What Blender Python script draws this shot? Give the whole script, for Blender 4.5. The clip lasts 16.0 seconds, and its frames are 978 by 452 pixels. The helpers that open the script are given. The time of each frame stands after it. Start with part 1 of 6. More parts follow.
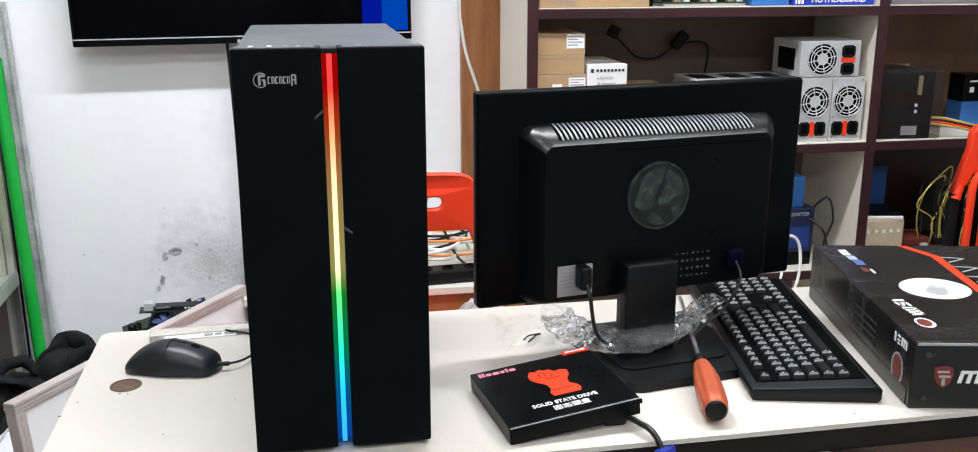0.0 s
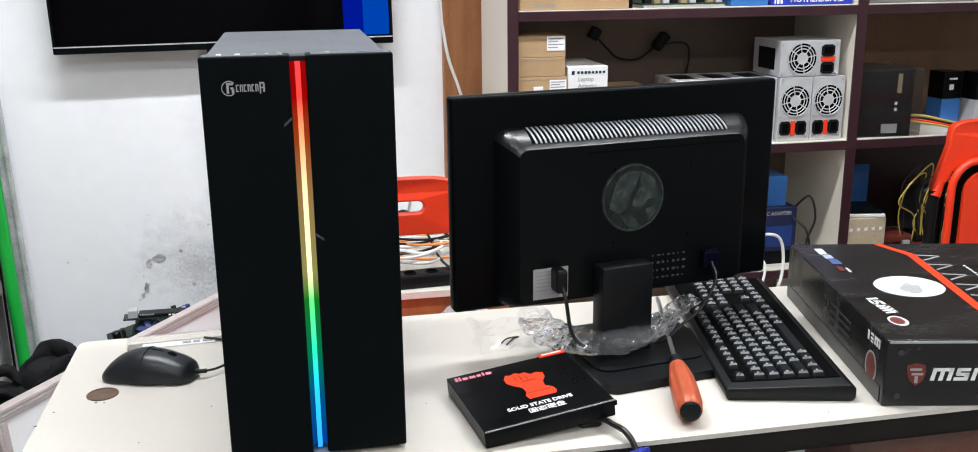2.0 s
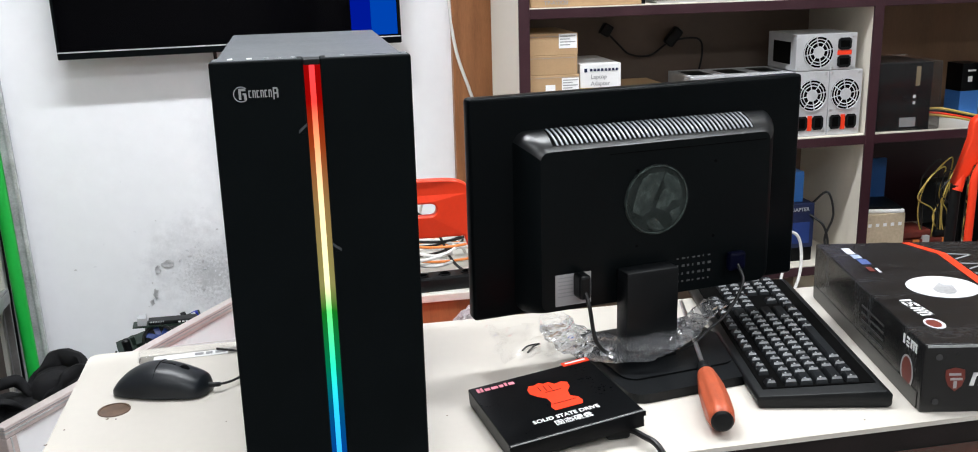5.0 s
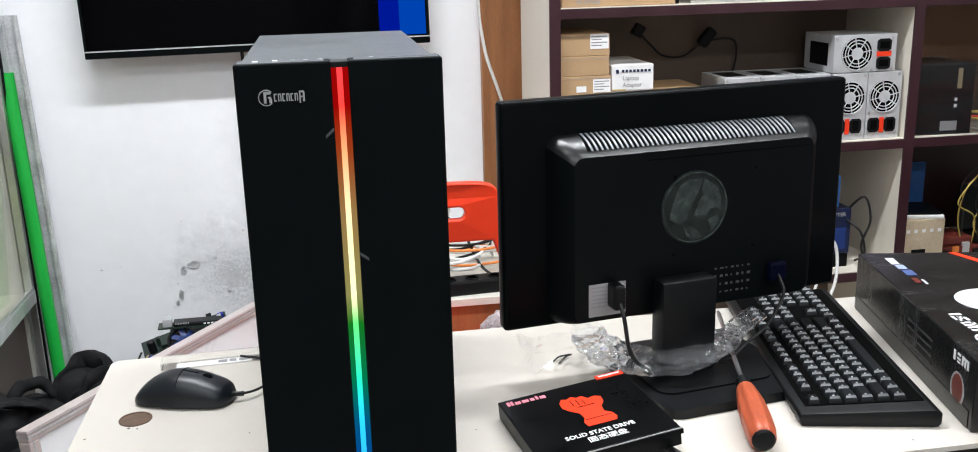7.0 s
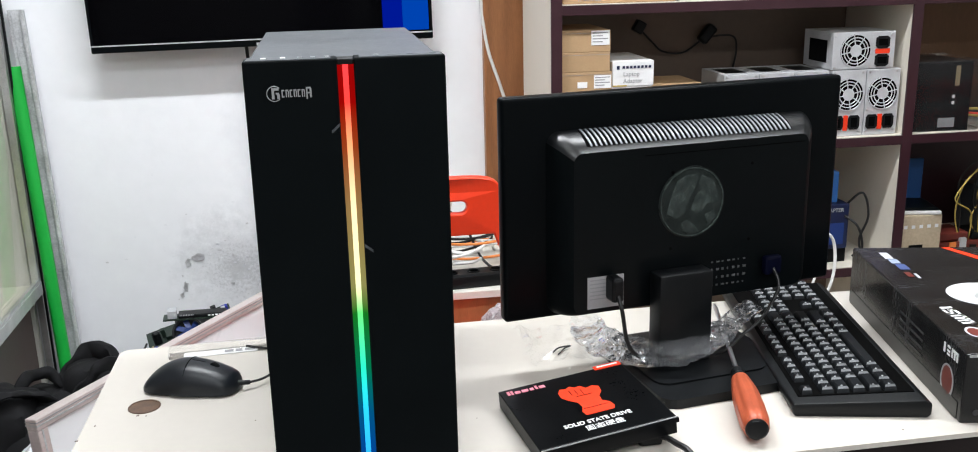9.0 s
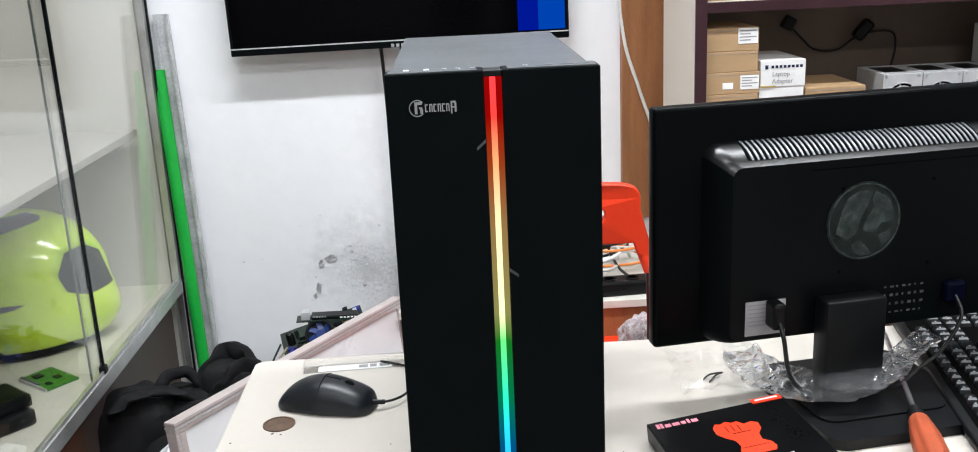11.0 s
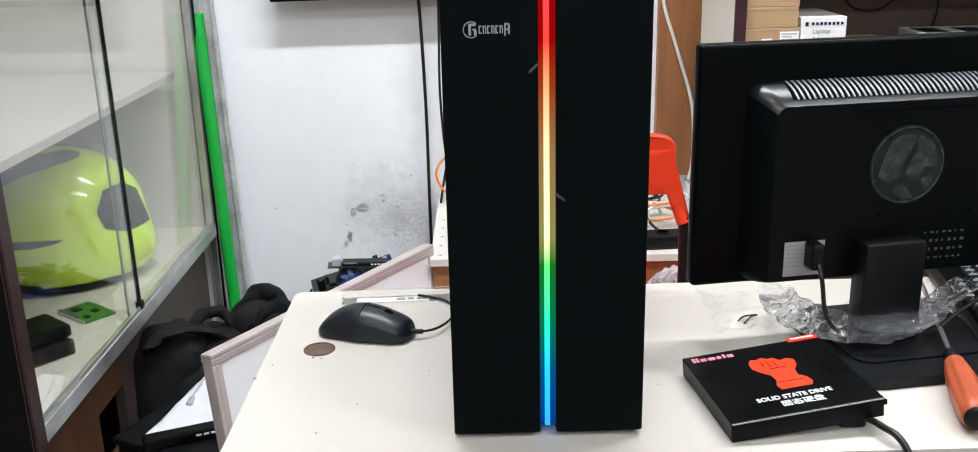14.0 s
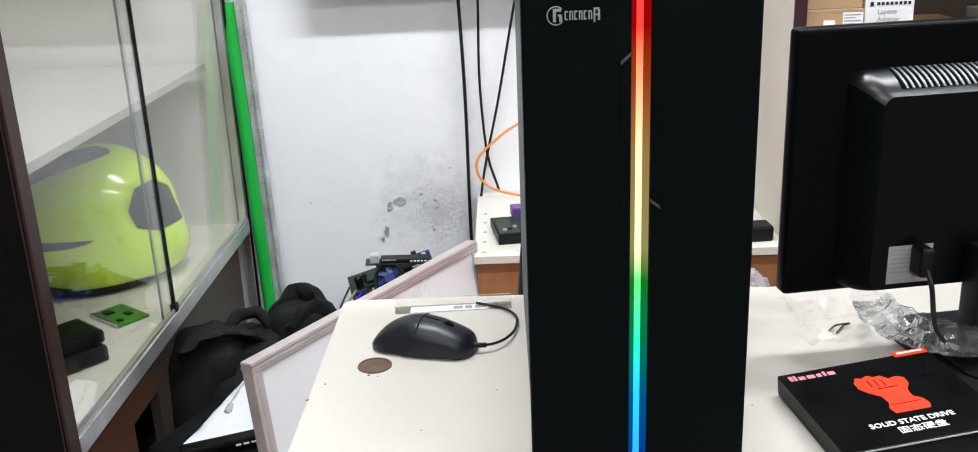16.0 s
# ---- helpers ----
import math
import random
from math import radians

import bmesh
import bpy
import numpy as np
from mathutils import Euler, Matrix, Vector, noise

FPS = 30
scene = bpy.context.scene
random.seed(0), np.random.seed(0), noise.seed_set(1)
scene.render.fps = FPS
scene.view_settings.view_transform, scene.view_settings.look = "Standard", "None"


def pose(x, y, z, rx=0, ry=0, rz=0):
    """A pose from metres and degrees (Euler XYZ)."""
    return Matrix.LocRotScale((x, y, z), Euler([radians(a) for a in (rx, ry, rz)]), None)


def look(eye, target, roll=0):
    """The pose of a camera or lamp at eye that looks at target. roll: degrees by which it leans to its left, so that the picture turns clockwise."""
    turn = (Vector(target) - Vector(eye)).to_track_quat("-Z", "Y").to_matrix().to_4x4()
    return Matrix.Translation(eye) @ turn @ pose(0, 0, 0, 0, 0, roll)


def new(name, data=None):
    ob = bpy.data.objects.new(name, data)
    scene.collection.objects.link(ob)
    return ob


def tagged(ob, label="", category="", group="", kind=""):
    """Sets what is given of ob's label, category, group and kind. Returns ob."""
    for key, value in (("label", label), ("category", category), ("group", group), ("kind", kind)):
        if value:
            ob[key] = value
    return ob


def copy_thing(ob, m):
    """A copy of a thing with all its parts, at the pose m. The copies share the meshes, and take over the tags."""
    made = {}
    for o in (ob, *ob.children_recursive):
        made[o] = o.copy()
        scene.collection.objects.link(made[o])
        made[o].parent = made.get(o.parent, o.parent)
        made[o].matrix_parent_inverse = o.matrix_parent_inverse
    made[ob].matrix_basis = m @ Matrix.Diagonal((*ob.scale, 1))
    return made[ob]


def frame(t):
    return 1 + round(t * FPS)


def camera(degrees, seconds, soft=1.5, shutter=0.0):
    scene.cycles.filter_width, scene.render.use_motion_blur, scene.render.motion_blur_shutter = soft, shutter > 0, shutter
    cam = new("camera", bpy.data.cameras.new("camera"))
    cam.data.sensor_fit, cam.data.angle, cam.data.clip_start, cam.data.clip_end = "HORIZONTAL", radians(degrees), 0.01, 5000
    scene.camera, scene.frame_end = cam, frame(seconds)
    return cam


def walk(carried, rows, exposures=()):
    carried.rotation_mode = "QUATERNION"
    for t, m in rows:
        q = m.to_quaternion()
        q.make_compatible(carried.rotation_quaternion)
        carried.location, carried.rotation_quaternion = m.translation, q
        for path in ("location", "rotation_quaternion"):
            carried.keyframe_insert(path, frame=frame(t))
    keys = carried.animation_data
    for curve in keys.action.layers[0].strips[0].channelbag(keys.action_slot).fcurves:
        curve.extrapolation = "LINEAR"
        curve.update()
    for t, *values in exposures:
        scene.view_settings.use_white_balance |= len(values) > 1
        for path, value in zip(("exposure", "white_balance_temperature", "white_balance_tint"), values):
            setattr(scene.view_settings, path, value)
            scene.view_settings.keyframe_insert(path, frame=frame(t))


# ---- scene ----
cam = camera(53.0, 16.0, soft=1.0)
PATH = [
    (0, (-0.03, 0.05, 1.276), (0.332, 1.945, 0.747), -0.0),
    (0.5, (-0.031, 0.046, 1.277), (0.334, 1.94, 0.749), -0.0),
    (1, (-0.027, 0.05, 1.279), (0.34, 1.944, 0.752), -0.1),
    (1.5, (-0.019, 0.053, 1.277), (0.351, 1.946, 0.75), -0.2),
    (2, (-0.009, 0.043, 1.28), (0.369, 1.935, 0.754), -0.6),
    (2.5, (-0.011, 0.036, 1.281), (0.369, 1.927, 0.754), -1.1),
    (3, (-0.017, 0.034, 1.284), (0.358, 1.927, 0.761), -1.6),
    (3.5, (-0.013, 0.044, 1.281), (0.362, 1.937, 0.756), -1.7),
    (4, (-0.017, 0.056, 1.28), (0.359, 1.948, 0.749), -1.6),
    (6.5, (-0.019, 0.124, 1.279), (0.311, 2.024, 0.749), -1.5),
    (7, (-0.018, 0.127, 1.279), (0.297, 2.029, 0.748), -1.5),
    (7.5, (-0.017, 0.118, 1.279), (0.292, 2.021, 0.748), -1.4),
    (8, (-0.017, 0.107, 1.278), (0.298, 2.008, 0.742), -1.3),
    (8.2, (-0.017, 0.101, 1.276), (0.3, 2.002, 0.742), -1.3),
    (10.3, (-0.036, 0.102, 1.303), (0.175, 2.011, 0.746), -1.7),
    (10.5, (-0.037, 0.127, 1.292), (0.105, 2.045, 0.745), -2.2),
    (11, (-0.037, 0.18, 1.292), (0.022, 2.103, 0.748), -2.6),
    (11.5, (-0.046, 0.271, 1.291), (-0.008, 2.194, 0.744), -2.1),
    (12, (-0.066, 0.324, 1.294), (-0.034, 2.248, 0.748), -1.6),
    (12.5, (-0.066, 0.312, 1.289), (-0.033, 2.233, 0.735), -1.3),
    (13, (-0.066, 0.254, 1.274), (-0.037, 2.172, 0.71), -1.1),
    (13.5, (-0.065, 0.203, 1.266), (-0.041, 2.117, 0.689), -1.2),
    (14, (-0.062, 0.157, 1.257), (-0.051, 2.063, 0.651), -1.3),
    (14.5, (-0.058, 0.13, 1.257), (-0.06, 2.032, 0.639), -1.5),
    (15, (-0.057, 0.129, 1.267), (-0.075, 2.031, 0.65), -1.7),
    (15.5, (-0.063, 0.141, 1.27), (-0.096, 2.043, 0.652), -1.8),
    (16, (-0.113, 0.26, 1.248), (-0.149, 2.157, 0.616), -2.3),
]
walk(cam, [(t, look(eye, target, roll)) for t, eye, target, roll in PATH])

# ---- light ----
world = bpy.data.worlds.new("world")
scene.world = world
world.use_nodes = True
world.node_tree.nodes["Background"].inputs[0].default_value = (0.9, 0.95, 1.0, 1)
world.node_tree.nodes["Background"].inputs[1].default_value = 0.05
scene.view_settings.exposure = 0.0
LAMPS = [(-0.22, 1.60, 0.9, 36), (0.95, 1.58, 1.2, 27), (-0.55, 0.20, 0.9, 6), (1.75, 0.08, 1.3, 28), (-0.2, -1.55, 1.8, 34)]
CEIL = 2.75


# ---- builders ----
def thing(name, m, label, category, group="", kind=""):
    ob = new(name)
    ob.matrix_world = m
    ob.empty_display_size = 0.05
    return tagged(ob, label, category, group, kind)


def part(name, bm, material, parent=None, label="", m=None, smooth=False):
    """Link a bmesh as one mesh object under its parent, in the parent's own axes."""
    me = bpy.data.meshes.new(name)
    bmesh.ops.recalc_face_normals(bm, faces=bm.faces)
    bm.to_mesh(me)
    bm.free()
    me.materials.append(material)
    if smooth:
        for p in me.polygons:
            p.use_smooth = True
        me.set_sharp_from_angle(angle=radians(40))
    ob = new(name, me)
    if parent:
        ob.parent = parent
    if m is not None:
        ob.matrix_local = m
    if label:
        ob["label"] = label
    return ob


def same_mesh(name, ob, parent, m):
    """One more piece on the mesh of ob."""
    o = new(name, ob.data)
    o.parent = parent
    o.matrix_local = m
    return o


def solid(name, bm, material, label, category="", kind="", m=None, group="", smooth=False):
    return tagged(part(name, bm, material, None, "", m, smooth), label, category, group, kind)


def box(bm, x0, x1, y0, y1, z0, z1, bev=0.0, seg=2, m=None):
    vs = bmesh.ops.create_cube(bm, size=1.0)["verts"]
    for v in vs:
        v.co = Vector((x0 + (v.co.x + 0.5) * (x1 - x0), y0 + (v.co.y + 0.5) * (y1 - y0), z0 + (v.co.z + 0.5) * (z1 - z0)))
    if m is not None:
        bmesh.ops.transform(bm, matrix=m, verts=vs)
    if bev:
        es = list({e for v in vs for e in v.link_edges})
        bmesh.ops.bevel(bm, geom=es, offset=bev, segments=seg, profile=0.5, affect="EDGES")
    return bm


def B(*a, **k):
    return box(bmesh.new(), *a, **k)


def lathe(profile, seg=24, m=None, bm=None):
    """A turned body round z from rows of radius and height."""
    bm = bm or bmesh.new()
    rings = []
    for r, z in profile:
        rings.append([bm.verts.new((r * math.cos(2 * math.pi * i / seg), r * math.sin(2 * math.pi * i / seg), z)) for i in range(seg)])
    for a, b in zip(rings, rings[1:]):
        for i in range(seg):
            bm.faces.new((a[i], a[(i + 1) % seg], b[(i + 1) % seg], b[i]))
    bm.faces.new(rings[0][::-1])
    bm.faces.new(rings[-1])
    if m is not None:
        bmesh.ops.transform(bm, matrix=m, verts=[v for ring in rings for v in ring])
    return bm


def glide(points, n=8):
    """A smooth line through points."""
    p = [Vector(q) for q in points]
    p = [2 * p[0] - p[1], *p, 2 * p[-1] - p[-2]]
    out = []
    for i in range(1, len(p) - 2):
        for k in range(n):
            t = k / n
            out.append(0.5 * (2 * p[i] + (p[i + 1] - p[i - 1]) * t + (2 * p[i - 1] - 5 * p[i] + 4 * p[i + 1] - p[i + 2]) * t * t
                              + (3 * p[i] - p[i - 1] - 3 * p[i + 1] + p[i + 2]) * t ** 3))
    out.append(p[-2])
    return out


def tube(points, r, seg=8, n=8, bm=None, flat=1.0):
    """A round cord along a smooth line."""
    bm = bm or bmesh.new()
    line = glide(points, n) if n else [Vector(q) for q in points]
    rings, side = [], None
    for i, c in enumerate(line):
        d = (line[min(i + 1, len(line) - 1)] - line[max(i - 1, 0)]).normalized()
        if side is None:
            side = d.orthogonal().normalized()
        side = (side - d * side.dot(d)).normalized()
        up = d.cross(side)
        rings.append([bm.verts.new(c + r * (math.cos(2 * math.pi * k / seg) * side + flat * math.sin(2 * math.pi * k / seg) * up)) for k in range(seg)])
    for a, b in zip(rings, rings[1:]):
        for k in range(seg):
            bm.faces.new((a[k], a[(k + 1) % seg], b[(k + 1) % seg], b[k]))
    bm.faces.new(rings[0][::-1])
    bm.faces.new(rings[-1])
    return bm


def prism(poly, z0, z1, m=None, bm=None):
    """A flat outline given thickness."""
    bm = bm or bmesh.new()
    a = [bm.verts.new((x, y, z0)) for x, y in poly]
    b = [bm.verts.new((x, y, z1)) for x, y in poly]
    bm.faces.new(a[::-1])
    bm.faces.new(b)
    for i in range(len(poly)):
        j = (i + 1) % len(poly)
        bm.faces.new((a[i], a[j], b[j], b[i]))
    if m is not None:
        bmesh.ops.transform(bm, matrix=m, verts=a + b)
    return bm


def oval(rx, ry, n=32, cx=0.0, cy=0.0):
    return [(cx + rx * math.cos(2 * math.pi * i / n), cy + ry * math.sin(2 * math.pi * i / n)) for i in range(n)]


def round_rect(x0, x1, y0, y1, r, n=5):
    out = []
    for cx, cy, a in ((x1 - r, y1 - r, 0), (x0 + r, y1 - r, 90), (x0 + r, y0 + r, 180), (x1 - r, y0 + r, 270)):
        for k in range(n + 1):
            b = radians(a + 90 * k / n)
            out.append((cx + r * math.cos(b), cy + r * math.sin(b)))
    return out


def corner_rect(x0, x1, y0, y1, r):
    """A rectangle with one rounded back corner."""
    return [(x1, y1)] + [(x0 + r - r * math.sin(radians(18 * k)), y1 - r + r * math.cos(radians(18 * k))) for k in range(6)] + [(x0, y0), (x1, y0)]


def letters(text, size, depth=0.0003, bold=0.0):
    """Writing as a mesh, from its lower left corner, lying in x and y."""
    cu = bpy.data.curves.new("writing", "FONT")
    cu.body, cu.size, cu.extrude, cu.offset = text, size, depth, bold
    cu.resolution_u = 3
    ob = bpy.data.objects.new("writing", cu)
    me = bpy.data.meshes.new_from_object(ob)
    bm = bmesh.new()
    bm.from_mesh(me)
    bpy.data.objects.remove(ob)
    bpy.data.meshes.remove(me)
    bpy.data.curves.remove(cu)
    return bm


def bars(rows, depth=0.0004):
    """Plain bars (x0, x1, y0, y1) lying in x and y."""
    bm = bmesh.new()
    for x0, x1, y0, y1 in rows:
        box(bm, x0, x1, y0, y1, 0, depth)
    return bm


def blob(center, size, seg=16, rough=0.0, freq=8.0, bm=None, m=None):
    bm = bm or bmesh.new()
    vs = bmesh.ops.create_uvsphere(bm, u_segments=seg * 2, v_segments=seg, radius=1.0)["verts"]
    for v in vs:
        p = Vector((v.co.x * size[0], v.co.y * size[1], v.co.z * size[2]))
        if rough:
            p += v.co * rough * noise.noise(p * freq + Vector(center) * 3)
        v.co = p + Vector(center) if m is None else m @ p
    return bm


# ---- materials ----
def mat(name, c, rough=0.5, metal=0.0, amt=0.12, scale=12.0, bump=0.0, bscale=300.0, spec=0.5, coat=0.0, trans=0.0, ior=1.45,
        stretch=(1, 1, 1), c2=None, alpha=1.0, vary=0.0, spread=0.07):
    ma = bpy.data.materials.new(name)
    ma.use_nodes = True
    nt = ma.node_tree
    n, L = nt.nodes, nt.links
    p = n["Principled BSDF"]
    co = n.new("ShaderNodeTexCoord")
    mp = n.new("ShaderNodeMapping")
    mp.inputs["Scale"].default_value = stretch
    L.new(co.outputs["Object"], mp.inputs[0])
    big, fine = n.new("ShaderNodeTexNoise"), n.new("ShaderNodeTexNoise")
    big.inputs["Scale"].default_value, fine.inputs["Scale"].default_value = scale, scale * 14
    big.inputs["Detail"].default_value, fine.inputs["Detail"].default_value = 4, 3
    L.new(mp.outputs[0], big.inputs["Vector"])
    L.new(mp.outputs[0], fine.inputs["Vector"])
    mixf = n.new("ShaderNodeMath")
    mixf.operation = "MULTIPLY_ADD"
    L.new(fine.outputs["Fac"], mixf.inputs[0])
    mixf.inputs[1].default_value = 0.4
    sc = n.new("ShaderNodeMath")
    sc.operation = "MULTIPLY"
    L.new(big.outputs["Fac"], sc.inputs[0])
    sc.inputs[1].default_value = 0.6
    L.new(sc.outputs[0], mixf.inputs[2])
    rng = n.new("ShaderNodeMapRange")
    rng.inputs["From Min"].default_value, rng.inputs["From Max"].default_value = 0.3, 0.7
    L.new(mixf.outputs[0], rng.inputs["Value"])
    mx = n.new("ShaderNodeMix")
    mx.data_type = "RGBA"
    a = [max(0.0, v * (1 - amt)) for v in c]
    b = [min(1.0, v * (1 + amt)) for v in c] if c2 is None else c2
    mx.inputs["A"].default_value, mx.inputs["B"].default_value = (*a, 1), (*b, 1)
    L.new(rng.outputs[0], mx.inputs["Factor"])
    out = mx.outputs["Result"]
    if vary:
        oi = n.new("ShaderNodeObjectInfo")
        hv = n.new("ShaderNodeHueSaturation")
        vr = n.new("ShaderNodeMapRange")
        vr.inputs["To Min"].default_value, vr.inputs["To Max"].default_value = 1 - vary, 1 + vary
        L.new(oi.outputs["Random"], vr.inputs["Value"])
        L.new(vr.outputs[0], hv.inputs["Value"])
        L.new(out, hv.inputs["Color"])
        out = hv.outputs["Color"]
    L.new(out, p.inputs["Base Color"])
    rr = n.new("ShaderNodeMapRange")
    rr.inputs["To Min"].default_value, rr.inputs["To Max"].default_value = max(0.02, rough - spread), min(1.0, rough + spread)
    L.new(rng.outputs[0], rr.inputs["Value"])
    L.new(rr.outputs[0], p.inputs["Roughness"])
    p.inputs["Metallic"].default_value = metal
    p.inputs["Specular IOR Level"].default_value = spec
    p.inputs["Coat Weight"].default_value = coat
    p.inputs["Coat Roughness"].default_value = 0.08
    p.inputs["Transmission Weight"].default_value = trans
    p.inputs["IOR"].default_value = ior
    p.inputs["Alpha"].default_value = alpha
    if bump:
        nb = n.new("ShaderNodeTexNoise")
        nb.inputs["Scale"].default_value = bscale
        L.new(mp.outputs[0], nb.inputs["Vector"])
        bp = n.new("ShaderNodeBump")
        bp.inputs["Strength"].default_value = bump
        bp.inputs["Distance"].default_value = 0.002
        L.new(nb.outputs["Fac"], bp.inputs["Height"])
        L.new(bp.outputs[0], p.inputs["Normal"])
    return ma


def glow(name, c, strength):
    ma = bpy.data.materials.new(name)
    ma.use_nodes = True
    nt = ma.node_tree
    nt.nodes.remove(nt.nodes["Principled BSDF"])
    e = nt.nodes.new("ShaderNodeEmission")
    e.inputs[0].default_value, e.inputs[1].default_value = (*c, 1), strength
    nt.links.new(e.outputs[0], nt.nodes["Material Output"].inputs[0])
    return ma


def led_material(name, stops, strength, z0, z1):
    """A light strip whose colour runs along its height."""
    ma = glow(name, (1, 1, 1), strength)
    nt = ma.node_tree
    n, L = nt.nodes, nt.links
    co, sep, mr, ramp = n.new("ShaderNodeTexCoord"), n.new("ShaderNodeSeparateXYZ"), n.new("ShaderNodeMapRange"), n.new("ShaderNodeValToRGB")
    L.new(co.outputs["Object"], sep.inputs[0])
    L.new(sep.outputs["Z"], mr.inputs["Value"])
    mr.inputs["From Min"].default_value, mr.inputs["From Max"].default_value = z0, z1
    L.new(mr.outputs[0], ramp.inputs[0])
    el = ramp.color_ramp.elements
    el[0].position, el[0].color = stops[0][0], (*stops[0][1], 1)
    el[1].position, el[1].color = stops[-1][0], (*stops[-1][1], 1)
    for pos, c in stops[1:-1]:
        el.new(pos).color = (*c, 1)
    L.new(ramp.outputs[0], n["Emission"].inputs[0])
    return ma


def thin_clear(name, tint, gloss, rough=0.02, gcol=(1, 1, 1), milk=0.0):
    """A thin clear sheet: mostly let through, with a sheen."""
    ma = bpy.data.materials.new(name)
    ma.use_nodes = True
    nt = ma.node_tree
    n, L = nt.nodes, nt.links
    n.remove(n["Principled BSDF"])
    tr, gl, mx, fr = n.new("ShaderNodeBsdfTransparent"), n.new("ShaderNodeBsdfGlossy"), n.new("ShaderNodeMixShader"), n.new("ShaderNodeFresnel")
    tr.inputs[0].default_value = (*tint, 1)
    gl.inputs["Color"].default_value = (*gcol, 1)
    gl.inputs["Roughness"].default_value = rough
    fr.inputs["IOR"].default_value = 1.5
    mul = n.new("ShaderNodeMath")
    mul.operation = "MULTIPLY"
    mul.inputs[1].default_value = gloss
    mul.use_clamp = True
    L.new(fr.outputs[0], mul.inputs[0])
    L.new(mul.outputs[0], mx.inputs[0])
    L.new(tr.outputs[0], mx.inputs[1])
    L.new(gl.outputs[0], mx.inputs[2])
    last = mx.outputs[0]
    if milk:
        df, m2 = n.new("ShaderNodeBsdfDiffuse"), n.new("ShaderNodeMixShader")
        df.inputs[0].default_value = (0.8, 0.82, 0.86, 1)
        m2.inputs[0].default_value = milk
        L.new(last, m2.inputs[1])
        L.new(df.outputs[0], m2.inputs[2])
        last = m2.outputs[0]
    L.new(last, n["Material Output"].inputs[0])
    return ma


def wall_material():
    """White emulsion with damp grime and flaked patches low down."""
    ma = mat("white_wall_paint", (0.86, 0.87, 0.90), 0.75, amt=0.03, scale=2.0, bump=0.12, bscale=60)
    nt = ma.node_tree
    n, L = nt.nodes, nt.links
    p = n["Principled BSDF"]
    clean = p.inputs["Base Color"].links[0].from_socket
    co = n.new("ShaderNodeTexCoord")

    def patch(center, size, lo, hi, scale, detail=8):
        mp = n.new("ShaderNodeMapping")
        mp.vector_type = "TEXTURE"
        mp.inputs["Location"].default_value, mp.inputs["Scale"].default_value = center, size
        L.new(co.outputs["Object"], mp.inputs[0])
        ln = n.new("ShaderNodeVectorMath")
        ln.operation = "LENGTH"
        L.new(mp.outputs[0], ln.inputs[0])
        fall = n.new("ShaderNodeMapRange")
        fall.inputs["From Min"].default_value, fall.inputs["From Max"].default_value = 1.0, 0.0
        L.new(ln.outputs["Value"], fall.inputs["Value"])
        no = n.new("ShaderNodeTexNoise")
        no.inputs["Scale"].default_value, no.inputs["Detail"].default_value, no.inputs["Roughness"].default_value = scale, detail, 0.7
        L.new(co.outputs["Object"], no.inputs["Vector"])
        ad = n.new("ShaderNodeMath")
        ad.operation = "MULTIPLY_ADD"
        L.new(fall.outputs[0], ad.inputs[0])
        ad.inputs[1].default_value = 0.45
        L.new(no.outputs["Fac"], ad.inputs[2])
        r = n.new("ShaderNodeMapRange")
        r.inputs["From Min"].default_value, r.inputs["From Max"].default_value = lo, hi
        L.new(ad.outputs[0], r.inputs["Value"])
        mu = n.new("ShaderNodeMath")
        mu.operation = "MULTIPLY"
        L.new(r.outputs[0], mu.inputs[0])
        gate = n.new("ShaderNodeMapRange")
        gate.inputs["From Min"].default_value, gate.inputs["From Max"].default_value = 0.0, 0.35
        L.new(fall.outputs[0], gate.inputs["Value"])
        L.new(gate.outputs[0], mu.inputs[1])
        return mu.outputs[0]

    def over(base, fac, c, strength):
        mx = n.new("ShaderNodeMix")
        mx.data_type = "RGBA"
        s = n.new("ShaderNodeMath")
        s.operation = "MULTIPLY"
        s.inputs[1].default_value = strength
        L.new(fac, s.inputs[0])
        L.new(s.outputs[0], mx.inputs["Factor"])
        L.new(base, mx.inputs["A"])
        mx.inputs["B"].default_value = (*c, 1)
        return mx.outputs["Result"]

    out = over(clean, patch((-0.31, 2.8, 0.47), (0.21, 0.5, 0.19), 0.54, 1.0, 34), (0.50, 0.51, 0.53), 0.62)
    out = over(out, patch((-0.29, 2.8, 0.44), (0.17, 0.4, 0.16), 0.74, 0.90, 120), (0.30, 0.305, 0.31), 0.42)
    out = over(out, patch((-0.22, 2.8, 0.70), (0.13, 0.4, 0.5), 0.6, 1.0, 9), (0.55, 0.56, 0.6), 0.3)
    L.new(out, p.inputs["Base Color"])
    return ma


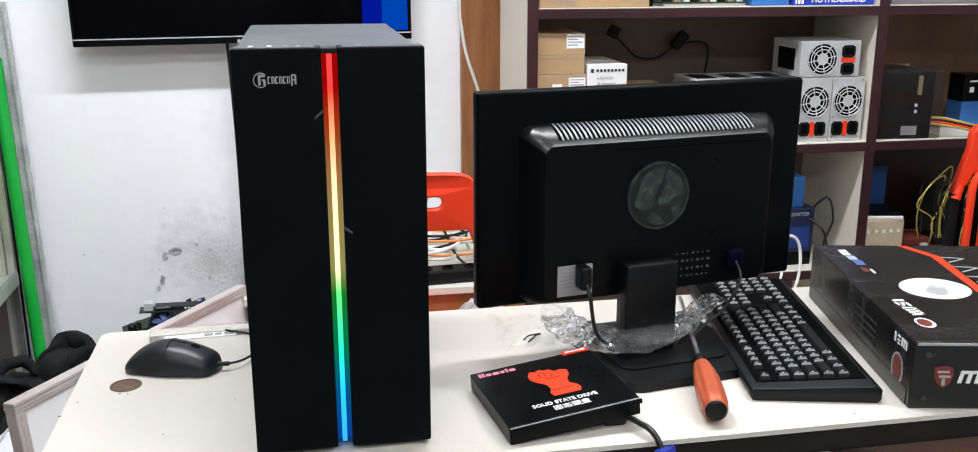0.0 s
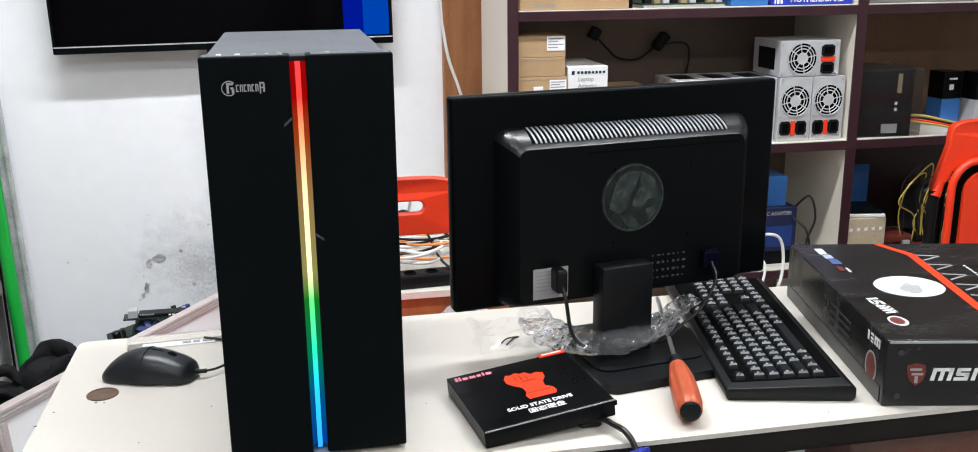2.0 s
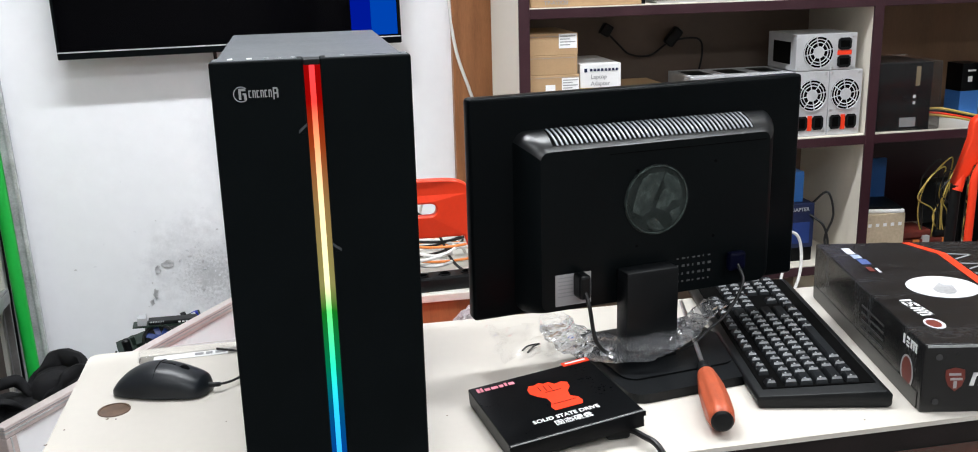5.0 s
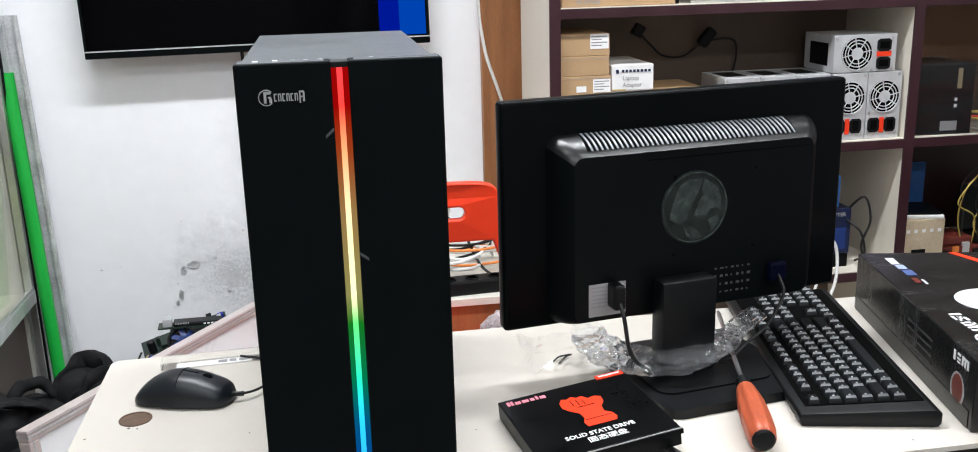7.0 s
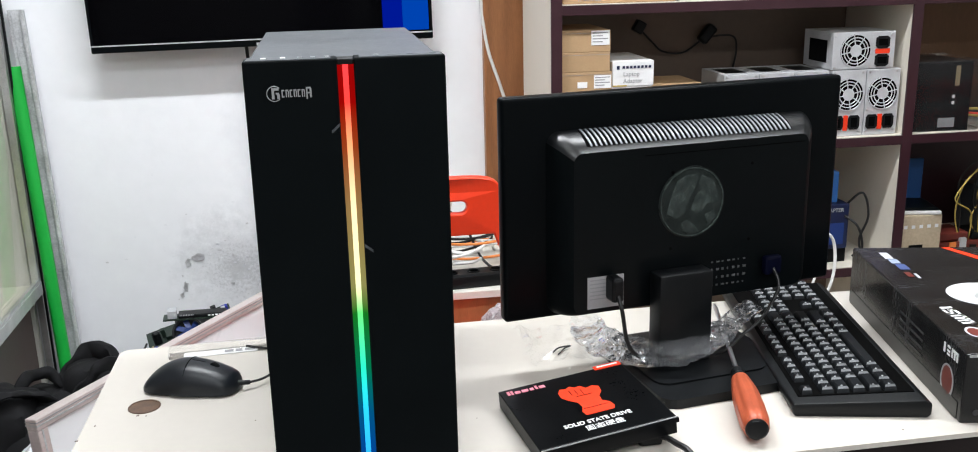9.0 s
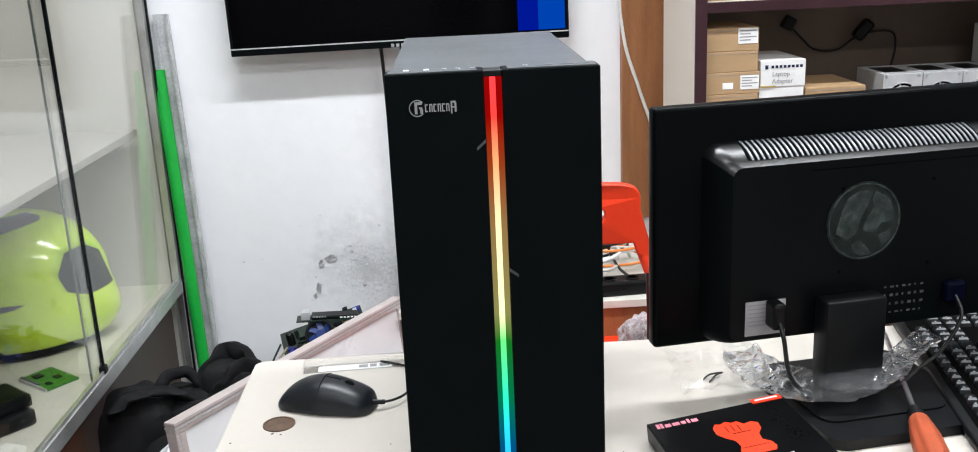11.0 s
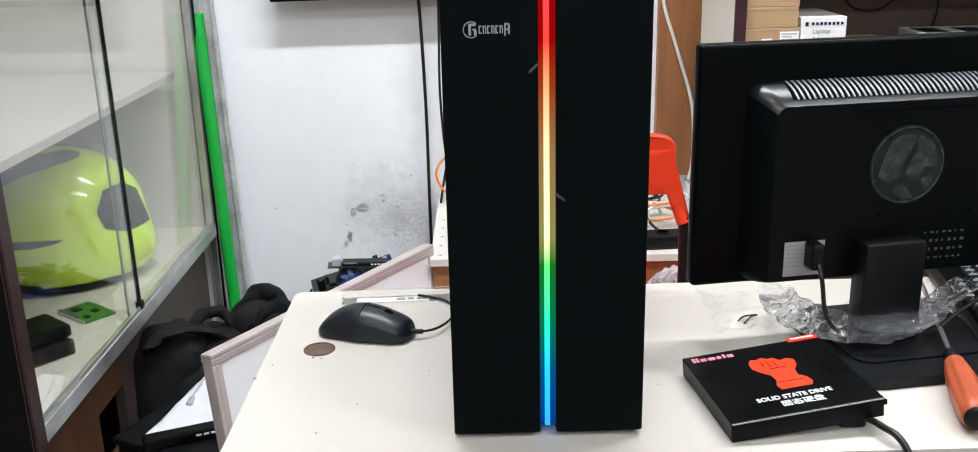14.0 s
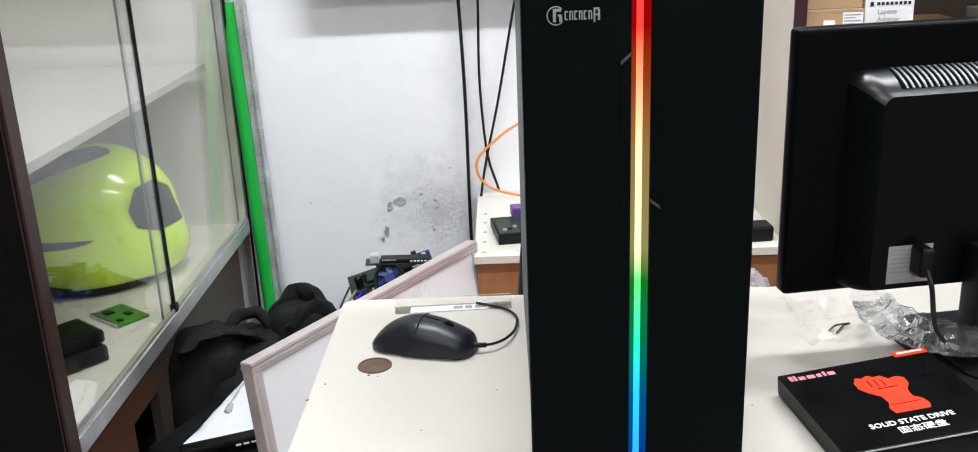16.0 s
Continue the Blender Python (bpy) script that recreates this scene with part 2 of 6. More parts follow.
WALL = wall_material()
# unseen walls: colour kept dark so black surfaces reflect less light
UNSEEN_WALL = mat("darkened_unseen_wall", (0.30, 0.29, 0.28), 0.8, amt=0.05, scale=2)
FLOOR = mat("grey_floor_tile", (0.34, 0.32, 0.30), 0.35, amt=0.15, scale=5, coat=0.1)
CEILING = mat("ceiling_paint", (0.8, 0.8, 0.8), 0.9, amt=0.03, scale=3)
CREAM = mat("cream_laminate", (0.74, 0.69, 0.60), 0.38, amt=0.04, scale=7, spec=0.4)
TABLE_WHITE = mat("ivory_laminate", (0.575, 0.54, 0.487), 0.34, amt=0.035, scale=6, spec=0.5, bump=0.02, bscale=500)
MAROON = mat("dark_maroon_edging", (0.035, 0.012, 0.017), 0.4, amt=0.25, scale=14)
EDGE_DARK = mat("dark_brown_edging", (0.013, 0.0095, 0.0095), 0.45, amt=0.3, scale=20, spec=0.2)
WOOD = mat("brown_wood_veneer", (0.30, 0.125, 0.05), 0.45, amt=0.3, scale=5, stretch=(9, 9, 0.7), bump=0.05)
WOOD_DARK = mat("dark_wood_veneer", (0.11, 0.05, 0.028), 0.5, amt=0.35, scale=5, stretch=(6, 6, 0.7))
SHELF_BACK = mat("shelf_back_board", (0.175, 0.13, 0.102), 0.6, amt=0.1, scale=5)
SHELF_BACK_BROWN = mat("brown_shelf_back_board", (0.20, 0.115, 0.065), 0.55, amt=0.15, scale=5, stretch=(4, 1, 0.8))
BLACK_PANEL = mat("satin_black_plastic", (0.0034, 0.0049, 0.0056), 0.5, amt=0.2, scale=20, spread=0.03, spec=0.05, bump=0.03, bscale=900)
BLACK_GLOSS = mat("glossy_black_plastic", (0.0024, 0.0034, 0.0040), 0.32, amt=0.2, scale=6, spread=0.02, spec=0.08)
BLACK_TEX = mat("textured_black_plastic", (0.0020, 0.0032, 0.0038), 0.34, amt=0.2, scale=6, spread=0.02, spec=0.17)
BLACK_SOFT = mat("soft_black_plastic", (0.0034, 0.0042, 0.0050), 0.42, amt=0.2, scale=30, bump=0.05, bscale=1200, spec=0.3)
BLACK_HOLE = mat("black_recess", (0.0018, 0.0018, 0.0018), 0.9, amt=0.1, spec=0.05)
STEEL_GREY = mat("dusty_grey_painted_steel", (0.075, 0.083, 0.092), 0.42, amt=0.22, scale=9, metal=0.2, bump=0.06, bscale=700)
STEEL_BRIGHT = mat("bare_steel", (0.62, 0.63, 0.64), 0.32, metal=1.0, amt=0.1, scale=20)
ZINC = mat("galvanised_psu_steel", (0.60, 0.61, 0.63), 0.42, metal=0.4, amt=0.12, scale=25)
USB_DARK = mat("dull_port_metal", (0.16, 0.17, 0.18), 0.45, metal=0.5, amt=0.3, scale=60)
ALU = mat("brushed_aluminium", (0.60, 0.60, 0.60), 0.38, metal=0.85, amt=0.2, scale=18, stretch=(1, 1, 1), bump=0.05)
ALU_OLD = mat("weathered_aluminium", (0.48, 0.49, 0.50), 0.5, metal=0.3, amt=0.4, scale=16, bump=0.1, bscale=120)
GREEN = mat("green_plastic_pipe", (0.008, 0.36, 0.045), 0.38, amt=0.08, scale=8)
RED_PLASTIC = mat("red_orange_plastic", (0.80, 0.045, 0.012), 0.36, amt=0.06, scale=9)
HANDLE_RED = mat("clear_red_handle", (0.42, 0.085, 0.036), 0.42, amt=0.25, scale=50, coat=0.08)
KRAFT = mat("brown_card", (0.43, 0.28, 0.15), 0.7, amt=0.1, scale=14, vary=0.06)
WHITE_CARD = mat("white_card", (0.78, 0.78, 0.78), 0.5, amt=0.04, scale=14)
BLACK_CARD = mat("glossy_black_card", (0.0022, 0.0025, 0.0030), 0.32, amt=0.3, scale=20, spec=0.15, bump=0.03, bscale=200)
BOX_BLACK = mat("printed_black_card", (0.0075, 0.0076, 0.0080), 0.24, amt=0.95, scale=7, stretch=(1, 4, 1), spec=0.55, c2=(0.020, 0.020, 0.021))
WHITE_INK = mat("white_print", (0.85, 0.85, 0.85), 0.45, amt=0.02)
GREY_INK = mat("grey_print", (0.28, 0.28, 0.29), 0.5, amt=0.05)
SILVER_INK = mat("silver_print", (0.42, 0.43, 0.44), 0.4, amt=0.08, scale=60, metal=0.3)
RED_INK = mat("red_print", (0.82, 0.045, 0.012), 0.4, amt=0.05)
PINK_INK = mat("pink_print", (0.80, 0.25, 0.32), 0.45, amt=0.3, scale=30)
BLUE_INK = mat("blue_print", (0.012, 0.035, 0.16), 0.4, amt=0.1)
BLUE_PLASTIC = mat("blue_plastic", (0.02, 0.035, 0.33), 0.4, amt=0.12)
BLUE_CARD = mat("blue_card", (0.03, 0.14, 0.42), 0.5, amt=0.1)
NAVY = mat("navy_card", (0.008, 0.014, 0.05), 0.4, amt=0.2)
YELLOW_WIRE = mat("yellow_wire", (0.52, 0.38, 0.09), 0.45, amt=0.1)
ORANGE_WIRE = mat("orange_cable", (0.80, 0.25, 0.06), 0.45, amt=0.08)
WHITE_WIRE = mat("white_cable", (0.75, 0.75, 0.73), 0.4, amt=0.05)
BLACK_WIRE = mat("black_cable", (0.007, 0.007, 0.0075), 0.4, amt=0.2)
LIME = mat("neon_lime_helmet_paint", (0.60, 0.85, 0.02), 0.16, amt=0.05, scale=6, coat=0.8)
VISOR_DARK = mat("smoked_visor", (0.02, 0.03, 0.022), 0.15, amt=0.2)
PCB_GREEN = mat("green_circuit_board", (0.035, 0.17, 0.02), 0.4, amt=0.5, scale=60)
PCB_DARK = mat("dark_circuit_board", (0.016, 0.03, 0.022), 0.45, amt=0.5, scale=60)
FABRIC = mat("black_woven_nylon", (0.010, 0.010, 0.011), 0.85, amt=0.4, scale=40, bump=0.3, bscale=900, spec=0.25)
WHITEBOARD = mat("white_board_face", (0.88, 0.89, 0.92), 0.3, amt=0.02, scale=5, spec=0.4)
POUCH_WHITE = mat("white_plastic_pouch", (0.66, 0.67, 0.71), 0.35, amt=0.06, scale=10, bump=0.2, bscale=40)
PURPLE = mat("purple_connector", (0.10, 0.05, 0.22), 0.4)
HOLE_BROWN = mat("brown_grommet_cap", (0.11, 0.065, 0.042), 0.55, amt=0.5, scale=60)
DIFFUSER = glow("lamp_diffuser", (0.95, 0.98, 1.0), 20.0)
GLASS = thin_clear("window_glass", (0.985, 0.99, 0.98), 0.26)
GLASS_COUNTER = thin_clear("counter_glass", (0.74, 0.79, 0.77), 0.12)
FILM = thin_clear("crinkled_clear_film", (0.95, 0.96, 0.97), 0.85, 0.12, milk=0.055)
FILM_THIN = thin_clear("clear_wrap", (0.98, 0.98, 0.98), 0.6, 0.12, milk=0.012)
SCREEN = mat("black_screen", (0.0015, 0.0015, 0.002), 0.10, amt=0.1, spec=0.08)
SCREEN_BLUE = glow("blue_screen_light", (0.0, 0.012, 0.40), 0.75)
SCREEN_AZURE = glow("azure_screen_light", (0.0, 0.075, 0.58), 0.75)

# ---- setting ----
YW = 2.80
solid("floor", B(-1.6, 3.0, -2.0, YW + 0.1, -0.1, 0.0), FLOOR, "grey tiled shop floor", "floor", "structure")
solid("ceiling", B(-1.6, 3.0, -2.0, YW + 0.1, CEIL, CEIL + 0.1), CEILING, "plain white ceiling", "ceiling", "structure")
wall_north = solid("wall_north", B(-1.6, 3.0, YW, YW + 0.1, 0, CEIL), WALL, "white painted wall with grime and flaking paint", "wall", "structure")


def paint_flakes():
    """Curled chips and blisters of paint round the damp patch."""
    rng = random.Random(11)
    spots = [(-0.398, 0.482, 0.020, 0.011), (-0.428, 0.466, 0.009, 0.010), (-0.44, 0.40, 0.009, 0.016), (-0.452, 0.375, 0.007, 0.010)]
    for k in range(46):
        x, z = rng.gauss(-0.36, 0.085), rng.gauss(0.46, 0.075)
        if z > 0.36 and x < -0.2:
            spots.append((x, z, rng.uniform(0.0018, 0.006), rng.uniform(0.0012, 0.0045)))
    spots += [(-0.59, 0.49, 0.006, 0.003), (-0.64, 0.485, 0.004, 0.003), (-0.56, 0.55, 0.003, 0.003), (-0.30, 0.62, 0.003, 0.004), (-0.26, 0.57, 0.004, 0.003)]
    for n, (x, z, w, h) in enumerate(spots):
        bm = bmesh.new()
        m = 11
        ring = []
        for k in range(m):
            a = 2 * math.pi * k / m
            r = rng.uniform(0.55, 1.15)
            ring.append(bm.verts.new((x + w * r * math.cos(a), YW - 0.0006 - (0.0035 * max(0.0, -math.sin(a)) if w > 0.008 else 0.0008), z + h * r * math.sin(a))))
        mid = bm.verts.new((x, YW - 0.0012, z))
        for k in range(m):
            bm.faces.new((ring[k], ring[(k + 1) % m], mid))
        bmesh.ops.solidify(bm, geom=bm.faces[:], thickness=0.0007)
        part("paint_flake", bm, (FLAKE, PLASTER)[n % 3 == 0 or w > 0.008], wall_north)


FLAKE = mat("lifted_white_paint", (0.80, 0.81, 0.84), 0.7, amt=0.06, scale=40)
PLASTER = mat("bared_grey_plaster", (0.60, 0.60, 0.615), 0.9, amt=0.4, scale=60, bump=0.4, bscale=300)
paint_flakes()
# added walls out of view, darkened to hold reflections down
solid("wall_west", B(-1.7, -1.6, -2.0, YW + 0.1, 0, CEIL), UNSEEN_WALL, "plain unseen side wall, darkened to dim reflections", "wall", "structure")
solid("wall_east", B(3.0, 3.1, -2.0, YW + 0.1, 0, CEIL), UNSEEN_WALL, "plain unseen side wall, darkened to dim reflections", "wall", "structure")
solid("wall_south", B(-1.6, 3.0, -2.1, -2.0, 0, CEIL), UNSEEN_WALL, "plain unseen wall behind the counter, darkened to dim reflections", "wall", "structure")


def ceiling_light(x, y, length, power):
    """A slim LED batten along x."""
    ob = thing("ceiling_light", pose(x, y, CEIL), "slim white LED batten light on the ceiling", "ceiling light", "ceiling lights")
    a = length / 2
    part("frame", B(-a - 0.02, a + 0.02, -0.06, 0.06, -0.02, 0, bev=0.004), WHITE_CARD, ob)
    part("diffuser", B(-a, a, -0.045, 0.045, -0.032, -0.0202, bev=0.004), DIFFUSER, ob)
    la = bpy.data.lights.new("ceiling_lamp", "AREA")
    la.shape, la.size, la.size_y, la.energy, la.color = "RECTANGLE", length, 0.09, power, (0.925, 0.962, 1.0)
    lo = new("ceiling_lamp", la)
    lo.parent = ob
    lo.matrix_local = pose(0, 0, -0.036)


for lamp in LAMPS:
    ceiling_light(*lamp)

# wooden end panel on the wall beside the shelves
solid("wood_panel", B(0.412, 0.56, YW - 0.03, YW, 0.56, 2.4, bev=0.002), WOOD, "brown wood veneer panel fixed to the wall", "wall panel", "structure")

# ---- counter ----
TZ = 0.75


def counter():
    ob = thing("glass_counter", pose(0, 0, 0), "shop counter with an ivory laminate top over a glass display front", "counter")
    top = prism(corner_rect(-0.331, 1.75, 0.998, 1.462, 0.014), TZ - 0.006, TZ)
    part("worktop", top, TABLE_WHITE, ob, "ivory laminate worktop, scuffed")
    part("edge_band", prism(corner_rect(-0.329, 1.75, 1.000, 1.460, 0.014), TZ - 0.032, TZ - 0.0062), EDGE_DARK, ob, "dark brown edge band")
    part("end_panel", B(-0.315, -0.297, 1.02, 1.44, 0.0, TZ - 0.032), CREAM, ob)
    part("back_panel", B(-0.297, 1.75, 1.425, 1.44, 0.0, TZ - 0.032), CREAM, ob)
    part("plinth", B(-0.297, 1.75, 1.02, 1.425, 0.0, 0.08), MAROON, ob)
    part("inner_shelf", B(-0.297, 1.75, 1.03, 1.42, 0.40, 0.415), CREAM, ob)
    part("top_rail", B(-0.297, 1.75, 1.012, 1.026, TZ - 0.042, TZ - 0.0325), EDGE_DARK, ob)
    part("bottom_rail", B(-0.297, 1.75, 1.012, 1.026, 0.06, 0.08), ALU_OLD, ob)
    for x in (-0.297, 0.546, 1.2):
        part("post", B(x, x + 0.022, 1.012, 1.026, 0.08, TZ - 0.042), ALU_OLD, ob)
    for a, b in ((-0.275, 0.546), (0.568, 1.2), (1.222, 1.75)):
        g = part("glass_pane", B(a, b, 1.016, 1.020, 0.08, TZ - 0.042), GLASS_COUNTER, ob)
        g.visible_shadow = False
    return ob


desk = counter()


def red_goods_box(x, y, w, h, d, rz):
    ob = thing("product_box", pose(x, y, 0.415, rz=rz), "red printed product box inside the glass counter", "box", "boxes in the counter")
    part("carton", B(0, w, 0, d, 0, h, bev=0.002), RED_BOX, ob)
    for row in ((w * 0.25, w * 0.55, h * 0.80, h * 0.83), (w * 0.75, w * 0.86, h * 0.80, h * 0.83), (w * 0.42, w * 0.62, h * 0.45, h * 0.7)):
        part("print", bars([row]), WHITE_INK, ob, "", Matrix.Translation((0, -0.0006, 0)) @ pose(0, 0, 0, 90))



RED_BOX = mat("red_printed_card", (0.42, 0.060, 0.035), 0.35, amt=0.15, scale=12)
red_goods_box(0.672, 1.08, 0.30, 0.262, 0.2, -2)
red_goods_box(0.27, 1.08, 0.26, 0.255, 0.2, 1)
red_goods_box(1.00, 1.09, 0.26, 0.25, 0.2, -1)

# dark chips and specks in the laminate
rng_chip = random.Random(3)
for cx, cy, cr in ((-0.272, 1.243, 0.0022), (-0.262, 1.240, 0.0012), (-0.331, 1.19, 0.002), (-0.318, 1.225, 0.0012), (-0.205, 1.12, 0.001), (-0.13, 1.20, 0.0009), (-0.24, 1.06, 0.001), (0.60, 1.02, 0.0012), (0.13, 1.15, 0.001)):
    part("chip", prism([(cx + cr * rng_chip.uniform(0.5, 1.3) * math.cos(k * math.pi / 4), cy + cr * rng_chip.uniform(0.5, 1.3) * math.sin(k * math.pi / 4)) for k in range(8)], TZ, TZ + 0.0003), HOLE_BROWN, desk)

# worn grommet hole in the worktop
gr = thing("cable_grommet", pose(-0.268, 1.266, TZ), "brown worn cable grommet set in the worktop", "grommet")
part("ring", lathe([(0.0195, 0.0), (0.0195, 0.0012), (0.0172, 0.0014), (0.0172, 0.0002)], 28), HOLE_BROWN, gr)
part("cap", lathe([(0.0170, 0.0), (0.0170, 0.0008), (0.006, 0.001)], 28), HOLE_BROWN, gr, "rust-brown cap")


# ---- computer tower ----
def tower():
    W, H, D = 0.190, 0.440, 0.42
    ob = thing("computer_tower", pose(-0.0015, 1.040, TZ), "black desktop computer tower with a lit rainbow strip down its front", "computer")
    h0 = 0.012
    part("chassis", B(-0.093, 0.093, 0.036, D, h0, H - 0.004, bev=0.0015), STEEL_GREY, ob, "dusty dark grey painted steel chassis")
    g = 0.0078
    for n, (a, b) in enumerate(((-W / 2, -g), (g, W / 2))):
        part("front_panel", B(a, b, 0.0, 0.03, 0.0055, H, bev=0.0018), BLACK_PANEL, ob, "satin black plastic front panel")
    part("front_frame", B(-W / 2 + 0.001, W / 2 - 0.001, 0.0225, 0.0355, 0.008, H - 0.0015, bev=0.001), BLACK_SOFT, ob)
    part("strip_cap", B(-g, g, 0.001, 0.022, H - 0.006, H - 0.0005, bev=0.001), BLACK_SOFT, ob)
    st = [(0.0, (0.03, 0.35, 1.0)), (0.14, (0.02, 0.5, 0.85)), (0.26, (0.02, 0.75, 0.45)), (0.40, (0.12, 0.75, 0.18)), (0.47, (0.95, 0.92, 0.5)),
          (0.66, (1.0, 0.75, 0.42)), (0.80, (1.0, 0.35, 0.15)), (0.90, (1.0, 0.05, 0.04)), (1.0, (1.0, 0.05, 0.06))]
    core = led_material("light_strip_core", st, 1.5, 0.01, H)
    flank = led_material("light_strip_flank", [(p, (c[0] ** 1.8, c[1] ** 1.8, c[2] ** 1.8)) for p, c in st], 0.32, 0.01, H)
    part("light_strip", B(-0.0026, 0.0026, 0.010, 0.0215, 0.008, H - 0.0062), core, ob, "glowing rainbow LED strip")
    for a, b in ((-g, -0.0027), (0.0027, g)):
        v = -1 if a < 0 else 1
        bm = prism([(v * 0.0027, 0.0125), (v * 0.0078, 0.004), (v * 0.0078, 0.022), (v * 0.0027, 0.022)], 0.012, H - 0.0062)
        part("strip_flank", bm, flank, ob, "tinted light guide beside the LED strip")
    # added grey strips: the wall's reflection on the black bezel top, as colour
    for a, b in ((-W / 2 + 0.0025, -0.0135), (0.0135, W / 2 - 0.0025)):
        part("top_sheen", B(a, b, 0.0035, 0.0302, H - 0.001, H + 0.0005, bev=0.0003), STEEL_GREY, ob, "grey strip with ports, coloured as the wall's reflection on black plastic")
    # slanted cuts beside the strip
    part("panel_cut", prism([(-0.0165, 0.372), (-0.0085, 0.379), (-0.0085, 0.376), (-0.0165, 0.369)], -0.0006, 0.0006, pose(0, 0, 0, 90)), STEEL_GREY, ob)
    part("panel_cut", prism([(0.0085, 0.257), (0.0165, 0.251), (0.0165, 0.248), (0.0085, 0.254)], -0.0006, 0.0006, pose(0, 0, 0, 90)), STEEL_GREY, ob)
    part("panel_slot", B(-0.0165, -0.0085, -0.0005, 0.001, 0.205, 0.369), BLACK_PANEL, ob)
    part("panel_slot", B(0.0085, 0.0165, -0.0005, 0.001, 0.07, 0.248), BLACK_PANEL, ob)
    # badge as plain strokes
    rows = [(0.004, 0.0065, 0.0, 0.011), (0.0065, 0.011, 0.0085, 0.011), (0.008, 0.0112, 0.0045, 0.0062), (0.0092, 0.0118, 0, 0.0045)]
    for k in range(6):
        x = 0.0138 + k * 0.0040
        rows += [(x, x + 0.0011, 0.0014, 0.0088), (x + 0.0011, x + 0.0028, 0.0076, 0.0088)] + ([(x + 0.0022, x + 0.0032, 0.0014, 0.0076)] if k % 2 else [(x + 0.0011, x + 0.0026, 0.0014, 0.0025)])
    rows += [(0.0382, 0.0396, -0.001, 0.0108), (0.0396, 0.043, 0.0092, 0.0108), (0.0418, 0.0436, 0.0005, 0.0092), (0.0396, 0.0425, 0.0045, 0.0058)]
    part("badge", bars(rows, 0.0005), SILVER_INK, ob, "small silver badge", pose(-0.0735, -0.0003, 0.4045, 90) @ Matrix.Diagonal((0.93, 0.95, 1, 1)))
    ring = bmesh.new()
    tube([(0.0065 + 0.0074 * math.cos(a * math.pi / 8), 0.0052 + 0.0074 * math.sin(a * math.pi / 8), 0) for a in range(2, 15)], 0.0005, 6, 2, ring)
    part("badge", ring, SILVER_INK, ob, "small silver badge", pose(-0.0735, -0.0003, 0.4045, 90) @ Matrix.Diagonal((0.93, 0.95, 1, 1)))
    # ports and buttons along the top front edge
    for x in (-0.076, -0.058):
        part("button", B(x - 0.0025, x + 0.0025, 0.013, 0.019, H - 0.001, H + 0.0014, bev=0.0004), WHITE_INK, ob, "small white button")
    for x in (-0.042, -0.030, -0.017, 0.03):
        part("audio_jack", lathe([(0.0022, 0), (0.0022, 0.0006), (0.0012, 0.0006), (0.0012, -0.002)], 12, Matrix.Translation((x, 0.016, H + 0.0006))), ZINC, ob)
    for x in (0.047, 0.066, 0.081):
        part("usb_port", B(x - 0.0065, x + 0.0065, 0.0135, 0.0185, H - 0.001, H + 0.0009), USB_DARK, ob)
    part("top_seam", B(-0.0945, 0.0945, 0.0305, 0.0362, H - 0.004, H - 0.0022), ZINC, ob, "scuffed steel seam")
    part("side_fin", B(0.093, 0.0965, 0.05, 0.075, 0.10, 0.24, bev=0.001), BLACK_PANEL, ob)
    for x in (-0.07, 0.07):
        for y in (0.05, D - 0.04):
            part("foot", lathe([(0.014, 0.0), (0.015, 0.004), (0.013, h0)], 16, Matrix.Translation((x, y, 0))), BLACK_SOFT, ob)
    return ob


tower()


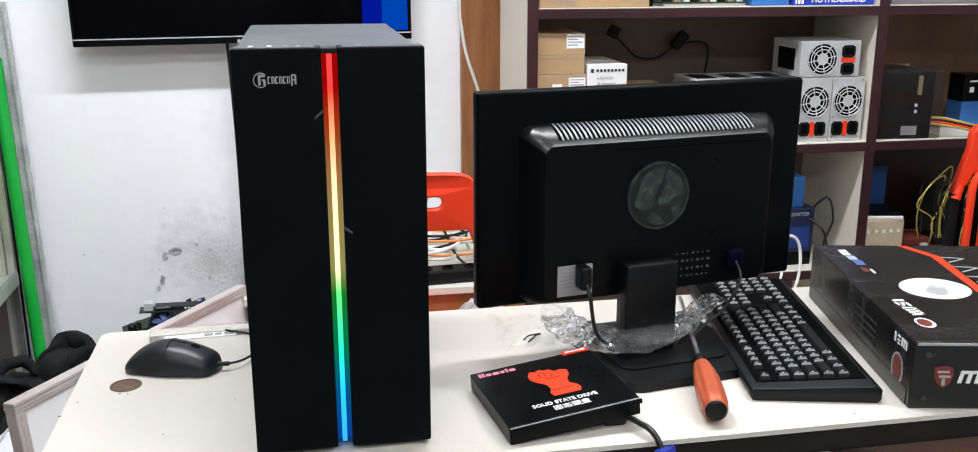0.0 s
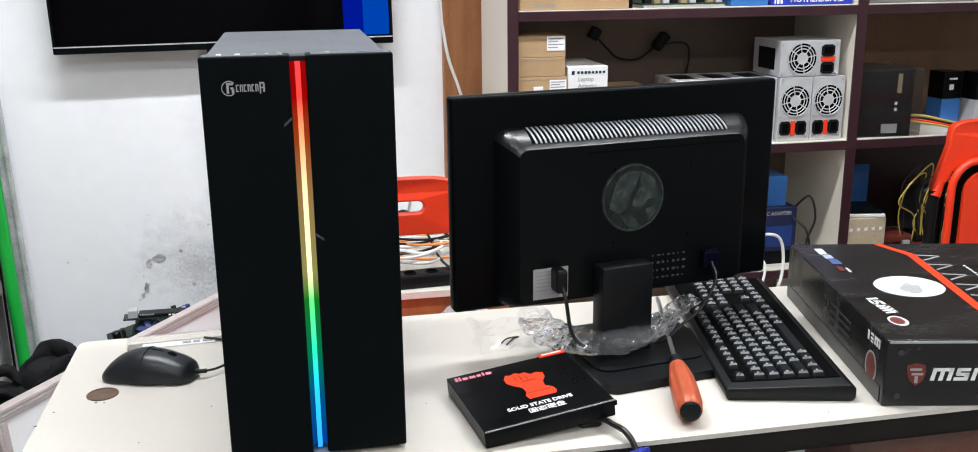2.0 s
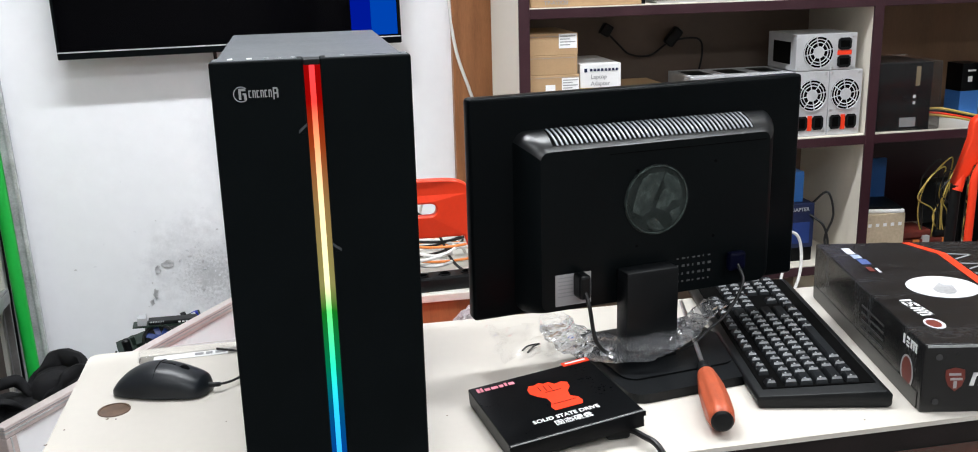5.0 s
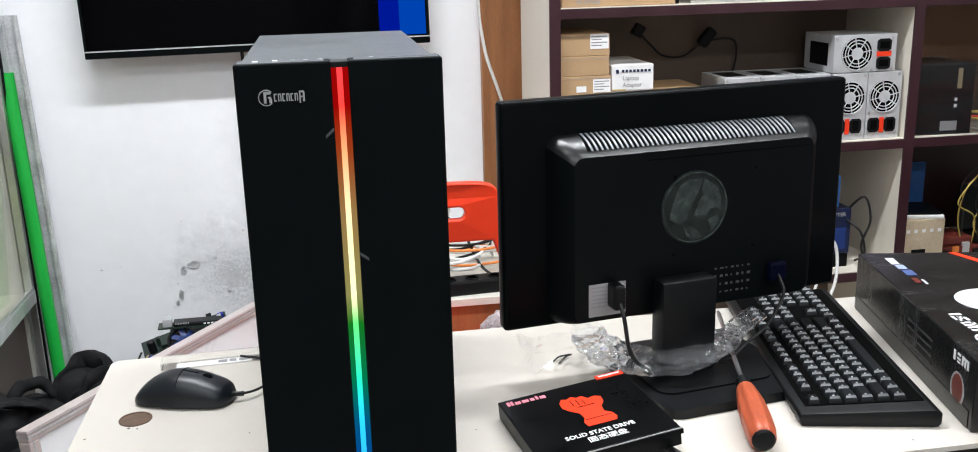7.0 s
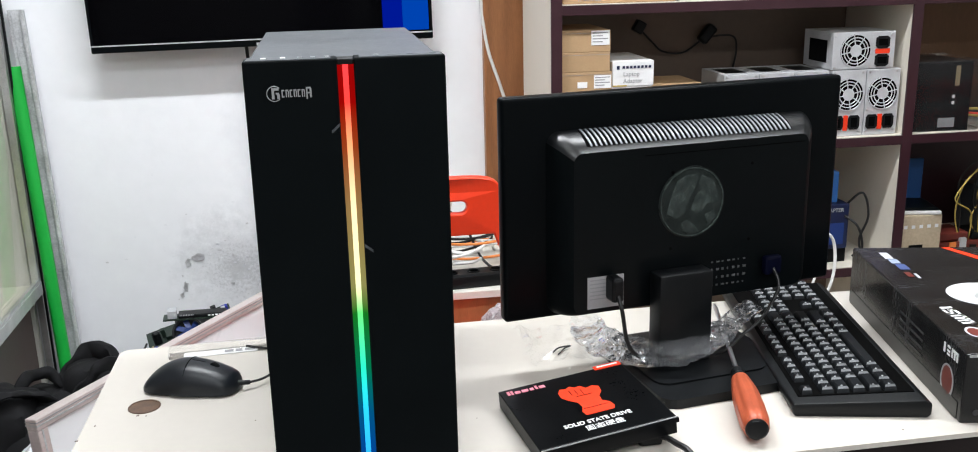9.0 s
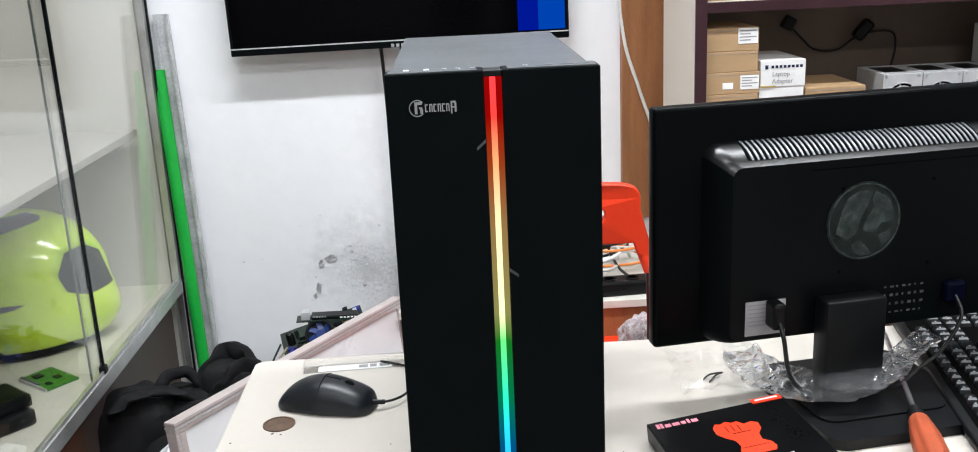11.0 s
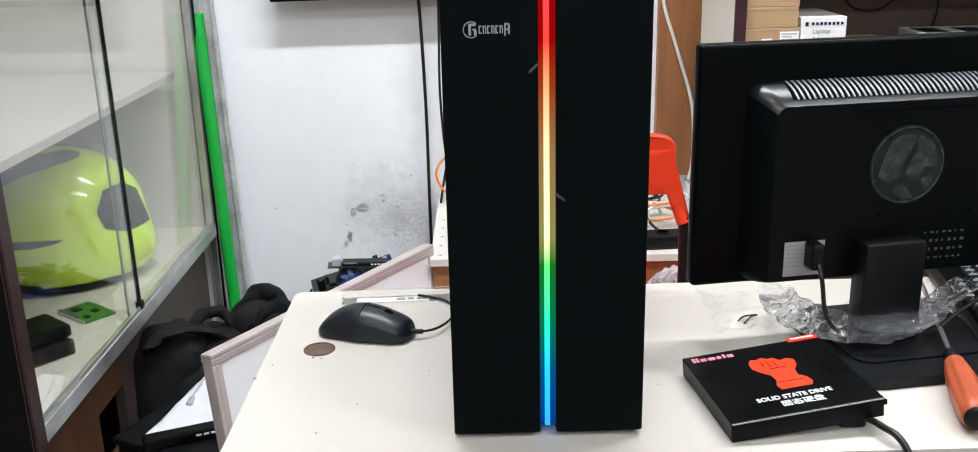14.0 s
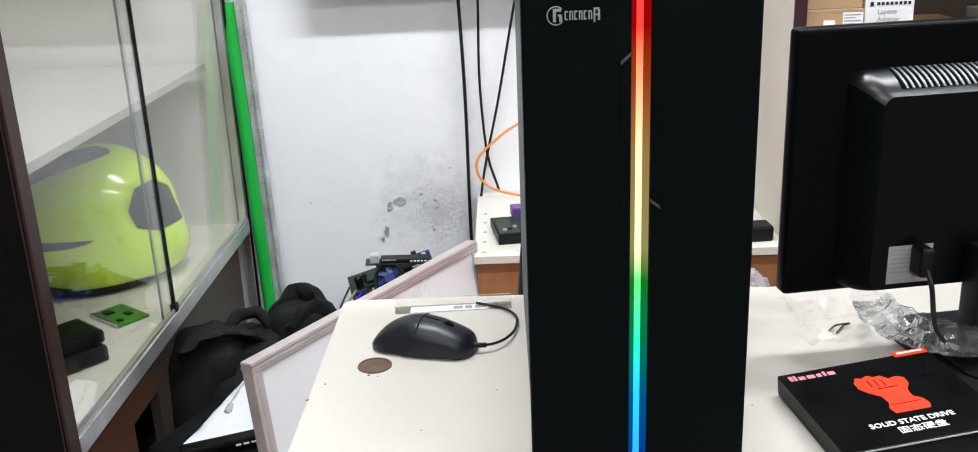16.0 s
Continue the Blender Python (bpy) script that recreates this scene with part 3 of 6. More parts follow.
# ---- monitor ----
def monitor():
    W, H = 0.487, 0.287
    ob = thing("computer_monitor", pose(0.4255, 1.290, TZ, rz=9.0), "black widescreen computer monitor seen from behind, on its stand", "monitor")
    zb = 0.076
    mt = Matrix.Translation((0, 0, zb))
    part("bezel", B(-W / 2, W / 2, 0.0, 0.022, 0, H, bev=0.005, seg=3), BLACK_GLOSS, ob, "", mt, True)
    part("screen", B(-W / 2 + 0.015, W / 2 - 0.015, 0.0221, 0.0172, 0.02, H - 0.015), SCREEN, ob, "", mt)
    # raised back housing with sloped shoulders
    x0, x1, z0, z1 = -W / 2 + 0.056, W / 2 - 0.050, 0.004, 0.243
    px0, px1, pz0, pz1, d = -W / 2 + 0.079, W / 2 - 0.074, 0.012, 0.2195, -0.036
    bm = bmesh.new()
    def shoulder(t):
        """Bulged slope from the rim (0) to the flat back (1): share of the inset, share of the depth."""
        return 0.45 * t + 0.55 * (1 - math.cos(t * math.pi / 2)), 0.45 * t + 0.55 * math.sin(t * math.pi / 2)
    rings = []
    for k in range(9):
        fi, fd = shoulder(k / 8)
        ring = round_rect(x0 + (px0 - x0) * fi, x1 + (px1 - x1) * fi, z0 + (pz0 - z0) * fi, z1 + (pz1 - z1) * fi, 0.018 - 0.006 * fi, 6)
        rings.append([bm.verts.new((x, 0.002 + (d - 0.002) * fd, z)) for x, z in ring])
    edge = [v.co.copy() for v in rings[-1]]
    sides = bmesh.new()
    low = [[sides.verts.new(v.co) for v in r] for r in rings]
    for i in range(len(rings) - 1):
        for k in range(len(edge)):
            # the top run and its rounded ends belong to the shoulder, the rest to the sides
            tgt, rr = (bm, rings) if k < 12 else (sides, low)
            e = (k + 1) % len(edge)
            tgt.faces.new((rr[i][k], rr[i][e], rr[i + 1][e], rr[i + 1][k]))
    for v in [v for v in bm.verts if not v.link_faces]:
        bm.verts.remove(v)
    for v in [v for v in sides.verts if not v.link_faces]:
        sides.verts.remove(v)
    part("back_shoulder", bm, SHOULDER, ob, "glossy black sloped shoulder", mt, True)
    part("back_side", sides, BLACK_PANEL, ob, "", mt, True)
    bm = bmesh.new()
    bm.faces.new([bm.verts.new(c) for c in edge])
    part("back_housing", bm, BLACK_TEX, ob, "textured black back cover", mt)
    part("cover_seam", B(px0 + 0.095, px1 - 0.006, d - 0.0006, d, pz1 - 0.0105, pz1 - 0.0095), BLACK_HOLE, ob, "", mt)
    # vent along the shoulder: ribs over a black slot
    vx0, vx1, n = px0 + 0.022, px1 - 0.030, 43

    def curved_strip(xa, xb, lift, thick, lean, t0, t1, steps=6):
        """A strip that follows the shoulder's bulge."""
        bs = bmesh.new()
        prev = None
        for q in range(steps + 1):
            t = t0 + (t1 - t0) * q / steps
            fi, fd = shoulder(t)
            y, z = 0.002 + (d - 0.002) * fd, z1 + (pz1 - z1) * fi
            fi2, fd2 = shoulder(t + 0.02)
            tan = Vector((0, (d - 0.002) * (fd2 - fd), (pz1 - z1) * (fi2 - fi))).normalized()
            nor = Vector((0, tan.z, -tan.y))
            c = Vector((lean * q / steps, y, z))
            row = [bs.verts.new(c + Vector((xx, 0, 0)) + nor * hh) for xx, hh in ((xa, lift - thick), (xb, lift - thick), (xb, lift), (xa, lift))]
            if prev:
                for e in range(4):
                    bs.faces.new((prev[e], prev[(e + 1) % 4], row[(e + 1) % 4], row[e]))
            else:
                bs.faces.new(row[::-1])
            prev = row
        bs.faces.new(prev)
        bmesh.ops.recalc_face_normals(bs, faces=bs.faces)
        return bs
    vent = part("vent", curved_strip(vx0 - 0.003, vx1 + 0.006, 0.0005, 0.001, 0.0, 0.10, 0.78), BLACK_HOLE, ob, "row of slots", mt)
    rib = None
    for k in range(n):
        m = Matrix.Translation((vx0 + (vx1 - vx0) * k / (n - 1), 0, 0))
        if rib is None:
            rib = part("vent_rib", curved_strip(-0.0012, 0.0012, 0.0016, 0.0012, 0.003, 0.09, 0.79), RIB_SHEEN, vent, "", m)
        else:
            same_mesh("vent_rib", rib, vent, m)
    # round badge under a torn film
    badge = part("round_badge", lathe([(0.047, 0), (0.047, 0.0012), (0.0445, 0.0016)], 40), BADGE, ob, "dark round badge under crinkled protective film", mt @ Matrix.Translation((-0.002, d, 0.144)) @ pose(0, 0, 0, 90))
    part("badge_rim", tube([(0.0445 * math.cos(k * math.pi / 16), 0.0445 * math.sin(k * math.pi / 16), 0.0016) for k in range(33)], 0.0012, 6, 0), BADGE_LIGHT, badge)
    # torn remains of the film on the badge
    for k, poly in enumerate((
            [(-0.036, -0.012), (-0.030, 0.012), (-0.022, 0.030), (-0.008, 0.037), (0.010, 0.036), (0.004, 0.020), (-0.004, 0.006), (-0.010, -0.014), (-0.022, -0.020)],
            [(0.012, 0.036), (0.030, 0.026), (0.037, 0.010), (0.036, -0.004), (0.022, -0.003), (0.012, -0.016), (-0.002, -0.010), (0.004, 0.006), (0.012, 0.016), (0.008, 0.026)],
            [(-0.016, -0.026), (-0.006, -0.022), (0.004, -0.030), (0.012, -0.040), (0.0, -0.041), (-0.012, -0.037)],
            [(0.018, -0.018), (0.032, -0.012), (0.034, -0.022), (0.024, -0.033)])):
        part("film_scrap", prism(poly, 0.0017, 0.0020), BADGE_LIGHT, badge)
    # labels
    part("rating_label", B(-0.146, -0.096, d - 0.0008, d, 0.018, 0.060), LABEL_GREY, ob, "grey printed rating label", mt)
    part("label_print", bars([(-0.143, -0.118, 0.055 - 0.005 * k, 0.0565 - 0.005 * k) for k in range(6)], 0.0003), GREY_INK, ob, "", mt @ Matrix.Translation((0, d - 0.0009, 0)) @ pose(0, 0, 0, 90))
    rows = []
    for r, (z, hh) in enumerate(((0.058, 0.004), (0.047, 0.006), (0.036, 0.006), (0.026, 0.004))):
        for k in range(7):
            w = (0.005, 0.008, 0.004, 0.007, 0.0055, 0.003, 0.006)[(k + r * 2) % 7]
            rows.append((0.030 + k * 0.0080, 0.030 + k * 0.0080 + w * 0.62, z, z + hh * 0.55))
    part("compliance_print", bars(rows, 0.0003), DIM_INK, ob, "", mt @ Matrix.Translation((0, d - 0.0004, 0)) @ pose(0, 0, 0, 90))
    for x, z in ((-0.03, 0.185), (0.085, 0.187), (-0.03, 0.085), (0.085, 0.085)):
        part("screw_hole", lathe([(0.002, 0), (0.002, 0.0008)], 10), BLACK_HOLE, ob, "", mt @ Matrix.Translation((x, d, z)) @ pose(0, 0, 0, 90))
    vga = part("video_plug", B(0.106, 0.132, d - 0.012, d, 0.034, 0.060, bev=0.004), VGA_BLUE, ob, "blue video plug", mt)
    part("power_plug", B(-0.122, -0.106, d - 0.024, d, 0.030, 0.062, bev=0.004), BLACK_SOFT, ob, "black power plug", mt)
    # stand
    part("neck", B(-0.060, 0.016, -0.068, -0.037, 0.010, 0.136, bev=0.004), BLACK_SOFT, ob, "", None, True)
    base = prism(round_rect(-0.098, 0.105, -0.158, 0.052, 0.022), 0.0, 0.012)
    part("base", base, BLACK_SOFT, ob, "flat black stand base")
    part("base_step", prism(round_rect(-0.085, 0.075, -0.118, 0.04, 0.02), 0.012, 0.0145), BLACK_SOFT, ob)
    # leads
    part("power_lead", tube([(-0.114, d - 0.02, zb + 0.042), (-0.113, -0.068, zb + 0.022), (-0.107, -0.070, 0.06), (-0.096, -0.072, 0.040), (-0.080, -0.074, 0.030)], 0.0027), BLACK_WIRE, ob)
    part("video_lead", tube([(0.119, d - 0.01, zb + 0.044), (0.116, -0.064, zb + 0.022), (0.09, -0.07, 0.062), (0.06, -0.074, 0.045), (0.035, -0.078, 0.030), (0.02, -0.07, 0.020)], 0.0022), BLACK_WIRE, ob)
    return ob


DIM_INK = mat("dim_grey_print", (0.085, 0.087, 0.09), 0.5, amt=0.3, scale=90)
VGA_BLUE = mat("dull_blue_plug", (0.0010, 0.0016, 0.011), 0.5, amt=0.2, spec=0.1)
SHOULDER = mat("semi_gloss_black_plastic", (0.004, 0.0048, 0.0056), 0.31, amt=0.1, scale=6, spread=0.0, spec=0.7)
# black ribs coloured pale grey to carry the lamp's sheen
RIB_SHEEN = mat("vent_rib_painted_sheen", (0.20, 0.215, 0.24), 0.32, amt=0.15, scale=30, spec=1.0)
BADGE = mat("dark_badge", (0.008, 0.011, 0.0105), 0.3, amt=0.1, scale=40, spec=0.2, c2=(0.026, 0.034, 0.032))
BADGE_LIGHT = mat("badge_film", (0.034, 0.046, 0.043), 0.25, amt=0.7, scale=70, bump=0.3, bscale=120)
LABEL_GREY = mat("grey_label", (0.36, 0.36, 0.37), 0.5, amt=0.08, scale=40)
monitor()


def crumpled_film():
    """A crinkled strip of clear film lying round the monitor's foot."""
    bm = bmesh.new()
    path = glide([(0.312, 1.345, 0.785), (0.318, 1.275, 0.783), (0.350, 1.225, 0.784), (0.405, 1.208, 0.787), (0.46, 1.235, 0.792), (0.505, 1.272, 0.80), (0.535, 1.285, 0.808)], 16)
    nu, nv = len(path), 20
    grid = []
    for i, c in enumerate(path):
        d = (path[min(i + 1, nu - 1)] - path[max(i - 1, 0)]).normalized()
        side = d.cross(Vector((0, 0, 1))).normalized()
        u = i / (nu - 1)
        r = 0.024 * (0.55 + 0.45 * math.sin(math.pi * min(1, u * 1.2 + 0.1)))
        row = []
        for k in range(nv):
            a = 2 * math.pi * k / nv
            crease = 1 + 0.35 * noise.noise(Vector((k * 1.7, u * 5, 3.0))) + 0.18 * noise.noise(Vector((k * 3.1, u * 16, 8.0)))
            q = c + (side * math.cos(a) * r * 1.25 + Vector((0, 0, 1)) * math.sin(a) * r * 0.6) * crease
            q += Vector((noise.noise(q * 70), noise.noise(q * 70 + Vector((7, 1, 3))), noise.noise(q * 80 + Vector((2, 9, 5))))) * 0.004
            q.z = max(q.z, TZ + 0.015)
            row.append(bm.verts.new(q))
        grid.append(row)
    for a, b in zip(grid, grid[1:]):
        for k in range(nv):
            bm.faces.new((a[k], a[(k + 1) % nv], b[(k + 1) % nv], b[k]))
    ob = solid("plastic_film", bm, FILM, "crumpled clear plastic film round the monitor stand", "plastic film")
    bm2 = bmesh.new()
    rows = []
    for i in range(14):
        row = []
        for k in range(10):
            q = Vector((0.225 + 0.085 * i / 13, 1.27 + 0.13 * k / 9, TZ + 0.004))
            q += Vector((noise.noise(q * 40), noise.noise(q * 40 + Vector((5, 0, 0))), 0)) * 0.012
            q.z += max(0.0, 0.012 * noise.noise(q * 55) + 0.004)
            row.append(bm2.verts.new(q))
        rows.append(row)
    for a, b in zip(rows, rows[1:]):
        for k in range(9):
            bm2.faces.new((a[k], a[k + 1], b[k + 1], b[k]))
    solid("plastic_wrap", bm2, FILM_THIN, "thin clear plastic wrapper lying on the worktop", "plastic film")
    return ob


crumpled_film()
solid("bent_wire", tube([(0.262, 1.318, TZ + 0.002), (0.272, 1.325, TZ + 0.005), (0.290, 1.331, TZ + 0.004), (0.281, 1.327, TZ + 0.003), (0.268, 1.31, TZ + 0.002)], 0.0012), BLACK_WIRE,
      "short bent black wire tie on the worktop", "wire")


# ---- keyboard ----
def keyboard():
    L, Wd = 0.42, 0.160
    ob = thing("keyboard", pose(0.492, 1.076, TZ, rz=79.0), "black computer keyboard with low black keys", "keyboard")
    # local x runs along the keys' rows, local -y is the typist's side
    poly = [(0.004, 0.0), (0.0, 0.010), (0.002, 0.016), (0.152, 0.022), (0.160, 0.018), (0.160, 0.004), (0.155, 0.0)]
    body = prism([(a, b) for a, b in poly], 0, L, Matrix(((0, 0, 1, 0), (-1, 0, 0, 0), (0, 1, 0, 0), (0, 0, 0, 1))))
    for v in body.verts:
        v.co.x += 0.045 * v.co.y
    # the profile runs from the far row edge (y = 0) to the typist's edge (y = -Wd)
    bmesh.ops.bevel(body, geom=list(body.edges), offset=0.0025, segments=2, profile=0.5, affect="EDGES")
    part("case", body, BLACK_SOFT, ob, "", None, True)
    tray = B(0.018, L - 0.012, -0.148, -0.012, 0, 0.0008)
    tray_m = Matrix.Translation((0, 0, 0.0162)) @ pose(0, 0, 0, -2.29)
    part("key_well", tray, BLACK_HOLE, ob, "", tray_m)
    keymesh = {}

    def key(x, y, w, hh=0.0148):
        name = (round(w, 4), round(hh, 4))
        m = tray_m @ Matrix.Translation((x, y, 0.0008))
        if name not in keymesh:
            bm = bmesh.new()
            vs = []
            for xi, ins, z in ((0.0, 0.0, 0.0), (0.0009, 0.0002, 0.0020), (0.0026, 0.0010, 0.0044), (0.0058, 0.0022, 0.0062)):
                vs.append([bm.verts.new(p) for p in ((xi, ins * 0.6, z), (w - ins, ins * 0.6, z), (w - ins, hh - ins * 1.4, z), (xi, hh - ins * 1.4, z))])
            for a, b in zip(vs, vs[1:]):
                for i in range(4):
                    bm.faces.new((a[i], a[(i + 1) % 4], b[(i + 1) % 4], b[i]))
            bm.faces.new(vs[-1])
            # the upper near slope takes a paler colour as its lamp glint
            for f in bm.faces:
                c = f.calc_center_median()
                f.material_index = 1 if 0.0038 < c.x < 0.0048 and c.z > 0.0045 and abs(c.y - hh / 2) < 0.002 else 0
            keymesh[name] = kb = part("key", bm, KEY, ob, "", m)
            kb.data.materials.append(KEY_GLINT)
        else:
            kb = same_mesh("key", keymesh[name], ob, m)
        lm = Matrix.Translation((0.0064, hh * 0.42, 0.0063))
        if "legend" not in keymesh:
            keymesh["legend"] = part("key_legend", bars([(0, 0.0018, 0, 0.0026), (0.0028, 0.0036, 0, 0.0010)], 0.0001), SILVER_INK, kb, "", lm)
        else:
            same_mesh("key_legend", keymesh["legend"], kb, lm)

    u = 0.0190 * (L / 0.43) * 0.93
    g = 0.0014
    x0 = 0.021
    yr = [-0.030, -0.055, -0.0735, -0.092, -0.1105, -0.129]
    # function row in groups
    xs = [0] + [2 + i for i in range(4)] + [6.5 + i for i in range(4)] + [11 + i for i in range(4)] + [15.25, 16.25, 17.25]
    for x in xs:
        key(x0 + x * u, yr[0], u - g, 0.0125)
    rows = [[1] * 13 + [2], [1.5] + [1] * 12 + [1.5], [1.75] + [1] * 11 + [2.25], [2.25] + [1] * 10 + [2.75], [1.25, 1.25, 1.25, 6.25, 1.25, 1.25, 1.25, 1.25]]
    for r, row in enumerate(rows):
        x = 0
        for w in row:
            key(x0 + x * u, yr[r + 1], w * u - g)
            x += w
    for r in (0, 1):
        for k in range(3):
            key(x0 + (15.25 + k) * u, yr[r + 1], u - g)
    for k in range(3):
        key(x0 + (15.25 + k) * u, yr[5], u - g)
    key(x0 + 16.25 * u, yr[4], u - g)
    for r in range(5):
        for k in range(4):
            if 18.5 + k + 1 <= (L - 0.03) / u:
                key(x0 + (18.5 + k) * u, yr[r + 1], u - g)
    return ob


# highlight on the black keys, painted as a lighter colour
KEY_GLINT = mat("painted_key_glint", (0.10, 0.105, 0.11), 0.42, amt=0.3, scale=60, spec=0.35, vary=0.3)
KEY = mat("black_key_plastic", (0.008, 0.0092, 0.0105), 0.5, amt=0.2, scale=60, spec=0.14, vary=0.15)
keyboard()


# ---- mouse ----
def mouse():
    ob = thing("computer_mouse", pose(-0.214, 1.310, TZ, rz=-17), "black wired optical mouse", "mouse")
    L, Wd, Ht = 0.126, 0.063, 0.037
    bm = bmesh.new()
    nu, nv = 28, 20
    grid = []
    def rise(u):
        """Height of the ridge: a full back, a long slope to a blunt nose."""
        if u < 0.47:
            return Ht * max(0.0, 1 - ((0.47 - u) / 0.475) ** 1.9) ** 0.72
        return Ht * (1 - 0.56 * ((u - 0.47) / 0.53) ** 1.8)

    for i in range(nu + 1):
        u = 0.5 - 0.5 * math.cos(math.pi * i / nu)
        x = -L / 2 + L * u
        wid = Wd / 2 * (1 - abs((2 * u - 1) * 0.985) ** 5) ** 0.5 * (0.96 + 0.04 * math.cos(4 * math.pi * u))
        top = max(rise(u) * (1 - 0.75 * max(0.0, (u - 0.94) / 0.06) ** 2), 0.002)
        grid.append([bm.verts.new((x, -wid * math.cos(math.pi * k / nv), 0.003 + top * math.sin(math.pi * k / nv) ** 0.62)) for k in range(nv + 1)])
    for a, b in zip(grid, grid[1:]):
        for k in range(nv):
            bm.faces.new((a[k], a[k + 1], b[k + 1], b[k]))
    bm.faces.new(grid[0])
    bm.faces.new(grid[-1][::-1])
    bm.faces.new([r[0] for r in grid] + [r[-1] for r in grid[::-1]])
    part("shell", bm, MOUSE_BLACK, ob, "", None, True)
    part("base_plate", prism(oval(L / 2 - 0.006, Wd / 2 - 0.006, 28), 0, 0.0035), BLACK_GLOSS, ob)

    def ztop(u, v):
        return 0.003 + rise(u) * max(0.0, 1 - v * v) ** 0.31
    part("button_seam", tube([(-L / 2 + L * 0.50, y, ztop(0.50, y / 0.031) + 0.0002) for y in (-0.026, -0.018, -0.009, 0, 0.009, 0.018, 0.026)], 0.0006, 6, 4), BLACK_HOLE, ob)
    part("button_seam", tube([(-L / 2 + L * u, 0, ztop(u, 0) + 0.0001) for u in (0.52, 0.62, 0.66)], 0.0006, 6, 4), BLACK_HOLE, ob)
    part("scroll_wheel", lathe([(0.006, -0.003), (0.008, -0.0015), (0.008, 0.0015), (0.006, 0.003)], 20), BLACK_GLOSS, ob, "", pose(-L / 2 + L * 0.74, 0, ztop(0.74, 0) - 0.005, 90))
    part("lead", tube([(0.061, 0.0, 0.010), (0.072, 0.002, 0.010), (0.083, 0.012, 0.009), (0.091, 0.030, 0.008), (0.093, 0.06, 0.006), (0.084, 0.10, 0.004), (0.060, 0.125, 0.003), (0.02, 0.135, 0.003)], 0.0017), BLACK_WIRE, ob)
    part("strain_relief", tube([(0.058, 0.0, 0.010), (0.068, 0.001, 0.010), (0.075, 0.004, 0.0095)], 0.0032), BLACK_SOFT, ob)


MOUSE_BLACK = mat("satin_blue_black_plastic", (0.0055, 0.0080, 0.0115), 0.36, amt=0.2, scale=30, bump=0.04, bscale=1200, spec=0.5)
mouse()

# clear strip with a paper label behind the mouse
lb = thing("label_strip", pose(-0.185, 1.425, TZ, rz=3), "clear plastic strip with a white printed paper label", "label")
part("clear_strip", B(-0.075, 0.075, -0.012, 0.014, 0.0, 0.012, bev=0.002), FILM_THIN, lb)
part("paper", B(-0.055, 0.045, -0.009, 0.008, 0.0, 0.0008), WHITE_CARD, lb)
part("print", bars([(0.0, 0.012, -0.004, 0.004), (0.015, 0.024, -0.004, 0.004), (0.028, 0.042, -0.004, 0.004)]), GREY_INK, lb, "", Matrix.Translation((0, 0, 0.0009)))


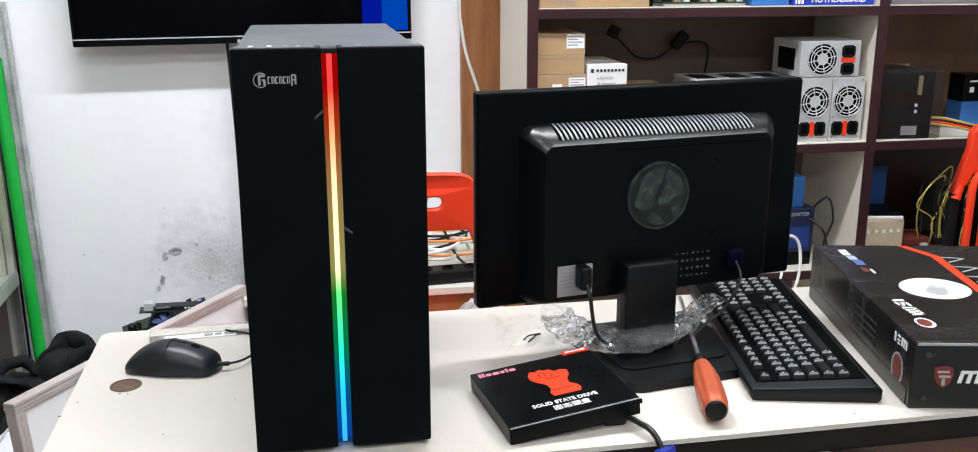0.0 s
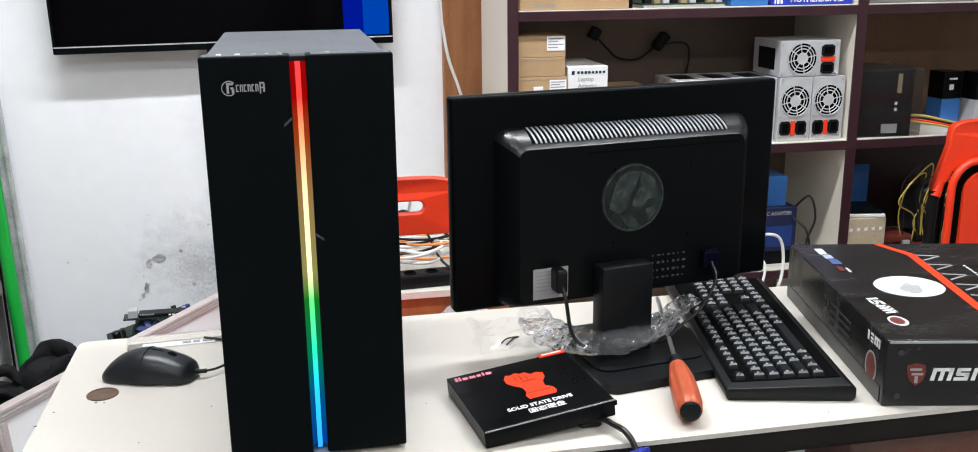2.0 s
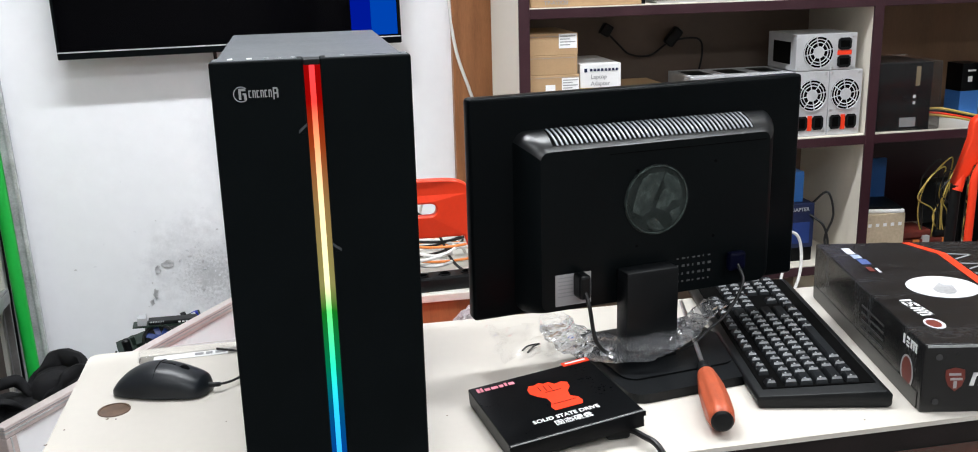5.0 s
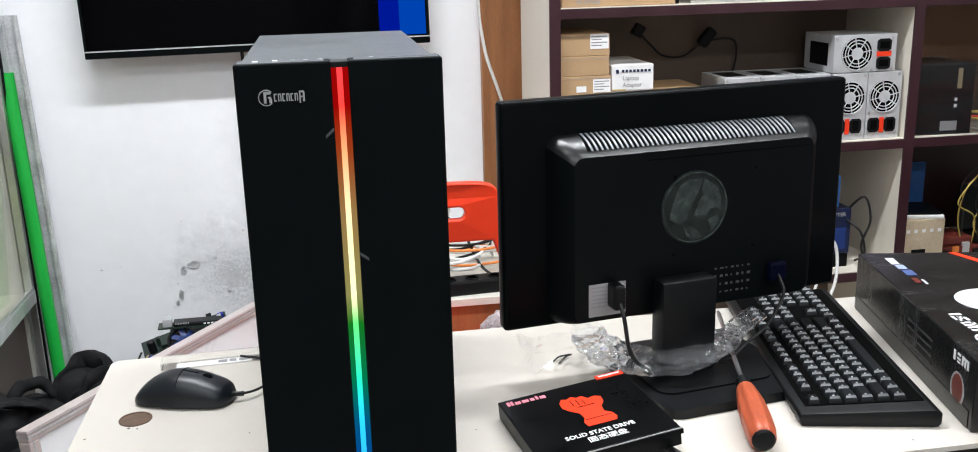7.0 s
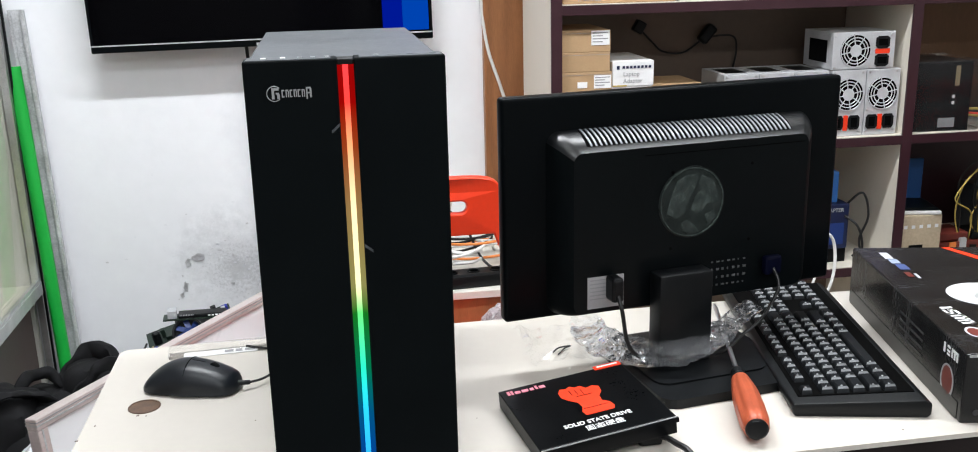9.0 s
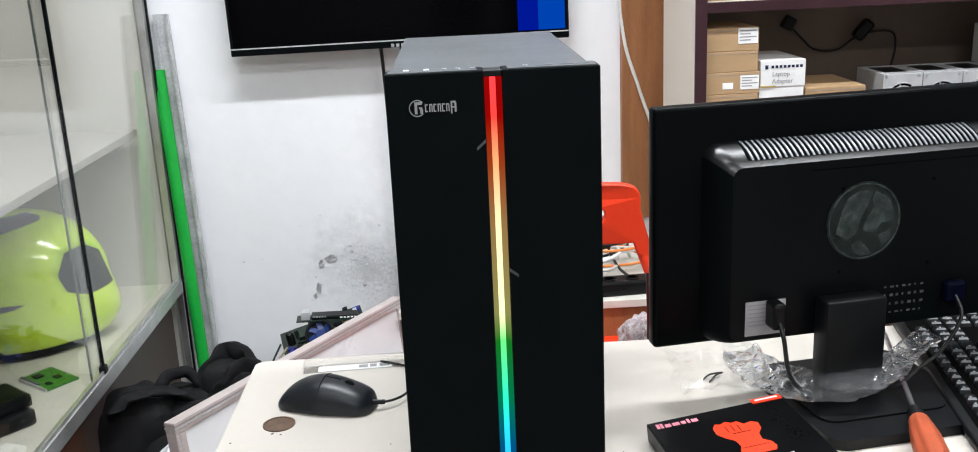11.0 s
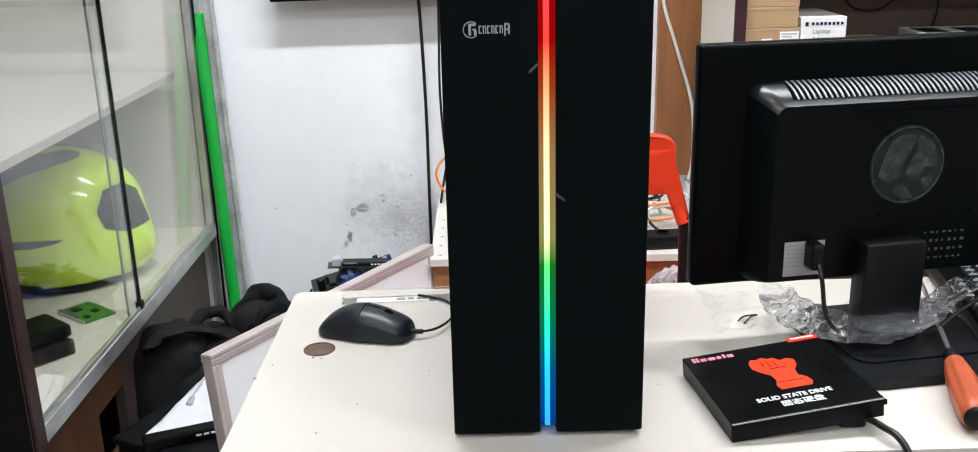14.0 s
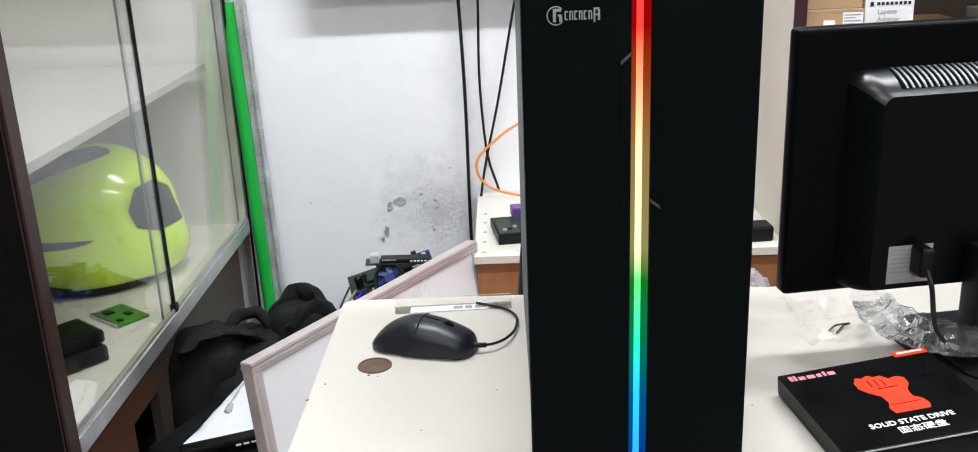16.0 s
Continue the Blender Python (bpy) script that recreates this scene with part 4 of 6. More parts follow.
# ---- solid state drive box ----
def drive_box():
    ob = thing("drive_box", pose(0.180, 1.0185, TZ, 0, 0, 7) @ pose(0, 0, 0, 0.3, -5.5, 0), "black drive carton with a red fist picture, propped on a cable", "box")
    w, d, h = 0.160, 0.152, 0.0215
    part("carton", B(0, w, 0, d, 0, h, bev=0.0012), BLACK_CARD, ob)
    part("lid_edge", B(0.001, w + 0.001, -0.0009, 0.0, h - 0.0016, h - 0.0004), SILVER_INK, ob, "worn pale lid edge")
    part("lid_lip", B(-0.0006, w + 0.002, -0.0016, 0.002, h - 0.0075, h - 0.0022), BLACK_CARD, ob)
    top = Matrix.Translation((0, 0, h + 0.0002))
    k = Matrix.Translation((0.0615, 0.048, 0)) @ Matrix.Diagonal((0.84, 1.22, 1, 1)) @ Matrix.Translation((-0.056, -0.046, 0))
    fist = [(0.070, 0.046), (0.110, 0.046), (0.114, 0.052), (0.112, 0.060), (0.104, 0.066), (0.106, 0.076), (0.114, 0.084), (0.116, 0.094), (0.108, 0.098), (0.098, 0.096),
            (0.092, 0.103), (0.084, 0.102), (0.078, 0.106), (0.070, 0.103), (0.063, 0.105), (0.057, 0.098), (0.056, 0.088), (0.062, 0.080), (0.072, 0.072), (0.073, 0.062), (0.068, 0.054)]
    part("fist_picture", prism(fist, 0, 0.0003), RED_INK, ob, "flat red fist shape", top @ k)
    for n, row in enumerate(((0.072, 0.0732, 0.088, 0.098), (0.080, 0.0812, 0.087, 0.098), (0.088, 0.0892, 0.086, 0.096), (0.076, 0.100, 0.083, 0.0839), (0.072, 0.108, 0.0577, 0.0584))):
        part("fist_line", bars([row], 0.0005), BLACK_CARD, ob, "", top @ k)
    part("writing", letters("SOLID STATE DRIVE", 0.0098, 0.0002, 0.0002), WHITE_INK, ob, "white capitals", top @ Matrix.Translation((0.040, 0.0305, 0)) @ Matrix.Diagonal((0.93, 1.05, 1, 1)))
    part("writing", letters("\u56fa\u6001\u786c\u76d8", 0.0115, 0.0002, 0.0001), WHITE_INK, ob, "white characters", top @ Matrix.Translation((0.061, 0.0165, 0)))
    for x0, x1, y1 in ((0.008, 0.0115, 0.145), (0.0125, 0.0155, 0.145), (0.0175, 0.024, 0.1415), (0.026, 0.034, 0.1415), (0.036, 0.041, 0.1415), (0.043, 0.046, 0.144), (0.048, 0.055, 0.1415)):
        part("brand_bar", bars([(x0, x1, 0.135, y1)]), PINK_INK, ob, "", top)
    part("red_tab", B(0.124, 0.159, d - 0.006, d + 0.004, h, h + 0.0008), RED_INK, ob, "small red tab")
    part("red_tab_print", bars([(0.128, 0.155, d - 0.002, d + 0.001)]), WHITE_INK, ob, "", Matrix.Translation((0, 0, h + 0.0009)))
    return ob


drive_box()
vc = thing("video_cable", pose(0.325, 1.035, TZ), "black video cable with a blue plug hanging over the counter edge", "cable")
part("cord", tube([(-0.03, 0.05, 0.008), (-0.012, 0.018, 0.010), (0.0, 0.0, 0.012), (0.006, -0.014, 0.012), (0.012, -0.028, 0.012), (0.017, -0.041, 0.006), (0.020, -0.049, -0.004)], 0.0036), BLACK_WIRE, vc)
part("moulded_end", B(-0.030, -0.002, 0.006, 0.030, 0.0, 0.0165, bev=0.004), BLACK_SOFT, vc, "black moulded plug")
plug = part("plug", B(-0.010, 0.010, -0.028, 0.008, -0.006, 0.006, bev=0.003), BLUE_PLASTIC, vc, "blue moulded plug", pose(0.022, -0.053, -0.009, 66, 0, 25))
for sx in (-0.0135, 0.0135):
    part("thumbscrew", lathe([(0.0035, 0), (0.0035, 0.024)], 10), BLUE_PLASTIC, plug, "", pose(sx, 0.006, 0, 90))


# ---- screwdriver ----
def screwdriver():
    a, b = Vector((0.421, 1.012, TZ + 0.0188)), Vector((0.4935, 1.295, TZ + 0.034))
    a = a + (b - a).normalized() * 0.010
    m = Matrix.Translation(a) @ (b - a).to_track_quat("Z", "Y").to_matrix().to_4x4()
    ob = thing("screwdriver", m, "screwdriver with a ribbed translucent red handle", "screwdriver")
    prof = [(0.0105, -0.002), (0.0145, 0.002), (0.0165, 0.012), (0.017, 0.045), (0.016, 0.078), (0.0135, 0.099), (0.011, 0.114), (0.009, 0.118)]
    seg = 48
    bm = lathe(prof, seg)
    for v in bm.verts:
        ang = math.atan2(v.co.y, v.co.x)
        if 0.01 < v.co.z < 0.10:
            k = 1 - 0.10 * (0.5 + 0.5 * math.cos(ang * 8))
            v.co.x *= k
            v.co.y *= k
    part("handle", bm, HANDLE_RED, ob, "ribbed red plastic handle", None, True)
    part("end_cap", lathe([(0.0105, -0.0035), (0.0128, -0.002), (0.0128, 0.0015)], 24), BLACK_SOFT, ob, "dark end")
    part("collar", lathe([(0.0088, 0.114), (0.0098, 0.120), (0.0078, 0.125), (0.0088, 0.134), (0.0055, 0.142)], 20), BLACK_SOFT, ob)
    part("shaft", lathe([(0.0030, 0.135), (0.0030, 0.335), (0.0022, 0.345)], 14), STEEL_BRIGHT, ob, "steel shaft", None, True)


screwdriver()


# ---- graphics card box ----
def card_box():
    ob = thing("hardware_box", pose(0.670, 1.020, TZ, rz=-12), "large black printed hardware carton with a red stripe", "box")
    w, d, h = 0.36, 0.408, 0.086
    part("carton", B(0, w, 0, d, 0, h, bev=0.002), BOX_BLACK, ob, "black carton printed with faint grey waves")
    part("worn_edge", B(0.003, w - 0.003, -0.0006, 0.0004, h - 0.0042, h - 0.0012), SILVER_INK, ob, "scuffed pale edge")
    top = Matrix.Translation((0, 0, h + 0.0003))
    part("stripe", prism([(0.130, 0.404), (0.142, 0.404), (0.173, 0.347), (0.166, 0.11), (0.163, 0.02), (0.150, 0.02), (0.153, 0.11), (0.160, 0.345)], 0, 0.0003), RED_INK, ob, "red stripe", top)
    part("oval_picture", prism(oval(0.048, 0.044, 40, 0.104, 0.197), 0, 0.0003), FAN_GREY, ob, "pale grey oval picture", top @ Matrix.Translation((0.104, 0.197, 0)) @ pose(0, 0, 0, 0, 0, 20) @ Matrix.Translation((-0.104, -0.197, 0)))
    part("knob_picture", prism([(0.0975, 0.168), (0.088, 0.176), (0.087, 0.188), (0.098, 0.203), (0.113, 0.222), (0.120, 0.223), (0.122, 0.216), (0.118, 0.196), (0.115, 0.178), (0.108, 0.169)], 0.0003, 0.0006), KNOB_GREY, ob, "grey knob shape", top)
    part("knob_shine", prism(oval(0.008, 0.010, 18, 0.1135, 0.2105), 0.0006, 0.0008), STICK_PALE, ob, "", top)
    lay = top @ Matrix.Translation((0.025, 0.148, 0)) @ pose(0, 0, 0, 0, 0, -82) @ Matrix.Diagonal((0.9, 0.85, 1, 1))
    for x0, x1, y0, y1 in ((0.0, 0.006, 0.002, 0.020), (0.010, 0.028, 0.015, 0.020), (0.010, 0.015, 0.009, 0.020), (0.010, 0.028, 0.008, 0.012), (0.023, 0.028, 0.0, 0.012), (0.010, 0.028, 0.0, 0.004), (0.032, 0.037, 0.0, 0.020), (0.041, 0.046, 0.0, 0.020), (0.050, 0.055, 0.0, 0.020), (0.059, 0.064, 0.0, 0.020), (0.032, 0.064, 0.015, 0.0202)):
        part("brand_bar", bars([(x0, x1, y0, y1)]), WHITE_INK, ob, "", lay)
    part("shield_ring", prism(oval(0.0120, 0.0175, 20, 0.037, 0.064), 0.0, 0.0002), STICK_PALE, ob, "", top)
    part("shield_mark", prism(oval(0.0085, 0.0125, 20, 0.036, 0.064), 0.0002, 0.0005), RED_DARK, ob, "red shield shape", top)
    part("sticker", bars([(0.029, 0.041, 0.350, 0.380)]), STICK_PALE, ob, "white sticker", top)
    part("sticker", bars([(0.031, 0.044, 0.328, 0.347)]), BLUE_PALE, ob, "pale blue sticker", top)
    part("sticker", bars([(0.033, 0.047, 0.300, 0.324)]), BLUE_STICK, ob, "blue sticker", top)
    part("sticker", bars([(0.033, 0.041, 0.268, 0.288)]), RED_DARK, ob, "red sticker", top)
    part("sticker", bars([(0.044, 0.048, 0.262, 0.282)]), STICK_PALE, ob, "white sticker", top)
    for n in range(5):
        y = 0.345 - 0.046 * n
        part("product_bar", prism([(0.172, y), (0.206, y - 0.006), (0.206, y - 0.010), (0.172, y - 0.004)], 0, 0.0003), GREY_INK, ob, "", top)
        part("product_bar", prism([(0.174, y - 0.026), (0.206, y - 0.006), (0.206, y - 0.010), (0.174, y - 0.030)], 0, 0.0003), GREY_INK, ob, "", top)
    for n in range(10):
        part("product_dot", bars([(0.220, 0.2235, 0.286 - 0.0085 * n, 0.290 - 0.0085 * n)]), WHITE_INK, ob, "", top)
    fr = Matrix.Translation((0, -0.0004, 0)) @ pose(0, 0, 0, 90)
    part("shield_mark", prism([(0.026, 0.054), (0.037, 0.057), (0.048, 0.054), (0.049, 0.044), (0.046, 0.034), (0.038, 0.027), (0.030, 0.034), (0.026, 0.044)], 0, 0.0003), RED_DARK, ob, "red shield shape", fr)
    for row in ((0.030, 0.044, 0.047, 0.050), (0.032, 0.046, 0.041, 0.044), (0.036, 0.040, 0.031, 0.040)):
        part("shield_figure", bars([row], 0.0005), SILVER_INK, ob, "", fr)
    lean = Matrix(((1, 0.22, 0, 0), (0, 1, 0, 0), (0, 0, 1, 0), (0, 0, 0, 1)))
    for row in ((0.047, 0.052, 0.034, 0.050), (0.057, 0.062, 0.034, 0.050), (0.067, 0.072, 0.034, 0.050), (0.047, 0.071, 0.046, 0.0502), (0.077, 0.092, 0.046, 0.050), (0.076, 0.081, 0.041, 0.050), (0.077, 0.092, 0.040, 0.044), (0.087, 0.092, 0.034, 0.044), (0.075, 0.091, 0.034, 0.038), (0.096, 0.101, 0.034, 0.050)):
        bm = bars([row])
        bmesh.ops.transform(bm, matrix=lean, verts=bm.verts)
        part("brand_bar", bm, WHITE_INK, ob, "", fr)
    lf = Matrix.Translation((-0.0004, 0, 0)) @ pose(0, 0, 0, 90, 0, -90)
    for row in ((-0.024, -0.020, 0.066, 0.077), (-0.031, -0.027, 0.066, 0.077), (-0.038, -0.034, 0.066, 0.077), (-0.038, -0.020, 0.074, 0.0772), (-0.050, -0.042, 0.074, 0.077), (-0.050, -0.042, 0.069, 0.0715), (-0.050, -0.042, 0.065, 0.067), (-0.060, -0.055, 0.065, 0.077)):
        part("brand_bar", bars([row]), WHITE_INK, ob, "", lf)
    part("shield_ring", prism(oval(0.0185, 0.021, 20, -0.043, 0.034), 0, 0.0002), SILVER_INK, ob, "", lf)
    part("shield_mark", prism(oval(0.0145, 0.0175, 20, -0.043, 0.035), 0.0002, 0.0004), RED_DARK, ob, "red shield shape", lf)
    for n in range(4):
        part("side_print", bars([(-0.20, -0.12, 0.060 - 0.010 * n, 0.063 - 0.010 * n)]), GREY_DARK, ob, "", lf)
    # the worktop's reflection in the glossy side, painted as a grey band
    part("side_reflection", bars([(-0.40, -0.01, 0.001, 0.022)]), GREY_OLIVE, ob, "grey band low on the side, the worktop's reflection put in as colour", lf)
    for x, z in ((0.017, 0.070), (0.017, 0.014), (0.30, 0.014)):
        part("corner_dot", prism(oval(0.004, 0.004, 14, x, z), 0, 0.0003), GREY_DARK, ob, "", fr)


KNOB_GREY = mat("mid_grey_print", (0.34, 0.34, 0.35), 0.4, amt=0.35, scale=22, c2=(0.50, 0.50, 0.51))
STICK_PALE = mat("pale_sticker", (0.55, 0.56, 0.60), 0.4, amt=0.1, scale=40)
BLUE_PALE = mat("pale_blue_sticker", (0.30, 0.36, 0.50), 0.4, amt=0.05)
GREY_OLIVE = mat("olive_grey_reflection", (0.045, 0.045, 0.040), 0.35, amt=0.6, scale=18)
FAN_GREY = mat("pale_grey_print", (0.60, 0.60, 0.61), 0.4, amt=0.05, scale=30)
RED_DARK = mat("dark_red_print", (0.15, 0.028, 0.020), 0.4, amt=0.2, scale=40)
GREY_DARK = mat("dark_grey_print", (0.035, 0.035, 0.037), 0.5, amt=0.1)
BLUE_STICK = mat("blue_sticker", (0.07, 0.11, 0.28), 0.4, amt=0.1)
card_box()

# ---- television ----
def television():
    ob = thing("television", pose(-0.162, YW, 1.060, ry=-0.6), "black flat television on the wall, lit blue at one side", "television")
    W, H = 0.860, 0.52
    part("back", B(-0.36, 0.36, -0.055, -0.02, 0.05, 0.45, bev=0.01), BLACK_SOFT, ob)
    part("bracket", B(-0.1, 0.1, -0.02, 0.0, 0.15, 0.35), STEEL_GREY, ob)
    part("bezel", B(-W / 2, W / 2, -0.088, -0.055, 0, H, bev=0.003), BLACK_GLOSS, ob)
    part("screen", B(-W / 2 + 0.008, W / 2 - 0.008, -0.0895, -0.0885, 0.021, H - 0.008), SCREEN, ob)
    part("lit_band", B(0.300, 0.352, -0.0905, -0.0897, 0.024, H - 0.010), SCREEN_BLUE, ob, "deep blue lit part of the screen")
    part("lit_band", B(0.3522, W / 2 - 0.010, -0.0905, -0.0897, 0.024, H - 0.010), SCREEN_AZURE, ob, "brighter blue lit part of the screen")
    part("lower_trim", B(-W / 2 + 0.001, W / 2 - 0.001, -0.0905, -0.088, 0.0165, 0.0195), ZINC, ob, "thin bright lower trim")
    part("brand_mark", bars([(-0.025 + 0.013 * k, -0.017 + 0.013 * k, 0.002, 0.010) for k in range(4)]), SILVER_INK, ob, "small silver brand bars", Matrix.Translation((0, -0.0903, 0)) @ pose(0, 0, 0, 90))


television()
for i, pts in enumerate([
    [(-0.222, YW - 0.03, 1.12), (-0.215, YW - 0.03, 1.0), (-0.209, YW - 0.03, 0.75), (-0.210, YW - 0.03, 0.45), (-0.208, YW - 0.04, 0.30)],
    [(-0.165, YW - 0.03, 1.12), (-0.167, YW - 0.03, 0.98), (-0.170, YW - 0.03, 0.80), (-0.158, YW - 0.035, 0.62), (-0.13, YW - 0.04, 0.515)],
    [(-0.05, YW - 0.03, 1.12), (-0.085, YW - 0.03, 0.95), (-0.125, YW - 0.03, 0.75), (-0.17, YW - 0.04, 0.55), (-0.20, YW - 0.05, 0.33)],
]):
    solid("hanging_cable", tube(pts, 0.0045 if i == 0 else 0.0034), BLACK_WIRE, "black cable hanging down the wall from the television", "cable", group="cables behind the television")
solid("hanging_cable", tube([(-0.06, YW - 0.04, 0.70), (-0.12, YW - 0.05, 0.665), (-0.185, YW - 0.06, 0.60), (-0.16, YW - 0.06, 0.535), (-0.07, YW - 0.08, 0.51), (0.05, YW - 0.10, 0.515)], 0.0034), ORANGE_WIRE,
      "orange network cable looping beside the wall", "cable", group="cables behind the television")
solid("hanging_cable", tube([(0.400, YW - 0.02, 1.6), (0.404, YW - 0.02, 1.25), (0.418, YW - 0.03, 1.05), (0.455, YW - 0.04, 0.92), (0.505, YW - 0.04, 0.76), (0.513, YW - 0.04, 0.62), (0.505, YW - 0.04, 0.55)], 0.0045), WHITE_WIRE,
      "white cable running down beside the wood panel", "cable")
jb = thing("junction_box", pose(0.530, YW - 0.005, 0.412), "white plastic junction box on the wall", "junction box")
part("housing", B(-0.03, 0.03, -0.05, 0.005, 0.0, 0.128, bev=0.004), WHITE_CARD, jb)
part("cover", B(-0.026, 0.026, -0.053, -0.05, 0.006, 0.120, bev=0.001), WHITE_CARD, jb)

# ---- leaning pipes ----
gp = thing("green_pipe", pose(0, 0, 0), "bright green plastic pipe leaning in the corner", "pipe")
part("pipe", tube([(-0.742, 2.66, 0.0), (-0.796, 2.772, 1.026)], 0.0165, 20, 0), GREEN, gp, "", None, True)
ac = thing("metal_channel", pose(0, 0, 0), "weathered aluminium channel leaning against the wall", "metal channel")
for nm, sx0, sx1, sy0, sy1 in (("web", -0.019, 0.019, 0.004, 0.006), ("flange", -0.019, -0.017, -0.008, 0.004), ("flange", 0.017, 0.019, -0.008, 0.004), ("lip", -0.017, -0.011, -0.008, -0.006), ("lip", 0.011, 0.017, -0.008, -0.006)):
    bmc = B(sx0, sx1, sy0, sy1, 0, 1)
    for v in bmc.verts:
        t = v.co.z
        v.co = Vector((-0.729 - 0.048 * t + v.co.x, YW - 0.09 + 0.080 * t + v.co.y, 1.166 * t))
    part(nm, bmc, ALU_OLD, ac)



# ---- display case ----
def display_case():
    X, Y0, Y1, XB = -0.81, 1.62, 2.745, -1.45
    ob = thing("display_case", pose(0, 0, -0.012), "wall display cabinet with sliding glass doors over a dark wood base", "display cabinet")
    part("near_side", B(XB, X + 0.004, Y0 - 0.03, Y0 - 0.002, 0.012, 2.0), SIDE_DARK, ob, "dark brown side panel")
    part("edge_trim", B(X + 0.005, X + 0.010, Y0 - 0.032, Y0 + 0.002, 0.012, 2.0, bev=0.001), MAROON_TRIM, ob, "worn maroon edge strip")
    part("edge_line", B(X + 0.001, X + 0.004, Y0 - 0.0335, Y0 - 0.0305, 0.012, 2.0), MAROON_TRIM, ob, "pale chipped edge")
    part("far_side", B(XB, X - 0.02, Y1, Y1 + 0.02, 0.012, 2.0), CASE_WHITE, ob)
    part("back_wall", B(XB - 0.015, XB, Y0 - 0.03, Y1 + 0.02, 0.012, 2.0), CASE_WHITE, ob)
    part("case_floor", B(XB, X - 0.012, Y0, Y1, 0.445, 0.463), CASE_FLOOR, ob, "pale cabinet floor")
    part("inner_shelf", B(XB, X - 0.045, Y0, Y1 - 0.03, 0.880, 0.897), CASE_SHELF, ob, "greyish white shelf board")
    part("bottom_track", B(X - 0.012, X + 0.010, Y0, Y1, 0.440, 0.474, bev=0.002), ALU, ob, "aluminium door track")
    part("track_lip", B(X + 0.003, X + 0.007, Y0, Y1, 0.474, 0.482), ALU, ob)
    part("far_frame", B(X - 0.012, X + 0.006, Y1 - 0.012, Y1 + 0.006, 0.474, 1.98), ALU, ob, "aluminium upright")
    part("seal", B(X + 0.0065, X + 0.012, Y1 + 0.006, Y1 + 0.012, 0.10, 1.98), BLACK_SOFT, ob, "dark rubber seal")
    part("far_post", B(X - 0.012, X + 0.004, Y1 + 0.006, Y1 + 0.022, 0.012, 1.98), ALU, ob)
    g1 = part("glass_door", B(X + 0.001, X + 0.005, Y0 + 0.01, 2.128, 0.475, 1.97), GLASS, ob, "clear sliding glass door")
    g2 = part("glass_door", B(X - 0.009, X - 0.005, 2.09, Y1 - 0.012, 0.475, 1.97), GLASS, ob, "clear sliding glass door")
    g1.visible_shadow = g2.visible_shadow = False
    part("door_edge", B(X - 0.001, X + 0.006, 2.128, 2.134, 0.475, 1.97), BLACK_GLOSS, g1, "black door edge strip")
    part("door_edge", B(X - 0.009, X - 0.005, 2.086, 2.0895, 0.475, 1.97), GLASS_EDGE, g2, "grey door edge")
    part("stop", B(X - 0.004, X + 0.010, 2.122, 2.140, 0.474, 0.492, bev=0.002), BLACK_SOFT, ob, "black rubber stop")
    # base below
    part("base_front", B(X - 0.05, X - 0.03, Y0, 1.92, 0.012, 0.44), WOOD_DARK, ob, "brown wood base panel")
    part("base_front", B(X - 0.05, X - 0.03, 2.06, Y1, 0.012, 0.44), BASE_BROWN, ob, "dark brown base panel")
    part("base_front", B(X - 0.05, X - 0.03, 1.92, 2.06, 0.012, 0.20), WOOD_DARK, ob)
    part("base_front", B(X - 0.05, X - 0.03, 1.92, 2.06, 0.33, 0.44), WOOD_DARK, ob)
    part("base_inside", B(X - 0.20, X - 0.19, 1.85, 2.12, 0.012, 0.44), BLACK_HOLE, ob)


VENT_GREY = mat("grey_vent_plastic", (0.10, 0.12, 0.09), 0.5, amt=0.2, scale=20)
SIDE_DARK = mat("dark_brown_laminate", (0.0035, 0.0025, 0.0028), 0.6, amt=0.4, scale=9, spec=0.15)
MAROON_TRIM = mat("maroon_trim", (0.03, 0.012, 0.011), 0.45, amt=0.35, scale=30)
CASE_SHELF = mat("greyish_shelf_laminate", (0.40, 0.385, 0.35), 0.5, amt=0.08, scale=5)
CASE_WHITE = mat("cabinet_white", (0.57, 0.555, 0.51), 0.5, amt=0.05, scale=5)
CASE_FLOOR = mat("dusty_cabinet_floor", (0.56, 0.54, 0.46), 0.5, amt=0.1, scale=9)
GLASS_EDGE = mat("glass_edge_grey", (0.07, 0.085, 0.08), 0.3, amt=0.1)
BASE_BROWN = mat("base_brown_laminate", (0.075, 0.055, 0.048), 0.45, amt=0.2, scale=8)
display_case()


